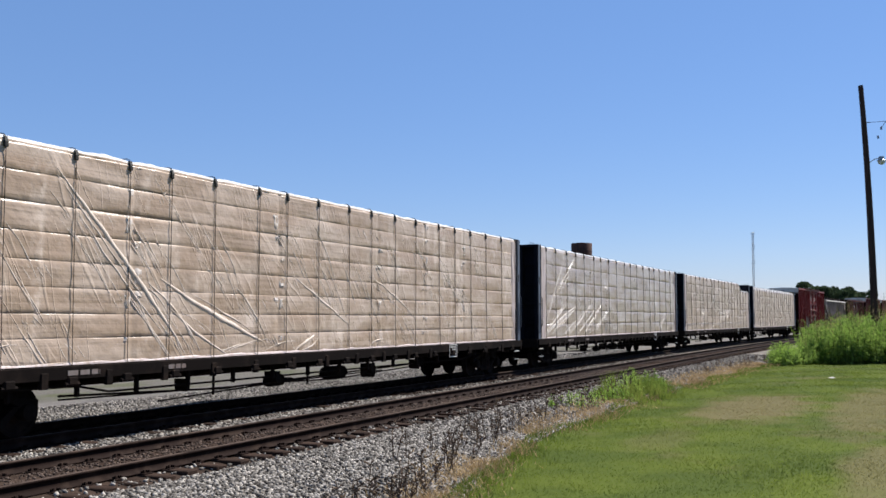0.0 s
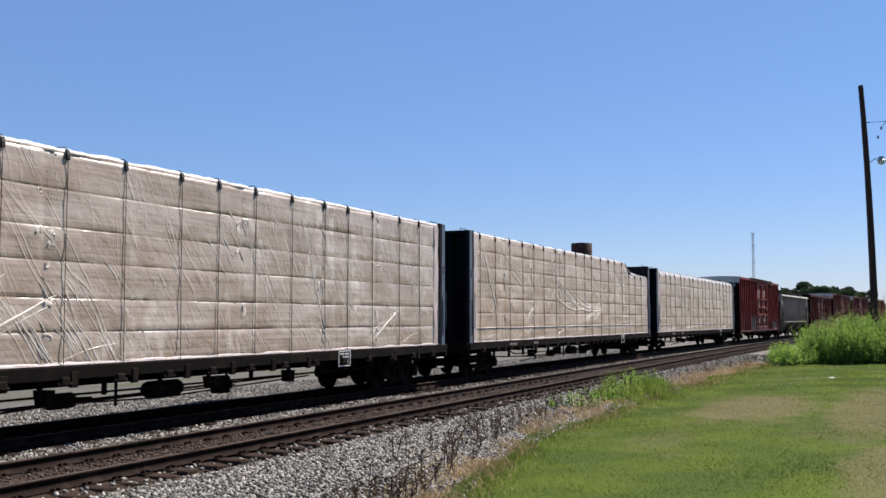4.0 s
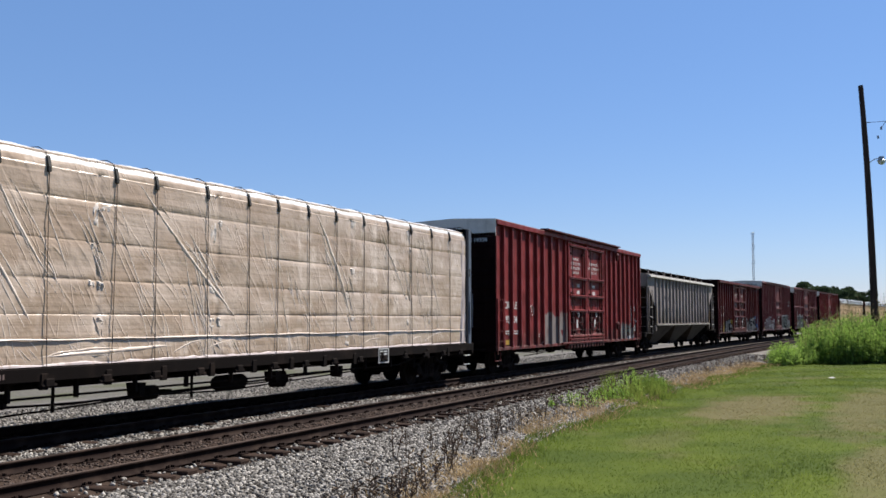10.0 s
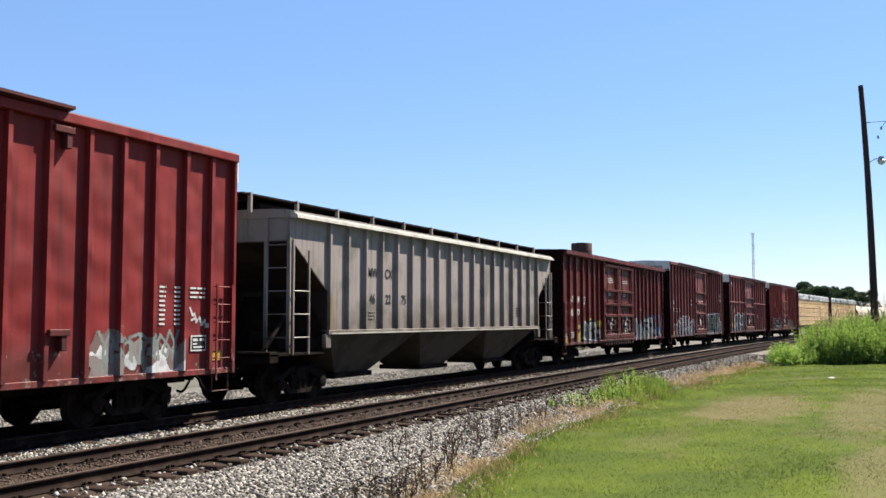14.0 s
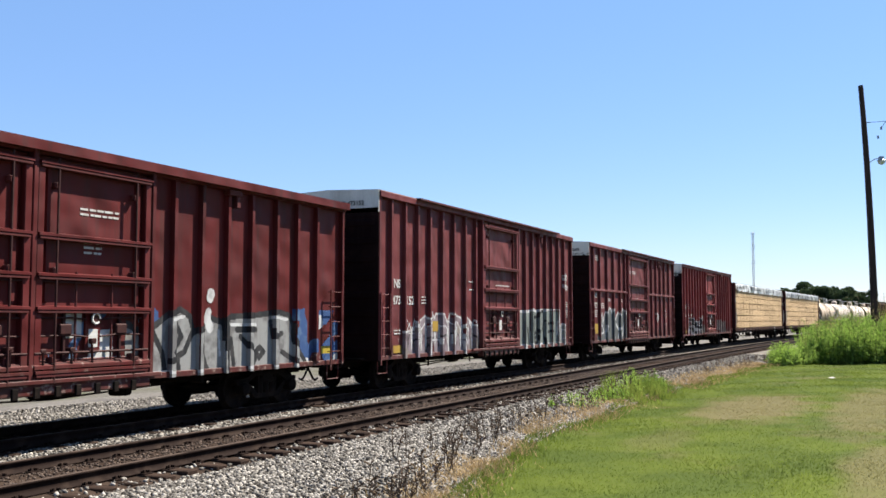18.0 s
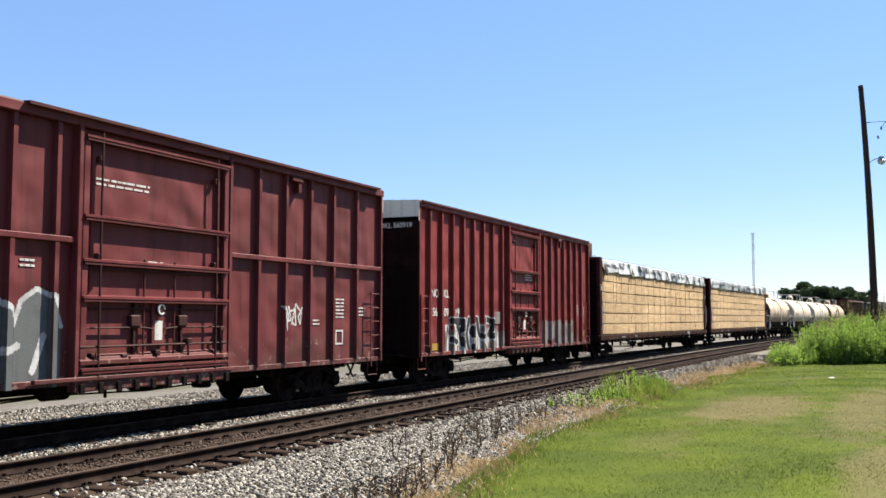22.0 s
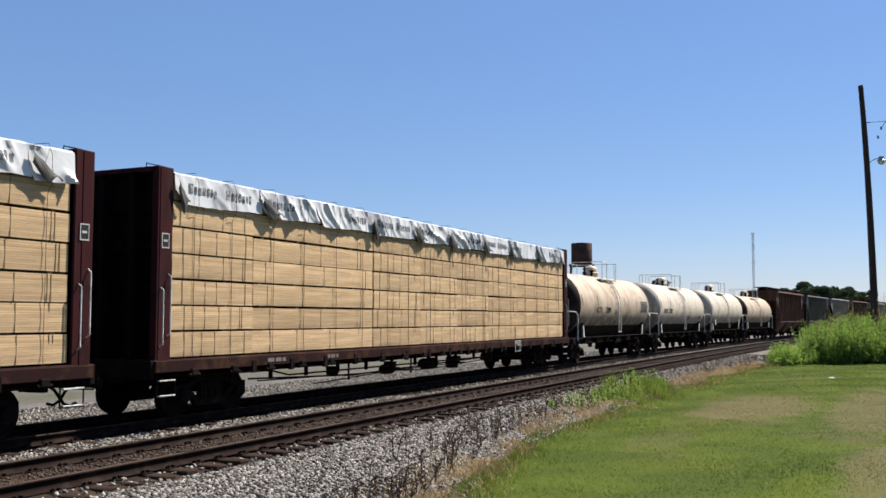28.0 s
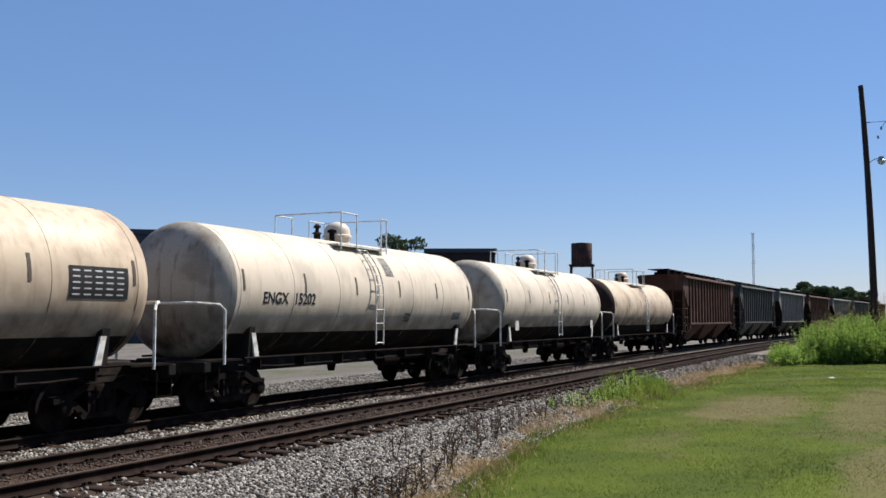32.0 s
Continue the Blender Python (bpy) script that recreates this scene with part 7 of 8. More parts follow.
    for y, z in ((9.3, 3.3), (9.3, 3.02), (11.55, 3.3), (11.55, 3.02)):
        part("notice", M().box(1.496, 1.502, y - half - 0.18, y - half + 0.18, z - 0.07, z + 0.07), m_letter_white, car)
    part("sign_plate", M().box(face, face + 0.008, 18.54 - half, 19.0 - half, 1.3, 1.6), m_letter_black, car, "black placard framed in white")
    for y0, y1, z0, z1 in ((18.54, 19.0, 1.3, 1.325), (18.54, 19.0, 1.575, 1.6), (18.54, 18.565, 1.325, 1.575), (18.975, 19.0, 1.325, 1.575), (18.60, 18.74, 1.49, 1.54), (18.80, 18.94, 1.49, 1.54), (18.60, 18.72, 1.42, 1.45), (18.62, 18.92, 1.36, 1.39)):
        part("sign_row", M().box(face + 0.008, face + 0.012, y0 - half, y1 - half, z0, z1), m_letter_white, car)
    spray(car, "sprayed_tag", 18.48 - half, 19.02 - half, 1.72, 2.16, lines(half, [[(18.52, 2.12), (18.6, 1.98), (18.66, 2.02), (18.7, 1.86), (18.82, 1.95), (18.86, 1.8), (18.97, 1.9), (18.98, 1.76)], [(18.56, 1.9), (18.7, 1.92)]], 0.022), [m_spray_white], depth, label="small white scrawl")
    part("yellow_panel", M().box(face, face + 0.006, 19.1 - half, 19.5 - half, 1.1, 1.3), m_yellow, car)
    end_marks(car, half, 5.31, "CRLE 19304")

    # grey covered hopper
    half = 9.75
    car, w = hopper_car("weathered grey covered hopper car with ribbed sides", half, m_grey, m_hop_low, ribs=18)
    couple(car, 0.15, 19.65)
    for text, y, z in (("MW", 4.60, 2.99), ("CX", 5.46, 2.99), ("46", 4.58, 2.32), ("22", 5.44, 2.32), ("75", 6.33, 2.32)):
        lettering(text, 0.34, car, w - 0.088, y - half, z, m_letter_black, stretch=0.85)
    bars(car, w - 0.088, 4.4 - half, 2.12, 3, 0.35, m_primer)
    for y in (2.42 - half, half - 2.4):
        part("yellow_strip", M().box(w, w + 0.004, y - 0.04, y + 0.04, 1.68, 2.46), m_yellow_dull, car, "dull yellow tape")
    bars(car, w - 0.088, 15.0 - half, 2.3, 4, 0.3, m_letter_black)

    # lower red box car with sprayed pictures
    half = 8.78
    ribs = [y - half for y in (0.92, 1.75, 2.68, 3.47, 4.26, 5.0, 11.5, 12.3, 13.1, 13.9, 14.8, 15.6, 16.4)]
    car, depth, face = boxcar("red_box_car", "low red box car with silver, blue and yellow sprayed pictures", half, 4.74, m_red_dark, ribs, [(5.69 - half, 8.15 - half), (8.2 - half, 10.8 - half)], ends_white=False, gutter=(-half, half), ledge=0.15, top_band=0.12, lip=0.2)
    couple(car, 20.2, 37.76)
    for text, y, z in (("AT", 1.33, 2.6), ("W", 2.2, 2.6), ("35", 1.33, 2.06), ("77", 2.2, 2.06)):
        lettering(text, 0.36, car, face, y - half, z, m_letter_white)
    part("stencil_frame", M().box(face, face + 0.004, 2.9 - half, 2.93 - half, 2.55, 2.85).box(face, face + 0.004, 3.15 - half, 3.18 - half, 2.55, 2.85).box(face, face + 0.004, 2.93 - half, 3.15 - half, 2.55, 2.58).box(face, face + 0.004, 2.93 - half, 3.15 - half, 2.82, 2.85), m_letter_white, car)
    bars(car, face, 2.97 - half, 2.74, 2, 0.13, m_letter_white)
    rim = [(2.5, 0.9), (2.59, 1.2), (2.67, 1.7), (2.88, 1.84), (3.16, 1.88), (3.39, 1.76), (3.66, 1.81), (4.1, 1.8), (4.26, 1.85), (4.6, 1.83), (4.87, 1.67), (4.92, 1.49), (5.14, 1.47), (5.43, 1.3), (5.6, 0.9)]
    dark = lines(half, [rim, [(2.93, 1.49), (3.18, 1.53)], [(2.9, 1.27), (3.07, 1.35), (3.26, 1.27), (3.12, 1.17), (2.9, 1.25)], [(4.09, 1.5), (4.21, 0.97)], [(4.15, 1.4), (4.28, 1.05)], [(3.99, 1.38), (4.31, 1.49), (4.5, 1.08)],
                        [(4.71, 1.2), (4.86, 1.25), (4.97, 1.15), (4.82, 1.1), (4.71, 1.2)], [(3.47, 1.75), (3.52, 1.39), (3.76, 1.08)], [(2.6, 1.0), (5.55, 0.98)]], 0.05)
    shine = lines(half, [[(2.75, 1.68), (2.91, 1.77), (3.2, 1.79), (3.33, 1.7)], [(3.6, 1.72), (4.04, 1.72)], [(4.3, 1.77), (4.6, 1.74), (4.78, 1.6)], [(5.0, 1.41), (5.29, 1.32)], [(2.7, 1.05), (5.4, 0.93)]], 0.024)
    gold = lambda y, z: 0 if ((2.2 < y + half < 2.62 and z < 1.66) or (4.9 < y + half < 6.1 and z < 1.95 - 0.45 * abs(y + half - 5.2)) or (3.5 < y + half < 4.15 and 1.78 < z < 1.93)) and noise.noise((y * 3, z * 3, 9)) > -0.22 else -1
    spray(car, "sprayed_picture", 1.9 - half, 6.3 - half, 0.84, 2.2, several((shine, (3,)), (dark, (1,)), (lambda y, z: 0 if 2.98 < y + half < 3.18 and 1.2 < z < 1.32 else -1, (4,)), (under_line(half, rim, 4), (0,)), (gold, (2,))), [m_silver, m_spray_dark, m_spray_yellow, m_spray_white, m_spray_blue], depth, label="fat silver letters with dark outlines on yellow")
    rim = [(10.26, 1.86), (10.58, 1.72), (11.06, 1.78), (11.45, 2.01), (11.76, 2.09), (12.03, 1.96), (12.15, 1.66), (12.37, 1.73), (12.53, 1.96), (13.0, 1.85), (13.18, 1.96), (14.12, 1.99), (14.94, 2.07), (15.37, 1.99), (15.52, 1.76), (15.5, 1.47), (15.99, 1.0), (16.1, 0.84)]
    dark = lines(half, [rim, [(10.58, 1.72), (10.96, 1.76), (11.27, 1.31), (11.38, 0.9)], [(11.61, 1.86), (11.8, 1.58), (11.56, 1.3)], [(12.1, 1.64), (11.89, 1.29), (11.48, 1.14)], [(12.43, 1.71), (12.38, 1.28), (12.58, 0.91)], [(13.06, 1.85), (13.17, 0.88)], [(13.49, 1.7), (14.13, 1.69)],
                        [(13.62, 1.55), (14.17, 1.15), (14.02, 0.88)], [(14.66, 1.85), (14.74, 1.53), (15.09, 1.6)], [(14.14, 1.23), (14.27, 1.32), (14.43, 1.22), (14.27, 1.1), (14.14, 1.23)], [(15.1, 1.2), (15.68, 0.95)], [(11.7, 1.2), (11.75, 0.9)], [(13.3, 1.5), (13.4, 1.0)]], 0.062)
    shine = lines(half, [[(13.3, 1.8), (14.15, 1.79)], [(11.5, 1.9), (11.87, 1.96)], [(14.73, 1.95), (15.3, 1.9)], [(12.9, 1.7), (12.95, 1.2)], [(10.6, 0.95), (12.9, 0.9)], [(13.3, 0.92), (15.6, 0.9)]], 0.03)
    drop = drawn_letters(half, [[(12.66, 2.40), (12.62, 2.32)], [(12.58, 2.05), (12.55, 1.9), (12.64, 1.75)]], 0.1, 0.0, 2)
    sky_blue = lambda y, z: 0 if ((10.6 < y + half < 11.25 and z < 2.22 - 0.9 * abs(y + half - 10.95)) or (y + half > 15.5 and z < 2.12 + 0.12 * noise.noise((y * 2, 3, 1)) and z > 0.9)) and noise.noise((y * 2.6, z * 2.2, 8)) > -0.08 else -1
    pale = lambda y, z: 0 if y + half > 15.8 and noise.noise((y * 2.5, z * 2.5, 4)) > 0.36 and z < 2.0 else -1
    spray(car, "sprayed_picture", 10.3 - half, 17.45 - half, 0.84, 2.6, several((drop, (1, 1)), (shine, (1,)), (dark, (3,)), (under_line(half, rim, 9), (0,)), (lambda y, z: 0 if 16.7 < y + half < 17.1 and 1.1 < z < 1.28 else -1, (4,)), (pale, (1,)), (sky_blue, (2,))), [m_silver, m_spray_white, m_spray_blue, m_spray_dark, m_spray_yellow], depth, label="silver and white letters on blue")
    block = lambda y, z: 0 if z < 1.24 and y + half > 8.6 else 1 if (8.95 < y + half < 9.3 and 1.6 < z < 2.1) or (9.44 < y + half < 10.0 and 1.24 < z < 1.74) else 2 if 8.6 < y + half < 10.2 and 1.2 < z < 2.0 and noise.noise((y * 2.2, z * 1.6, 15)) > 0.15 else -1
    spray(car, "sprayed_picture", 8.5 - half, 10.3 - half, 0.9, 2.3, several((lambda y, z: 0 if (z > 1.22 and z < 1.27) or z < 0.96 else -1, (1,)), (block, (0, 1, 0))), [m_spray_blue, m_spray_white], depth, label="blue and white scrawl across a door")
    for y, z, n, wd in ((6.6, 3.8, 3, 0.9), (9.2, 3.75, 2, 0.9), (6.7, 3.2, 3, 0.4), (9.3, 3.2, 3, 0.4), (0.25, 1.3, 2, 0.45), (1.15, 1.35, 3, 0.45)):
        bars(car, 1.499 if 5.6 < y < 10.8 else face, y - half, z, n, wd, m_letter_white)
    part("yellow_panel", M().box(face, face + 0.004, 0.2 - half, 0.8 - half, 0.95, 1.15), m_yellow, car)
    bars(car, -half - 0.05, -0.7, 4.25, 1, 1.1, m_letter_white, end=True, height=0.1)

    # two plum-brown box cars of one railway
    half = 8.24
    ribs = [y - half for y in (0.74, 1.55, 2.32, 3.11, 3.95, 4.77, 5.62, 6.45, 11.0, 11.75, 12.5, 13.25, 14.0, 14.75, 15.5)]
    car, depth, face = boxcar("brown_box_car", "plum-brown box car with lilac and green sprayed bands", half, 5.31, m_red_brown, ribs, [(6.91 - half, 10.1 - half)], gutter=(2.1 - half, 14.4 - half), ledge=0.16)
    couple(car, 39.52, 56.0)
    for text, y, z in (("NS", 1.18, 2.76), ("473", 1.15, 2.31), ("152", 1.93, 2.31)):
        lettering(text, 0.32, car, face, y - half, z, m_letter_white)
    rim = [(1.5, 1.55), (2.1, 1.6), (2.5, 1.84), (2.9, 2.0), (3.1, 1.9), (3.3, 2.15), (3.5, 1.93), (3.6, 2.06), (4.2, 2.07), (4.4, 1.8), (4.6, 2.08), (5.4, 1.95), (5.5, 1.65), (5.9, 1.95), (6.3, 1.75), (6.7, 1.6)]
    piece = several((lines(half, [rim, [(3.1, 0.9), (3.2, 1.8)], [(4.5, 0.9), (4.45, 1.7)], [(5.6, 0.8), (5.5, 1.6)], [(3.4, 1.3), (4.2, 1.3), (4.2, 1.7)]], 0.028), (2,)), (scribble(1.6 - half, 6.7 - half, 1.0, 1.95, 43, 17, 0.02), (2,)), (scribble(1.6 - half, 6.7 - half, 0.9, 1.6, 48, 13, 0.022), (3,)), (lambda y, z: 0 if noise.noise((y * 0.9, z * 1.6, 7)) > 0.34 and z < 1.7 else -1, (1,)), (under_line(half, rim, 44, -0.32), (0,)))
    spray(car, "sprayed_picture", 1.45 - half, 6.9 - half, 0.84, 2.4, piece, [m_spray_lilac, m_primer, m_spray_white, m_spray_dark], depth, label="lilac and silver sprayed letters with white edges")
    piece = several((lines(half, [[(11.8, 2.13), (11.78, 1.68), (11.84, 1.17)], [(11.81, 1.96), (12.34, 1.99)], [(12.41, 2.08), (12.36, 1.55), (12.55, 1.37)], [(12.49, 2.13), (13.03, 2.2), (13.16, 1.84), (13.01, 1.54), (13.23, 0.99)], [(12.76, 1.84), (12.82, 1.48)], [(13.52, 2.21), (13.49, 1.77), (13.47, 1.22)], [(13.54, 1.71), (14.15, 1.77)], [(14.14, 2.15), (14.19, 1.77)], [(13.55, 1.4), (14.07, 1.45)], [(11.91, 1.0), (12.01, 1.33), (12.29, 1.44), (12.44, 1.26), (12.38, 1.03), (12.12, 1.04), (12.12, 1.22), (12.26, 1.24)], [(11.38, 1.57), (11.51, 0.91)], [(11.63, 2.12), (11.62, 1.51)]], 0.055), (2,)), (lines(half, [[(10.2, 2.2)] + [(11.36, 2.16), (11.76, 2.24), (12.41, 2.19), (12.79, 2.33), (13.11, 2.23), (13.6, 2.27), (14.83, 2.31), (14.75, 1.83), (14.63, 1.18)]], 0.05), (1,)), (lambda y, z: 1 if z < 1.02 and noise.noise((y * 2, z * 4, 3)) > -0.1 else -1, (0, 1)), (lambda y, z: 0 if z < 2.2 and y < 14.75 - half else -1, (0,)))
    spray(car, "sprayed_picture", 10.2 - half, 15.2 - half, 0.84, 2.3, piece, [m_spray_teal, m_spray_white, m_spray_dark], depth, label="dull green sprayed panel with a white edge")
    for y, z, n, wd in ((1.0, 1.62, 2, 0.4), (1.85, 1.62, 2, 0.4), (2.65, 2.55, 3, 0.3), (6.0, 3.1, 1, 0.35), (6.05, 2.85, 1, 0.35), (8.2, 3.05, 1, 1.3), (15.8, 2.6, 8, 0.3), (15.75, 3.5, 3, 0.25)):
        bars(car, 1.499 if 6.9 < y < 10.1 else face, y - half, z, n, wd, m_letter_white)
    spray(car, "sprayed_tag", 15.3 - half, 16.2 - half, 2.9, 3.8, several((scribble(15.4 - half, 16.05 - half, 3.45, 3.75, 91, 4, 0.02), (0,)), (scribble(15.45 - half, 16.1 - half, 3.05, 3.3, 92, 4, 0.02), (0,))), [m_spray_white], depth, label="thin white tag")
    spray(car, "sprayed_tag", 14.9 - half, 15.9 - half, 0.86, 1.8, lambda y, z: (1 if 0.36 < math.hypot(y + half - 15.35, z - 1.3) < 0.44 or abs(math.hypot(y + half - 15.4, z - 1.3) - 0.18) < 0.03 else 0 if math.hypot(y + half - 15.35, z - 1.3) <= 0.36 else -1), [m_silver, m_spray_white], depth, label="round grey sprayed shape")
    part("yellow_panel", M().box(face + 0.006, face + 0.01, 0.95 - half, 1.4 - half, 1.0, 1.2), m_yellow, car)
    part("yellow_panel", M().box(face + 0.006, face + 0.01, 3.3 - half, 3.75 - half, 1.55, 1.85), m_yellow, car)
    end_marks(car, half, 5.31, "NS 473152", True)

    half = 8.38
    ribs = [y - half for y in (0.68, 1.68, 2.82, 3.92, 5.08, 5.95, 11.4, 12.4, 13.4, 14.4, 15.5)]
    car, depth, face = boxcar("brown_box_car", "plum-brown box car with a level side rail and grey sprayed letters", half, 5.31, m_red_brown, ribs, [(6.4 - half, 10.3 - half)], gutter=(5.2 - half, 16.4 - half), ledge=0.14, bar_z=3.2)
    couple(car, 58.55, 75.3)
    for text, y, z in (("NS", 1.2, 2.86), ("473", 1.17, 2.4), ("693", 2.25, 2.4)):
        lettering(text, 0.34, car, face, y - half, z, m_letter_white)
    rim = [(1.75, 1.7), (1.95, 2.0), (2.2, 2.16), (2.28, 1.68), (2.45, 2.05), (2.7, 2.22), (2.93, 2.15), (3.0, 1.72), (3.15, 2.25), (3.4, 2.43), (3.65, 2.32), (3.8, 2.15), (3.85, 2.33), (4.1, 2.35), (4.2, 1.99), (4.4, 1.87), (4.6, 2.1), (4.9, 2.23), (5.15, 2.05), (5.2, 1.8), (5.35, 2.2), (5.65, 2.39), (5.95, 2.28), (6.15, 1.8)]
    drips = lines(half, [[(2.78, 1.57), (2.62, 0.95)], [(3.2, 1.55), (3.0, 1.05)], [(4.08, 1.5), (4.0, 1.0)], [(4.9, 1.2), (4.8, 0.72)], [(5.8, 1.65), (5.6, 1.1)], [(4.5, 1.65), (4.9, 1.4), (5.3, 1.5)]], 0.06)
    loop = lines(half, [rim, [(1.8, 1.2), (1.85, 1.66), (2.2, 1.6), (2.45, 1.3), (1.85, 1.2)]], 0.042)
    piece = several((loop, (1,)), (drips, (1,)), (lambda y, z: 0 if 3.15 < y + half < 3.4 and 1.35 < z < 1.52 else -1, (2,)), (under_line(half, rim, 61), (0,)), (ragged_patch(0, 0, 1.5, 64, 0.3, 0.6), (0,)))
    spray(car, "sprayed_picture", 0.1 - half, 6.2 - half, 0.84, 2.7, piece, [m_slate_spray, m_spray_white, m_spray_dark], depth, label="fat grey sprayed letters edged in white")
    spray(car, "sprayed_picture", 12.2 - half, 13.3 - half, 1.5, 2.5, scribble(12.35 - half, 13.15 - half, 1.65, 2.3, 66, 4, 0.022), [m_spray_white], depth)
    for y, z, n, wd in ((1.2, 4.75, 3, 0.6), (1.0, 2.3, 4, 0.4), (3.2, 2.85, 2, 0.3), (5.3, 2.85, 2, 0.3), (6.8, 4.3, 2, 1.3), (8.1, 2.95, 1, 0.4), (13.6, 1.9, 2, 0.3), (14.6, 2.4, 6, 0.4), (15.7, 2.2, 3, 0.3)):
        bars(car, 1.499 if 6.4 < y < 10.3 else face, y - half, z, n, wd, m_letter_white)
    part("yellow_panel", M().box(face, face + 0.004, 0.95 - half, 1.5 - half, 1.25, 1.7), m_yellow, car)
    part("scrap_frame", M().box(face, face + 0.004, 14.6 - half, 14.64 - half, 1.3, 1.65).box(face, face + 0.004, 14.9 - half, 14.94 - half, 1.3, 1.65).box(face, face + 0.004, 14.64 - half, 14.9 - half, 1.61, 1.65).box(face, face + 0.004, 14.64 - half, 14.9 - half, 1.3, 1.34), m_letter_white, car)
    end_marks(car, half, 5.31, "NS 473693", True)

    half = 8.28
    ribs = [y - half for y in (0.76, 1.56, 2.36, 3.16, 3.96, 4.76, 5.56, 6.4, 10.7, 11.5, 12.3, 13.1, 13.9, 14.7, 15.5)]
    car, depth, face = boxcar("red_box_car", "red box car with a black and white sprayed tag", half, 5.3, m_red_worn, ribs, [(6.96 - half, 10.0 - half)], gutter=(0.1 - half, 16.4 - half), ledge=0.08)
    couple(car, 77.46, 94.05)
    for text, y, z in (("NO", 1.2, 2.55), ("KL", 1.98, 2.55), ("56", 1.2, 2.0), ("09", 1.98, 2.0), ("19", 2.78, 2.0)):
        lettering(text, 0.33, car, face, y - half, z, m_letter_white)
    jag = drawn_letters(half, [[(2.3, 1.85), (3.35, 1.82), (3.0, 1.5), (2.8, 1.68), (3.3, 0.9)], [(3.7, 1.9), (3.5, 1.5), (3.65, 0.95)], [(4.1, 1.72), (3.75, 1.5), (4.1, 1.35), (3.95, 1.0)], [(4.3, 1.9), (4.5, 1.4), (4.85, 1.35), (5.0, 1.88)],
                               [(5.1, 1.9), (5.7, 1.78), (5.25, 1.4), (5.8, 1.32)], [(4.8, 1.3), (5.1, 0.9)], [(2.3, 1.3), (2.75, 1.22)]], 0.135, 0.042, 7)
    piece = several((jag, (0, 1)), (lambda y, z: 0 if noise.noise((y * 5, z * 1.2, 3)) > 0.05 and z < 1.75 and y < 6.2 - half else -1, (1,)), (ragged_patch(0, 0, 1.6, 73, 0.4, 0.1), (2,)))
    spray(car, "sprayed_picture", 1.9 - half, 6.6 - half, 0.84, 2.1, piece, [m_spray_dark, m_spray_white, m_primer], depth, label="black and white jagged sprayed tag")
    spray(car, "grey_patch", 10.2 - half, 14.5 - half, 0.84, 2.2, ragged_patch(0, 0, 1.85, 75, 0.15, 0.1), [m_primer], depth, label="grey repainted patch")
    part("metal_plate", M().box(face, face + 0.02, 5.75 - half, 6.3 - half, 1.75, 2.15, 0.006), m_primer, car)
    for y, z, n, wd in ((8.7, 3.6, 4, 0.7), (14.8, 2.5, 6, 0.4), (15.6, 2.4, 8, 0.4)):
        bars(car, 1.499 if 6.9 < y < 10.1 else face, y - half, z, n, wd, m_letter_white)
    part("yellow_panel", M().box(face, face + 0.004, 1.0 - half, 1.45 - half, 1.0, 1.2), m_yellow, car)
    part("yellow_panel", M().box(face, face + 0.004, 15.6 - half, 16.0 - half, 1.2, 1.4), m_yellow, car)
    end_marks(car, half, 5.3, "NOKL 560919")

    # two centre-beams with bare lumber
    for f, r, seed in ((96.65, 120.4, 5), (122.8, 146.35, 6)):
        half = (r - f) / 2
        couple(centerbeam_car("maroon centre-beam flat car with white grab bars", half, m_maroon, m_maroon, m_sill_dark), f, r)
        couple(lumber_load("yellow sawn lumber packages under torn silver sheets on a flat car", half, (1.17, 1.67, 2.16, 2.65, 3.14, 3.64, 4.13, 4.66), seed), f, r)

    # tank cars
    couple(tank_car("stained cream tank car with a black data panel", 6.6, m_tank_cream, head=m_soot_shade, marks=[("ACFX", -3.2, 2.2, 0.36, m_letter_black), ("72009", -1.75, 2.2, 0.36, m_letter_black)], panel=True), 148.0, 161.2)
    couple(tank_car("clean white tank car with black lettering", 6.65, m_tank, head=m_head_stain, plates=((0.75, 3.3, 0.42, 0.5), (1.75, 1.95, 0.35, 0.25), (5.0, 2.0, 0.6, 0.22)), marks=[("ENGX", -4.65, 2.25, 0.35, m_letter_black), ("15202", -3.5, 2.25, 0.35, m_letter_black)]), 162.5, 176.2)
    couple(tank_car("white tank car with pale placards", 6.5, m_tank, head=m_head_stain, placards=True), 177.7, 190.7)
    couple(tank_car("short cream tank car, soot and shade painted on its ends", 6.7, m_tank_cream, head=m_soot_shade, radius=1.42, zc=2.48), 192.1, 205.5)

    # covered hoppers to the end of sight
    rows = [(m_rust, m_rust, "rust-streaked brown covered hopper car"), (m_grey_dark, m_grey_dark, "dark grey covered hopper car"), (m_grey_light, m_hop_low, "light grey covered hopper car"),
            (m_rust, m_rust, "rust-brown covered hopper car"), (m_grey_light, m_hop_low, "pale grey covered hopper car"), (m_grey_dark, m_grey_dark, "dull grey covered hopper car"), (m_rust, m_rust, "rust-brown covered hopper car")]
    f = 207.3
    for k, (a, b, label) in enumerate(rows):
        car, w = hopper_car(label, 9.35, a, b, detail=k < 2, top=4.7)
        couple(car, f, f + 18.7)
        f += 20.0


def door_words(car, half, x, y, z, lines):
    for i, text in enumerate(lines):
        lettering(text, 0.15, car, x + 0.004, y - half, z - i * 0.19, m_letter_white)


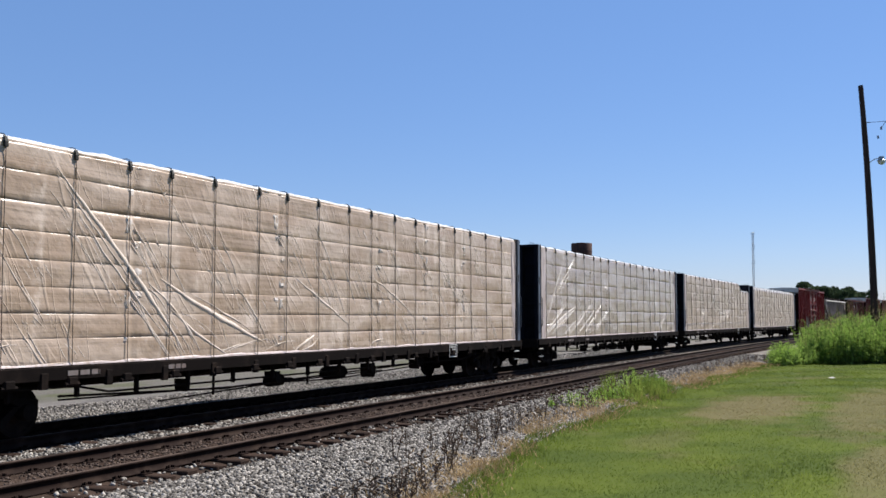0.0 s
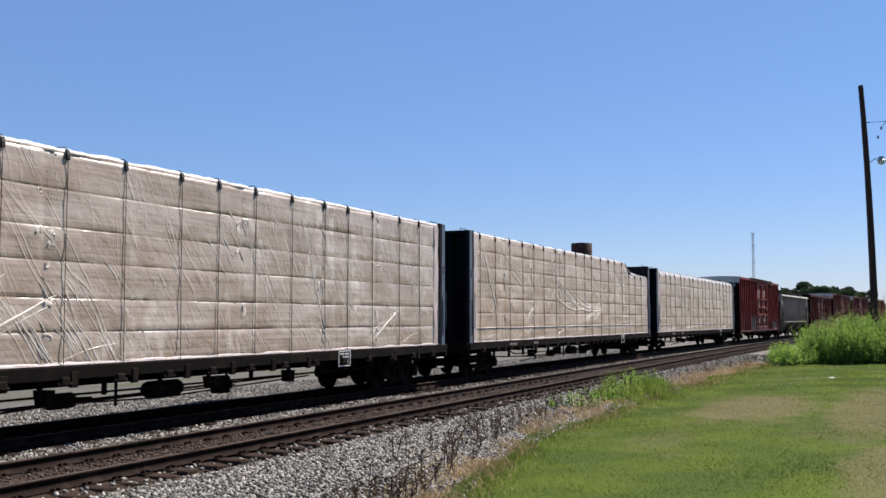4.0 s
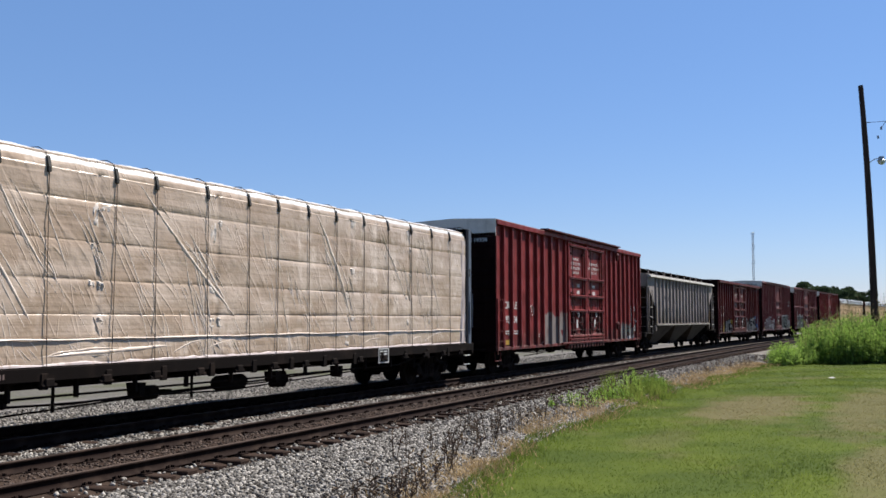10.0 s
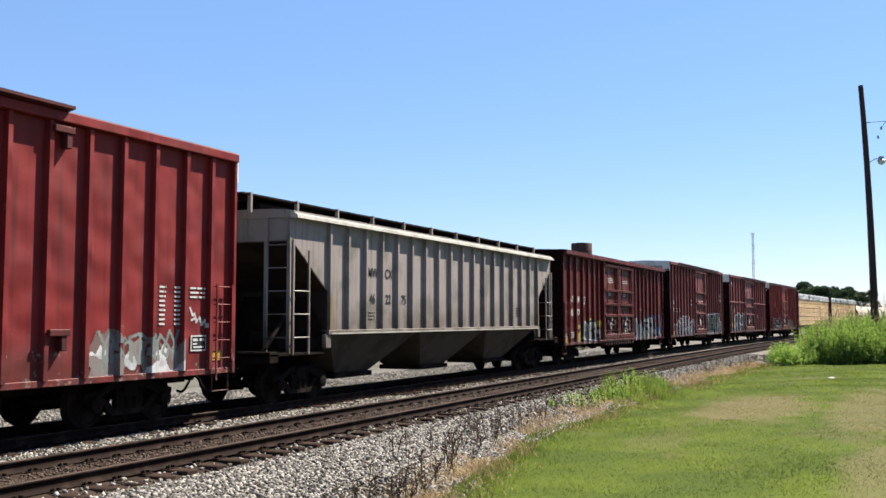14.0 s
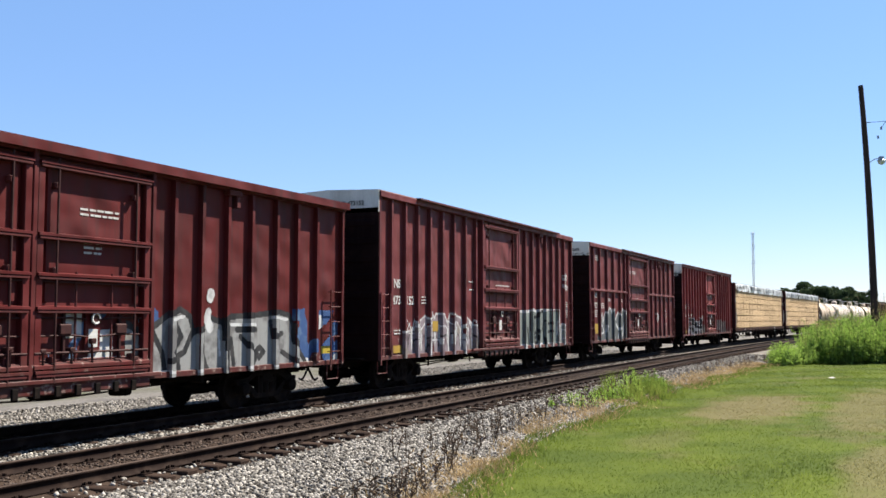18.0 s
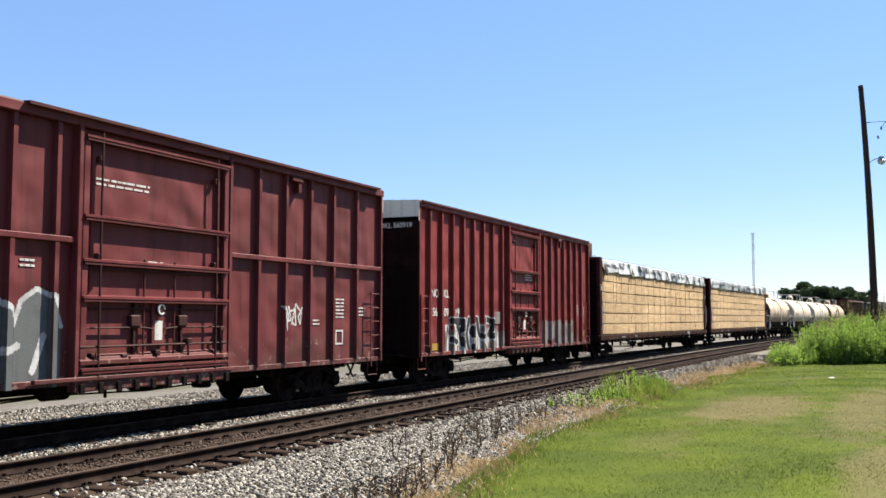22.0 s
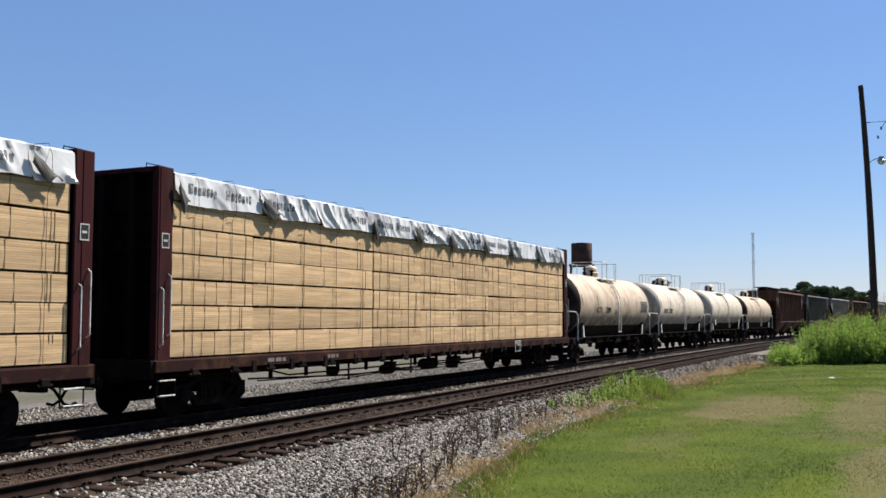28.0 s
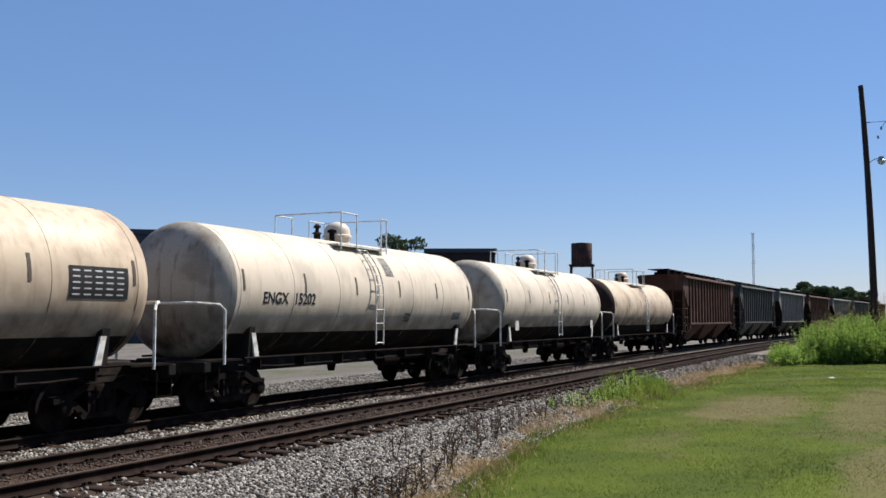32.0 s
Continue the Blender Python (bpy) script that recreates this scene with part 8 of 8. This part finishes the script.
def end_marks(car, half, top, text, on_panel=False):
    """Owner's marks and small notes on the end that faces the line ahead."""
    lettering(text, 0.17 if on_panel else 0.2, car, 0.75, -half - 0.054, top - (0.42 if on_panel else 0.8), m_letter_black if on_panel else m_letter_white, end=True)
    bars(car, -half - 0.055, -1.15, top - 0.28, 1, 1.3, m_primer, end=True, height=0.08)
    bars(car, -half - 0.055, -0.9, top - 1.4, 2, 0.7, m_primer, end=True, height=0.06)
    bars(car, -half - 0.055, -1.1, top - 2.2, 1, 1.0, m_primer, end=True, height=0.1)


# ---- plants ----
def blades(name, xyz, height, width, lean, mats, label, category, segments=2, curl=0.5, flat=False):
    """Narrow upright leaves, each a strip that tapers to a point."""
    n = len(xyz)
    a = rng.uniform(0, 6.283, n)
    b = rng.uniform(0, 6.283, n)
    if flat:
        a = b + 1.571 + rng.normal(0, 0.35, n)
    side = np.stack([np.cos(a), np.sin(a), np.zeros(n)], 1)
    out = np.stack([np.cos(b), np.sin(b), np.zeros(n)], 1) * (lean * height)[:, None]
    up = np.zeros((n, 3))
    up[:, 2] = height
    rows = []
    for k in range(segments):
        u = k / segments
        c = xyz + up * u + out * u ** (1 + curl)
        w = side * (width * (1 - u * 0.6) / 2)[:, None]
        rows += [c - w, c + w]
    rows.append(xyz + up + out)
    m = 2 * segments + 1
    v = np.stack(rows, 1).reshape(-1, 3)
    tri = []
    for k in range(segments - 1):
        tri += [(2 * k, 2 * k + 1, 2 * k + 3), (2 * k, 2 * k + 3, 2 * k + 2)]
    tri.append((2 * segments - 2, 2 * segments - 1, 2 * segments))
    f = (np.array(tri)[None] + (np.arange(n) * m)[:, None, None]).reshape(-1, 3)
    return tagged(new(name, raw_mesh(name, v, f, mats)), label, category, kind="stuff")


def at_ground(x, y):
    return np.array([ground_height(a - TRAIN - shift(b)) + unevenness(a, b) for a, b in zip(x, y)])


def build_lawn():
    n = 150000
    y = 8.5 * (64 / 8.5) ** rng.uniform(0, 1, n)
    x = rng.uniform(-7.4, 3.0, n)
    edge = np.array([lawn_edge(b) for b in y]) + 0.12 * np.sin(y * 0.9) + 0.1 * np.sin(y * 2.7 + 1)
    keep = (x > edge - 0.3 + rng.exponential(0.2, n)) & (x < -0.05 * y + 3.5)
    x, y = x[keep], y[keep]
    tall = np.array([noise.noise((a * 0.35, b * 0.35, 5)) for a, b in zip(x, y)])
    h = (0.012 + 0.012 * rng.random(len(x)) + 0.022 * np.clip(tall, 0, 1)) * (1 + 0.004 * y)
    blades("lawn_grass", np.column_stack([x, y, at_ground(x, y) - 0.003]), h, 0.005 + 0.0005 * y, rng.uniform(0.4, 1.3, len(x)), [m_blade], "short mown green grass with dry patches", "grass")
    # longer tufts here and there
    n = 9000
    cx, cy = rng.uniform(-6.6, 0.5, 900), 9 * (56 / 9) ** rng.uniform(0, 1, 900)
    k = rng.integers(0, 900, n)
    x, y = cx[k] + rng.normal(0, 0.13, n), cy[k] + rng.normal(0, 0.16, n)
    blades("grass_tufts", np.column_stack([x, y, at_ground(x, y) - 0.01]), rng.uniform(0.025, 0.055, n), 0.005 + 0.0004 * y, rng.uniform(0.3, 0.9, n), [m_blade], "longer tufts standing in the lawn", "grass")
    # the unmown rim along the ballast
    n = 9000
    y = 8.5 * (54 / 8.5) ** rng.uniform(0, 1, n)
    x = np.array([lawn_edge(b) for b in y]) + rng.exponential(0.22, n) - 0.05 + 0.12 * np.sin(y * 0.9)
    blades("rim_grass", np.column_stack([x, y, at_ground(x, y) - 0.01]), rng.uniform(0.05, 0.17, n), 0.006 + 0.0004 * y, rng.uniform(0.2, 0.8, n), [m_blade], "longer unmown grass along the lawn's rim", "grass")


def build_grass_clump():
    """Rank grass among the weeds in the ballast."""
    n = 2600
    k = rng.integers(0, 42, n)
    cx, cy = -7.2 + rng.normal(0, 0.36, 42), 29.8 + rng.normal(0, 2.0, 42)
    tall = rng.uniform(0.45, 1.0, 42)
    x, y = cx[k] + rng.normal(0, 0.12, n), cy[k] + rng.normal(0, 0.2, n)
    h = rng.uniform(0.2, 0.8, n) * tall[k] * np.exp(-((y - 29.8) / 3.4) ** 2)
    blades("rank_grass", np.column_stack([x, y, at_ground(x, y) - 0.02]), h, np.full(n, 0.02), rng.uniform(0.1, 0.6, n), [m_rank], "rank green grass clump in the ballast", "grass", segments=3)


def build_scrap():
    """A crumpled white scrap lying on the grass."""
    x, y = -2.35, 39.6
    m = M()
    v = [(0.16 * math.cos(a) * (1 + 0.3 * noise.noise((a * 2, 1, 1))), 0.1 * math.sin(a), 0.03 + 0.03 * noise.noise((a * 1.7, 3, 2))) for a in np.linspace(0, 5.6, 9)] + [(0.02, 0.0, 0.085)]
    m.add(v, [(i, (i + 1) % 9, 9) for i in range(9)])
    ob = new("paper_scrap", m.mesh("paper_scrap", m_end_white))
    ob.matrix_world = pose(x, y, float(at_ground([x], [y])[0]))
    tagged(ob, "crumpled white paper scrap lying on the lawn", "litter")


def build_dry_edge():
    """Straw and dead stalks along the foot of the ballast."""
    n = 7000
    y = 8.5 * (62 / 8.5) ** rng.uniform(0, 1, n)
    x = np.array([lawn_edge(b) for b in y]) - 0.1 + rng.normal(0, 0.2, n) + 0.15 * np.sin(y * 0.9)
    patch = np.array([noise.noise((0, b * 0.45, 3)) for b in y])
    keep = patch > 0.02
    x, y = x[keep], y[keep]
    blades("dry_grass", np.column_stack([x, y, at_ground(x, y) - 0.01]), rng.uniform(0.05, 0.2, len(x)), 0.008 + 0.0008 * y, rng.uniform(0.2, 1.1, len(x)), [m_straw], "straw-coloured dry grass at the ballast's foot", "grass")
    # thick straw in three stretches
    n = 7200
    y = np.concatenate([rng.uniform(10, 15.5, 1900), rng.uniform(20, 27, 1700), rng.uniform(34, 54, 3600)])
    x = np.array([lawn_edge(b) for b in y]) - 0.38 + rng.normal(0, 0.36, n)
    blades("dry_grass", np.column_stack([x, y, at_ground(x, y) - 0.005]), rng.uniform(0.03, 0.12, n), 0.008 + 0.0009 * y, rng.uniform(0.6, 2.2, n), [m_straw], "trampled straw at the ballast's foot", "grass", flat=True)
    n = 190
    y = np.concatenate([rng.uniform(9, 21, 95), rng.uniform(21, 34, 50), rng.uniform(40, 58, 45)])
    x = np.array([lawn_edge(b) for b in y]) - 0.45 - rng.exponential(0.35, n)
    base = np.column_stack([x, y, at_ground(x, y) - 0.02])
    h = rng.uniform(0.22, 0.55, n)
    m = M()
    for p, q in zip(base, h):
        lx, ly = random.gauss(0, 0.07), random.gauss(0, 0.07)
        top = (p[0] + lx, p[1] + ly, p[2] + q)
        m.tube([p, ((p[0] + top[0]) / 2 + random.gauss(0, 0.012), (p[1] + top[1]) / 2, p[2] + q * 0.5), top], [0.007, 0.007, 0.006], 4)
        for k in range(random.randint(4, 9)):
            u = random.uniform(0.45, 1.0)
            c = (p[0] + lx * u, p[1] + ly * u, p[2] + q * u)
            e = (c[0] + random.gauss(0, 0.04), c[1] + random.gauss(0, 0.04), c[2] + random.uniform(0.02, 0.06))
            m.tube([c, e], [0.005, 0.011], 4)
    me = m.mesh("dead_stalks", m_stalk)
    tagged(new("dead_stalks", me), "dead brown seed stalks standing in the ballast edge", "weeds", kind="stuff")


def weed_patch(name, cx, cy, rx, ry, stems, hmin, hmax, label, leaf=0.31, mat=None):
    """Tall green weeds: bent stems with leaves all the way up."""
    vs, fs, base = [], [], 0
    stalk = M()
    a = rng.uniform(0, 6.283, stems)
    q = np.sqrt(rng.uniform(0, 1, stems))
    x, y = cx + rx * q * np.cos(a), cy + ry * q * np.sin(a)
    z = at_ground(x, y)
    pts, hts, wid = [], [], []
    for i in range(stems):
        h = rng.uniform(hmin, hmax) * (1 - 0.35 * q[i] ** 2) * (1 + 0.25 * noise.noise((x[i] * 0.6, y[i] * 0.6, 2)))
        lx, ly = rng.normal(0, 0.12) * h, rng.normal(0, 0.12) * h
        stalk.tube([(x[i], y[i], z[i] - 0.02), (x[i] + lx * 0.4, y[i] + ly * 0.4, z[i] + h * 0.55), (x[i] + lx, y[i] + ly, z[i] + h)], [0.012, 0.009, 0.004], 4, caps=False)
        k = int(10 + h * 11)
        u = rng.uniform(0.12, 1.0, k)
        pts.append(np.column_stack([x[i] + lx * u ** 1.4, y[i] + ly * u ** 1.4, z[i] + h * u]))
        hts.append(leaf * rng.uniform(0.6, 1.5, k) * (1.25 - 0.6 * u))
    p, s = np.concatenate(pts), np.concatenate(hts)
    n = len(p)
    az, el, tw = rng.uniform(0, 6.283, n), rng.uniform(-0.5, 0.9, n), rng.uniform(-0.6, 0.6, n)
    d = np.column_stack([np.cos(az) * np.cos(el), np.sin(az) * np.cos(el), np.sin(el)])
    side = np.column_stack([-np.sin(az), np.cos(az), tw])
    mid = p + d * s[:, None] * 0.5 + np.array([0, 0, 0.02])
    v = np.stack([p, mid - side * s[:, None] * 0.09, mid + side * s[:, None] * 0.09, p + d * s[:, None] - np.array([0, 0, 1]) * s[:, None] * 0.25], 1).reshape(-1, 3)
    f = (np.array([(0, 1, 2), (1, 3, 2)])[None] + (np.arange(n) * 4)[:, None, None]).reshape(-1, 3)
    w = thing(name, label, "weeds", "roadside weeds")
    tagged(part("leaves", raw_mesh("leaves", v, f, [mat or m_leaf]), None, w), kind="stuff")
    tagged(part("stems", stalk.mesh("stems", m_stem), None, w), kind="stuff")
    return w


def tree(name, label, x, y, height, spread, trunk, leaves, leaf=0.45, seed=1):
    """Tapered trunk, limbs, and leaf sprays gathered in uneven clumps."""
    r = random.Random(seed)
    t = thing(name, label, "tree", "far trees", pose(x, y, -0.9))
    m = M()
    m.tube([(0, 0, -0.3), (0.1, 0, height * 0.2), (0.05, 0.1, height * 0.5), (0.2, 0, height * 0.8)], [trunk, trunk * 0.75, trunk * 0.5, trunk * 0.12], 8)
    clumps = []
    for i in range(16):
        az = 6.283 * i / 16 * 2.6 + r.uniform(-0.4, 0.4)
        z0 = height * r.uniform(0.22, 0.6)
        q = spread * r.uniform(0.35, 0.95)
        z1 = z0 + height * r.uniform(0.1, 0.38)
        tip = (q * math.cos(az), q * math.sin(az), min(z1, height * 0.92))
        m.tube([(0.05, 0, z0), (tip[0] * 0.5, tip[1] * 0.5, (z0 + tip[2]) / 2 + 0.3), tip], [trunk * 0.3, trunk * 0.18, trunk * 0.05], 5)
        clumps.append((tip, spread * r.uniform(0.28, 0.46)))
    clumps += [((0.2, 0, height * 0.88), spread * 0.34), ((-0.25 * spread, 0.1, height * 0.75), spread * 0.4), ((0.3 * spread, 0.2, height * 0.72), spread * 0.42)]
    part("trunk", m, m_bark, t)
    per = leaves // len(clumps)
    ps = []
    for c, q in clumps:
        g = rng.normal(0, 1, (per, 3))
        g /= np.linalg.norm(g, axis=1)[:, None]
        ps.append(np.array(c) + g * (q * rng.uniform(0.35, 1.08, per) ** 0.6)[:, None] * np.array([1, 1, 0.75]))
    p = np.concatenate(ps)
    n = len(p)
    a, b = rng.normal(0, 1, (n, 3)), rng.normal(0, 1, (n, 3))
    a /= np.linalg.norm(a, axis=1)[:, None]
    b -= a * (a * b).sum(1)[:, None]
    b /= np.linalg.norm(b, axis=1)[:, None]
    s = leaf * rng.uniform(0.5, 1.3, n)[:, None]
    v = np.stack([p - a * s * 0.5, p - b * s * 0.28, p + a * s * 0.5, p + b * s * 0.28], 1).reshape(-1, 3)
    f = (np.array([(0, 1, 2), (0, 2, 3)])[None] + (np.arange(n) * 4)[:, None, None]).reshape(-1, 3)
    tagged(part("crown", raw_mesh("crown", v, f, [m_leaf_dark]), None, t), kind="stuff")
    return t


m_stalk = material("dead_stalk", (0.075, 0.05, 0.035), 0.9, spots=(0.13, 0.09, 0.056), spot_scale=3, bump=0)
m_stem = material("green_stem", (0.06, 0.085, 0.025), 0.8, bump=0)


# ---- things beyond and beside the line ----
def utility_pole():
    p = thing("utility_pole", "leaning dark timber utility pole with a small yard lamp", "utility pole", "", None)
    n, yp = 10, 60.0
    pts = []
    for i in range(n + 1):
        u = i / n
        pts.append((-1.19 - 0.13 * u - 0.26 * u ** 3, yp, -0.5 + 15.77 * u))
    part("pole", M().tube(pts, [0.225 - 0.085 * i / n for i in range(n + 1)], 14), m_pole, p, smooth=True)
    hx = pts[7][0]
    part("lamp_arm", M().tube([(hx, yp, 10.7), (hx + 0.4, yp - 0.1, 10.95), (hx + 0.7, yp - 0.2, 10.98)], 0.025, 6), m_galv, p)
    lamp = part("lamp_head", M().lathe([(0.14, 0.03), (0.14, 0.14), (-0.02, 0.18), (-0.07, 0.25), (-0.09, 0.25), (-0.09, 0.12)], "z", 14, (hx + 0.76, yp - 0.2, 10.92)), m_galv, p, "small round lamp head", smooth=True)
    part("lamp_glass", M().lathe([(-0.07, 0.23), (-0.2, 0.2), (-0.3, 0.11), (-0.33, 0.02)], "z", 14, (hx + 0.76, yp - 0.2, 10.92)), m_lens, lamp, smooth=True)
    for z in (12.3, 12.8):
        part("insulator", M().lathe([(-0.09, 0.02), (-0.07, 0.07), (0.0, 0.035), (0.05, 0.07), (0.09, 0.02)], "z", 8, (hx + (0.62 if z < 12.5 else 0.8), yp - 0.1, z - 0.1)), m_black, p)
    part("bracket", M().tube([(hx, yp, 13.1), (hx + 0.23, yp, 13.1)], 0.03, 5), m_black, p)
    w = thing("overhead_wire", "thin black wire running off from the pole", "wire")
    part("wire", M().tube([(hx + 0.2, yp, 13.1), (3.4, 61, 13.25), (13.8, 69, 13.8)], 0.013, 4), m_black, w)
    part("drop_wire", M().tube([(hx + 0.82, yp - 0.1, 12.75), (hx + 1.1, yp - 0.05, 13.12)], 0.013, 4), m_black, w)


def water_tank():
    t = thing("water_tank", "rusted steel tank on four tall legs", "water tank", "", pose(-26.2, 86.1, 0, 0, 0, 15))
    part("tank", M().lathe([(6.85, 0.05), (6.85, 0.93), (6.95, 0.95), (8.75, 0.95), (8.82, 0.9), (8.9, 0.05)], "z", 24), m_tank_rust, t, smooth=True)
    for z in (7.4, 8.1):
        part("hoop", M().lathe([(z - 0.03, 0.955), (z - 0.02, 0.975), (z + 0.02, 0.975), (z + 0.03, 0.955)], "z", 24), m_tank_rust, t)
    part("deck_beam", M().box(-1.15, 1.15, -0.95, -0.8, 6.68, 6.85).box(-1.15, 1.15, 0.8, 0.95, 6.68, 6.85).box(-0.95, -0.8, -1.15, 1.15, 6.62, 6.8).box(0.8, 0.95, -1.15, 1.15, 6.62, 6.8), m_tank_rust, t)
    for sx in (-1, 1):
        for sy in (-1, 1):
            part("leg", M().tube([(sx * 1.25, sy * 1.25, -0.9), (sx * 0.95, sy * 0.95, 6.75)], 0.085, 8), m_tank_rust, t)
    for a, b in (((-1.1, -1.1), (1.1, -1.1)), ((1.1, -1.1), (1.1, 1.1)), ((1.1, 1.1), (-1.1, 1.1)), ((-1.1, 1.1), (-1.1, -1.1))):
        part("brace", M().tube([(a[0], a[1], 2.6), (b[0], b[1], 2.6)], 0.035, 5).tube([(a[0], a[1], 2.6), (b[0] * 0.92, b[1] * 0.92, 6.3)], 0.02, 5), m_tank_rust, t)


def mast():
    t = thing("radio_mast", "slim grey lattice radio mast", "radio mast", "", pose(-34.5, 267.8, -0.9))
    h, q = 25.6, 0.32
    corners = [(q * math.cos(k * 2.094), q * math.sin(k * 2.094)) for k in range(3)]
    for cx, cy in corners:
        part("leg", M().tube([(cx, cy, 0), (cx * 0.8, cy * 0.8, h)], 0.055, 5), m_galv, t)
    m = M()
    n = 26
    for i in range(n):
        z0, z1 = h * i / n, h * (i + 1) / n
        for k in range(3):
            a, b = corners[k], corners[(k + 1) % 3]
            m.tube([(*a, z0), (*b, z1)], 0.03, 4).tube([(*a, z1), (*b, z1)], 0.03, 4)
    part("lattice", m, m_galv, t)
    for z in (25.2, 21.3, 17.4):
        part("antenna", M().box(-0.5, 0.5, -0.06, 0.06, z - 0.06, z + 0.06).tube([(0.45, 0, z), (0.45, 0, z + 0.8)], 0.035, 5), m_galv, t)


def building(name, label, x, y, turn, w, d, h, wall, roof):
    b = thing(name, label, "building", "", pose(x, y, -0.95, 0, 0, turn))
    part("wall", M().box(-w / 2, w / 2, -d / 2, d / 2, 0, h), wall, b)
    part("roof", M().box(-w / 2 - 0.25, w / 2 + 0.25, -d / 2 - 0.25, d / 2 + 0.25, h, h + 0.55, 0.05), roof, b)
    n = int(w / 0.9)
    for i in range(n + 1):
        xx = -w / 2 + w * i / n
        part("cladding_rib", M().box(xx - 0.04, xx + 0.04, -d / 2 - 0.06, -d / 2, 0, h), wall, b)
    return b


m_lens = material("milky_lamp_lens", (0.49, 0.504, 0.518), 0.25, bump=0)


def motions():
    times = [0.5 * i for i in range(65)]
    for ob, mid in CONSIST:
        rows = []
        for t in times:
            s = mid - travelled(t)
            x, y = on_line(s)
            rows.append((t, pose(x, y, 0, 0, 0, -math.degrees(heading(s)))))
        walk(ob, rows)
    # the wheels roll: a turn for every metre and a bit
    spins = [(i / 15.0, math.degrees(travelled(i / 15.0) / WHEEL)) for i in range(481)]
    for w, y in SPIN:
        walk(w, [(t, pose(0, y, WHEEL, a % 360.0)) for t, a in spins])


build_ground()
build_train()
utility_pole()
water_tank()
mast()
building("dark_building", "dark brown flat-roofed building with a blue-grey roof edge", -55.8, 125.1, 24, 9.3, 14, 11.7, m_dark_wall, m_roof_blue)
building("grey_building", "blue-grey flat-topped building seen past the cars", -77.7, 84.8, 42.4, 4.6, 10, 12.0, m_roof_blue, m_roof_blue)
tree("leafy_tree", "leafy green tree beyond the yard", -73.4, 142.2, 16.9, 4.0, 0.35, 5200, 0.5, 3)
tree("leafy_tree", "sparse grey-green tree beyond the yard", -77.6, 139.5, 15.2, 2.2, 0.25, 1500, 0.4, 4)
tree("leafy_tree", "small tree behind the hoppers", -47.4, 209.7, 12.0, 2.6, 0.3, 2600, 0.5, 5)
for k, (tx, th, ts) in enumerate(((-24.6, 10.4, 3.6), (-22.2, 12.6, 4.2), (-18.6, 11.2, 4.6), (-14.8, 11.0, 4.6), (-11.2, 10.9, 4.4), (-8.4, 9.8, 3.4))):
    tree("leafy_tree", "dark dense tree on the skyline", tx, 261.0 + 2.0 * (k % 2), th, ts, 0.5, 5000, 0.75, 6 + k)
weed_patch("tall_weeds", -4.7, 57.0, 1.9, 4.5, 420, 0.45, 1.25, "tall bright green weeds beside the track")
weed_patch("tall_weeds", -1.9, 56.5, 2.6, 4.2, 760, 1.1, 2.6, "tall bright green weeds round the pole's foot")
weed_patch("tall_weeds", 1.6, 57.0, 2.4, 4.0, 420, 1.8, 3.2, "tall bright green weeds round the pole's foot")
weed_patch("tall_weeds", -3.0, 70, 3.2, 8.0, 480, 1.6, 2.8, "tall bright green weeds beside the track")
weed_patch("tall_weeds", 1.5, 80, 6.0, 11.0, 420, 1.9, 3.3, "tall bright green weeds by the curve")
weed_patch("seeding_weeds", -2.0, 58.0, 3.0, 4.0, 230, 2.4, 3.7, "thin brownish weeds gone to seed above the green", 0.10, m_straw)
weed_patch("green_weeds", -7.35, 29.5, 0.7, 3.0, 60, 0.3, 0.8, "clump of green weeds growing in the ballast", 0.17)
weed_patch("green_weeds", -7.6, 25.2, 0.5, 2.6, 40, 0.15, 0.4, "thin low weeds growing in the ballast", 0.13)
build_grass_clump()
build_lawn()
build_dry_edge()
build_ballast_stones()
build_dirty_stones()
build_scrap()
build_track("near_track", NEAR, 2.0, 330.0, "empty near railway track on timber ties")
build_track("train_track", TRAIN, 2.0, 330.0, "railway track under the passing train")
motions()
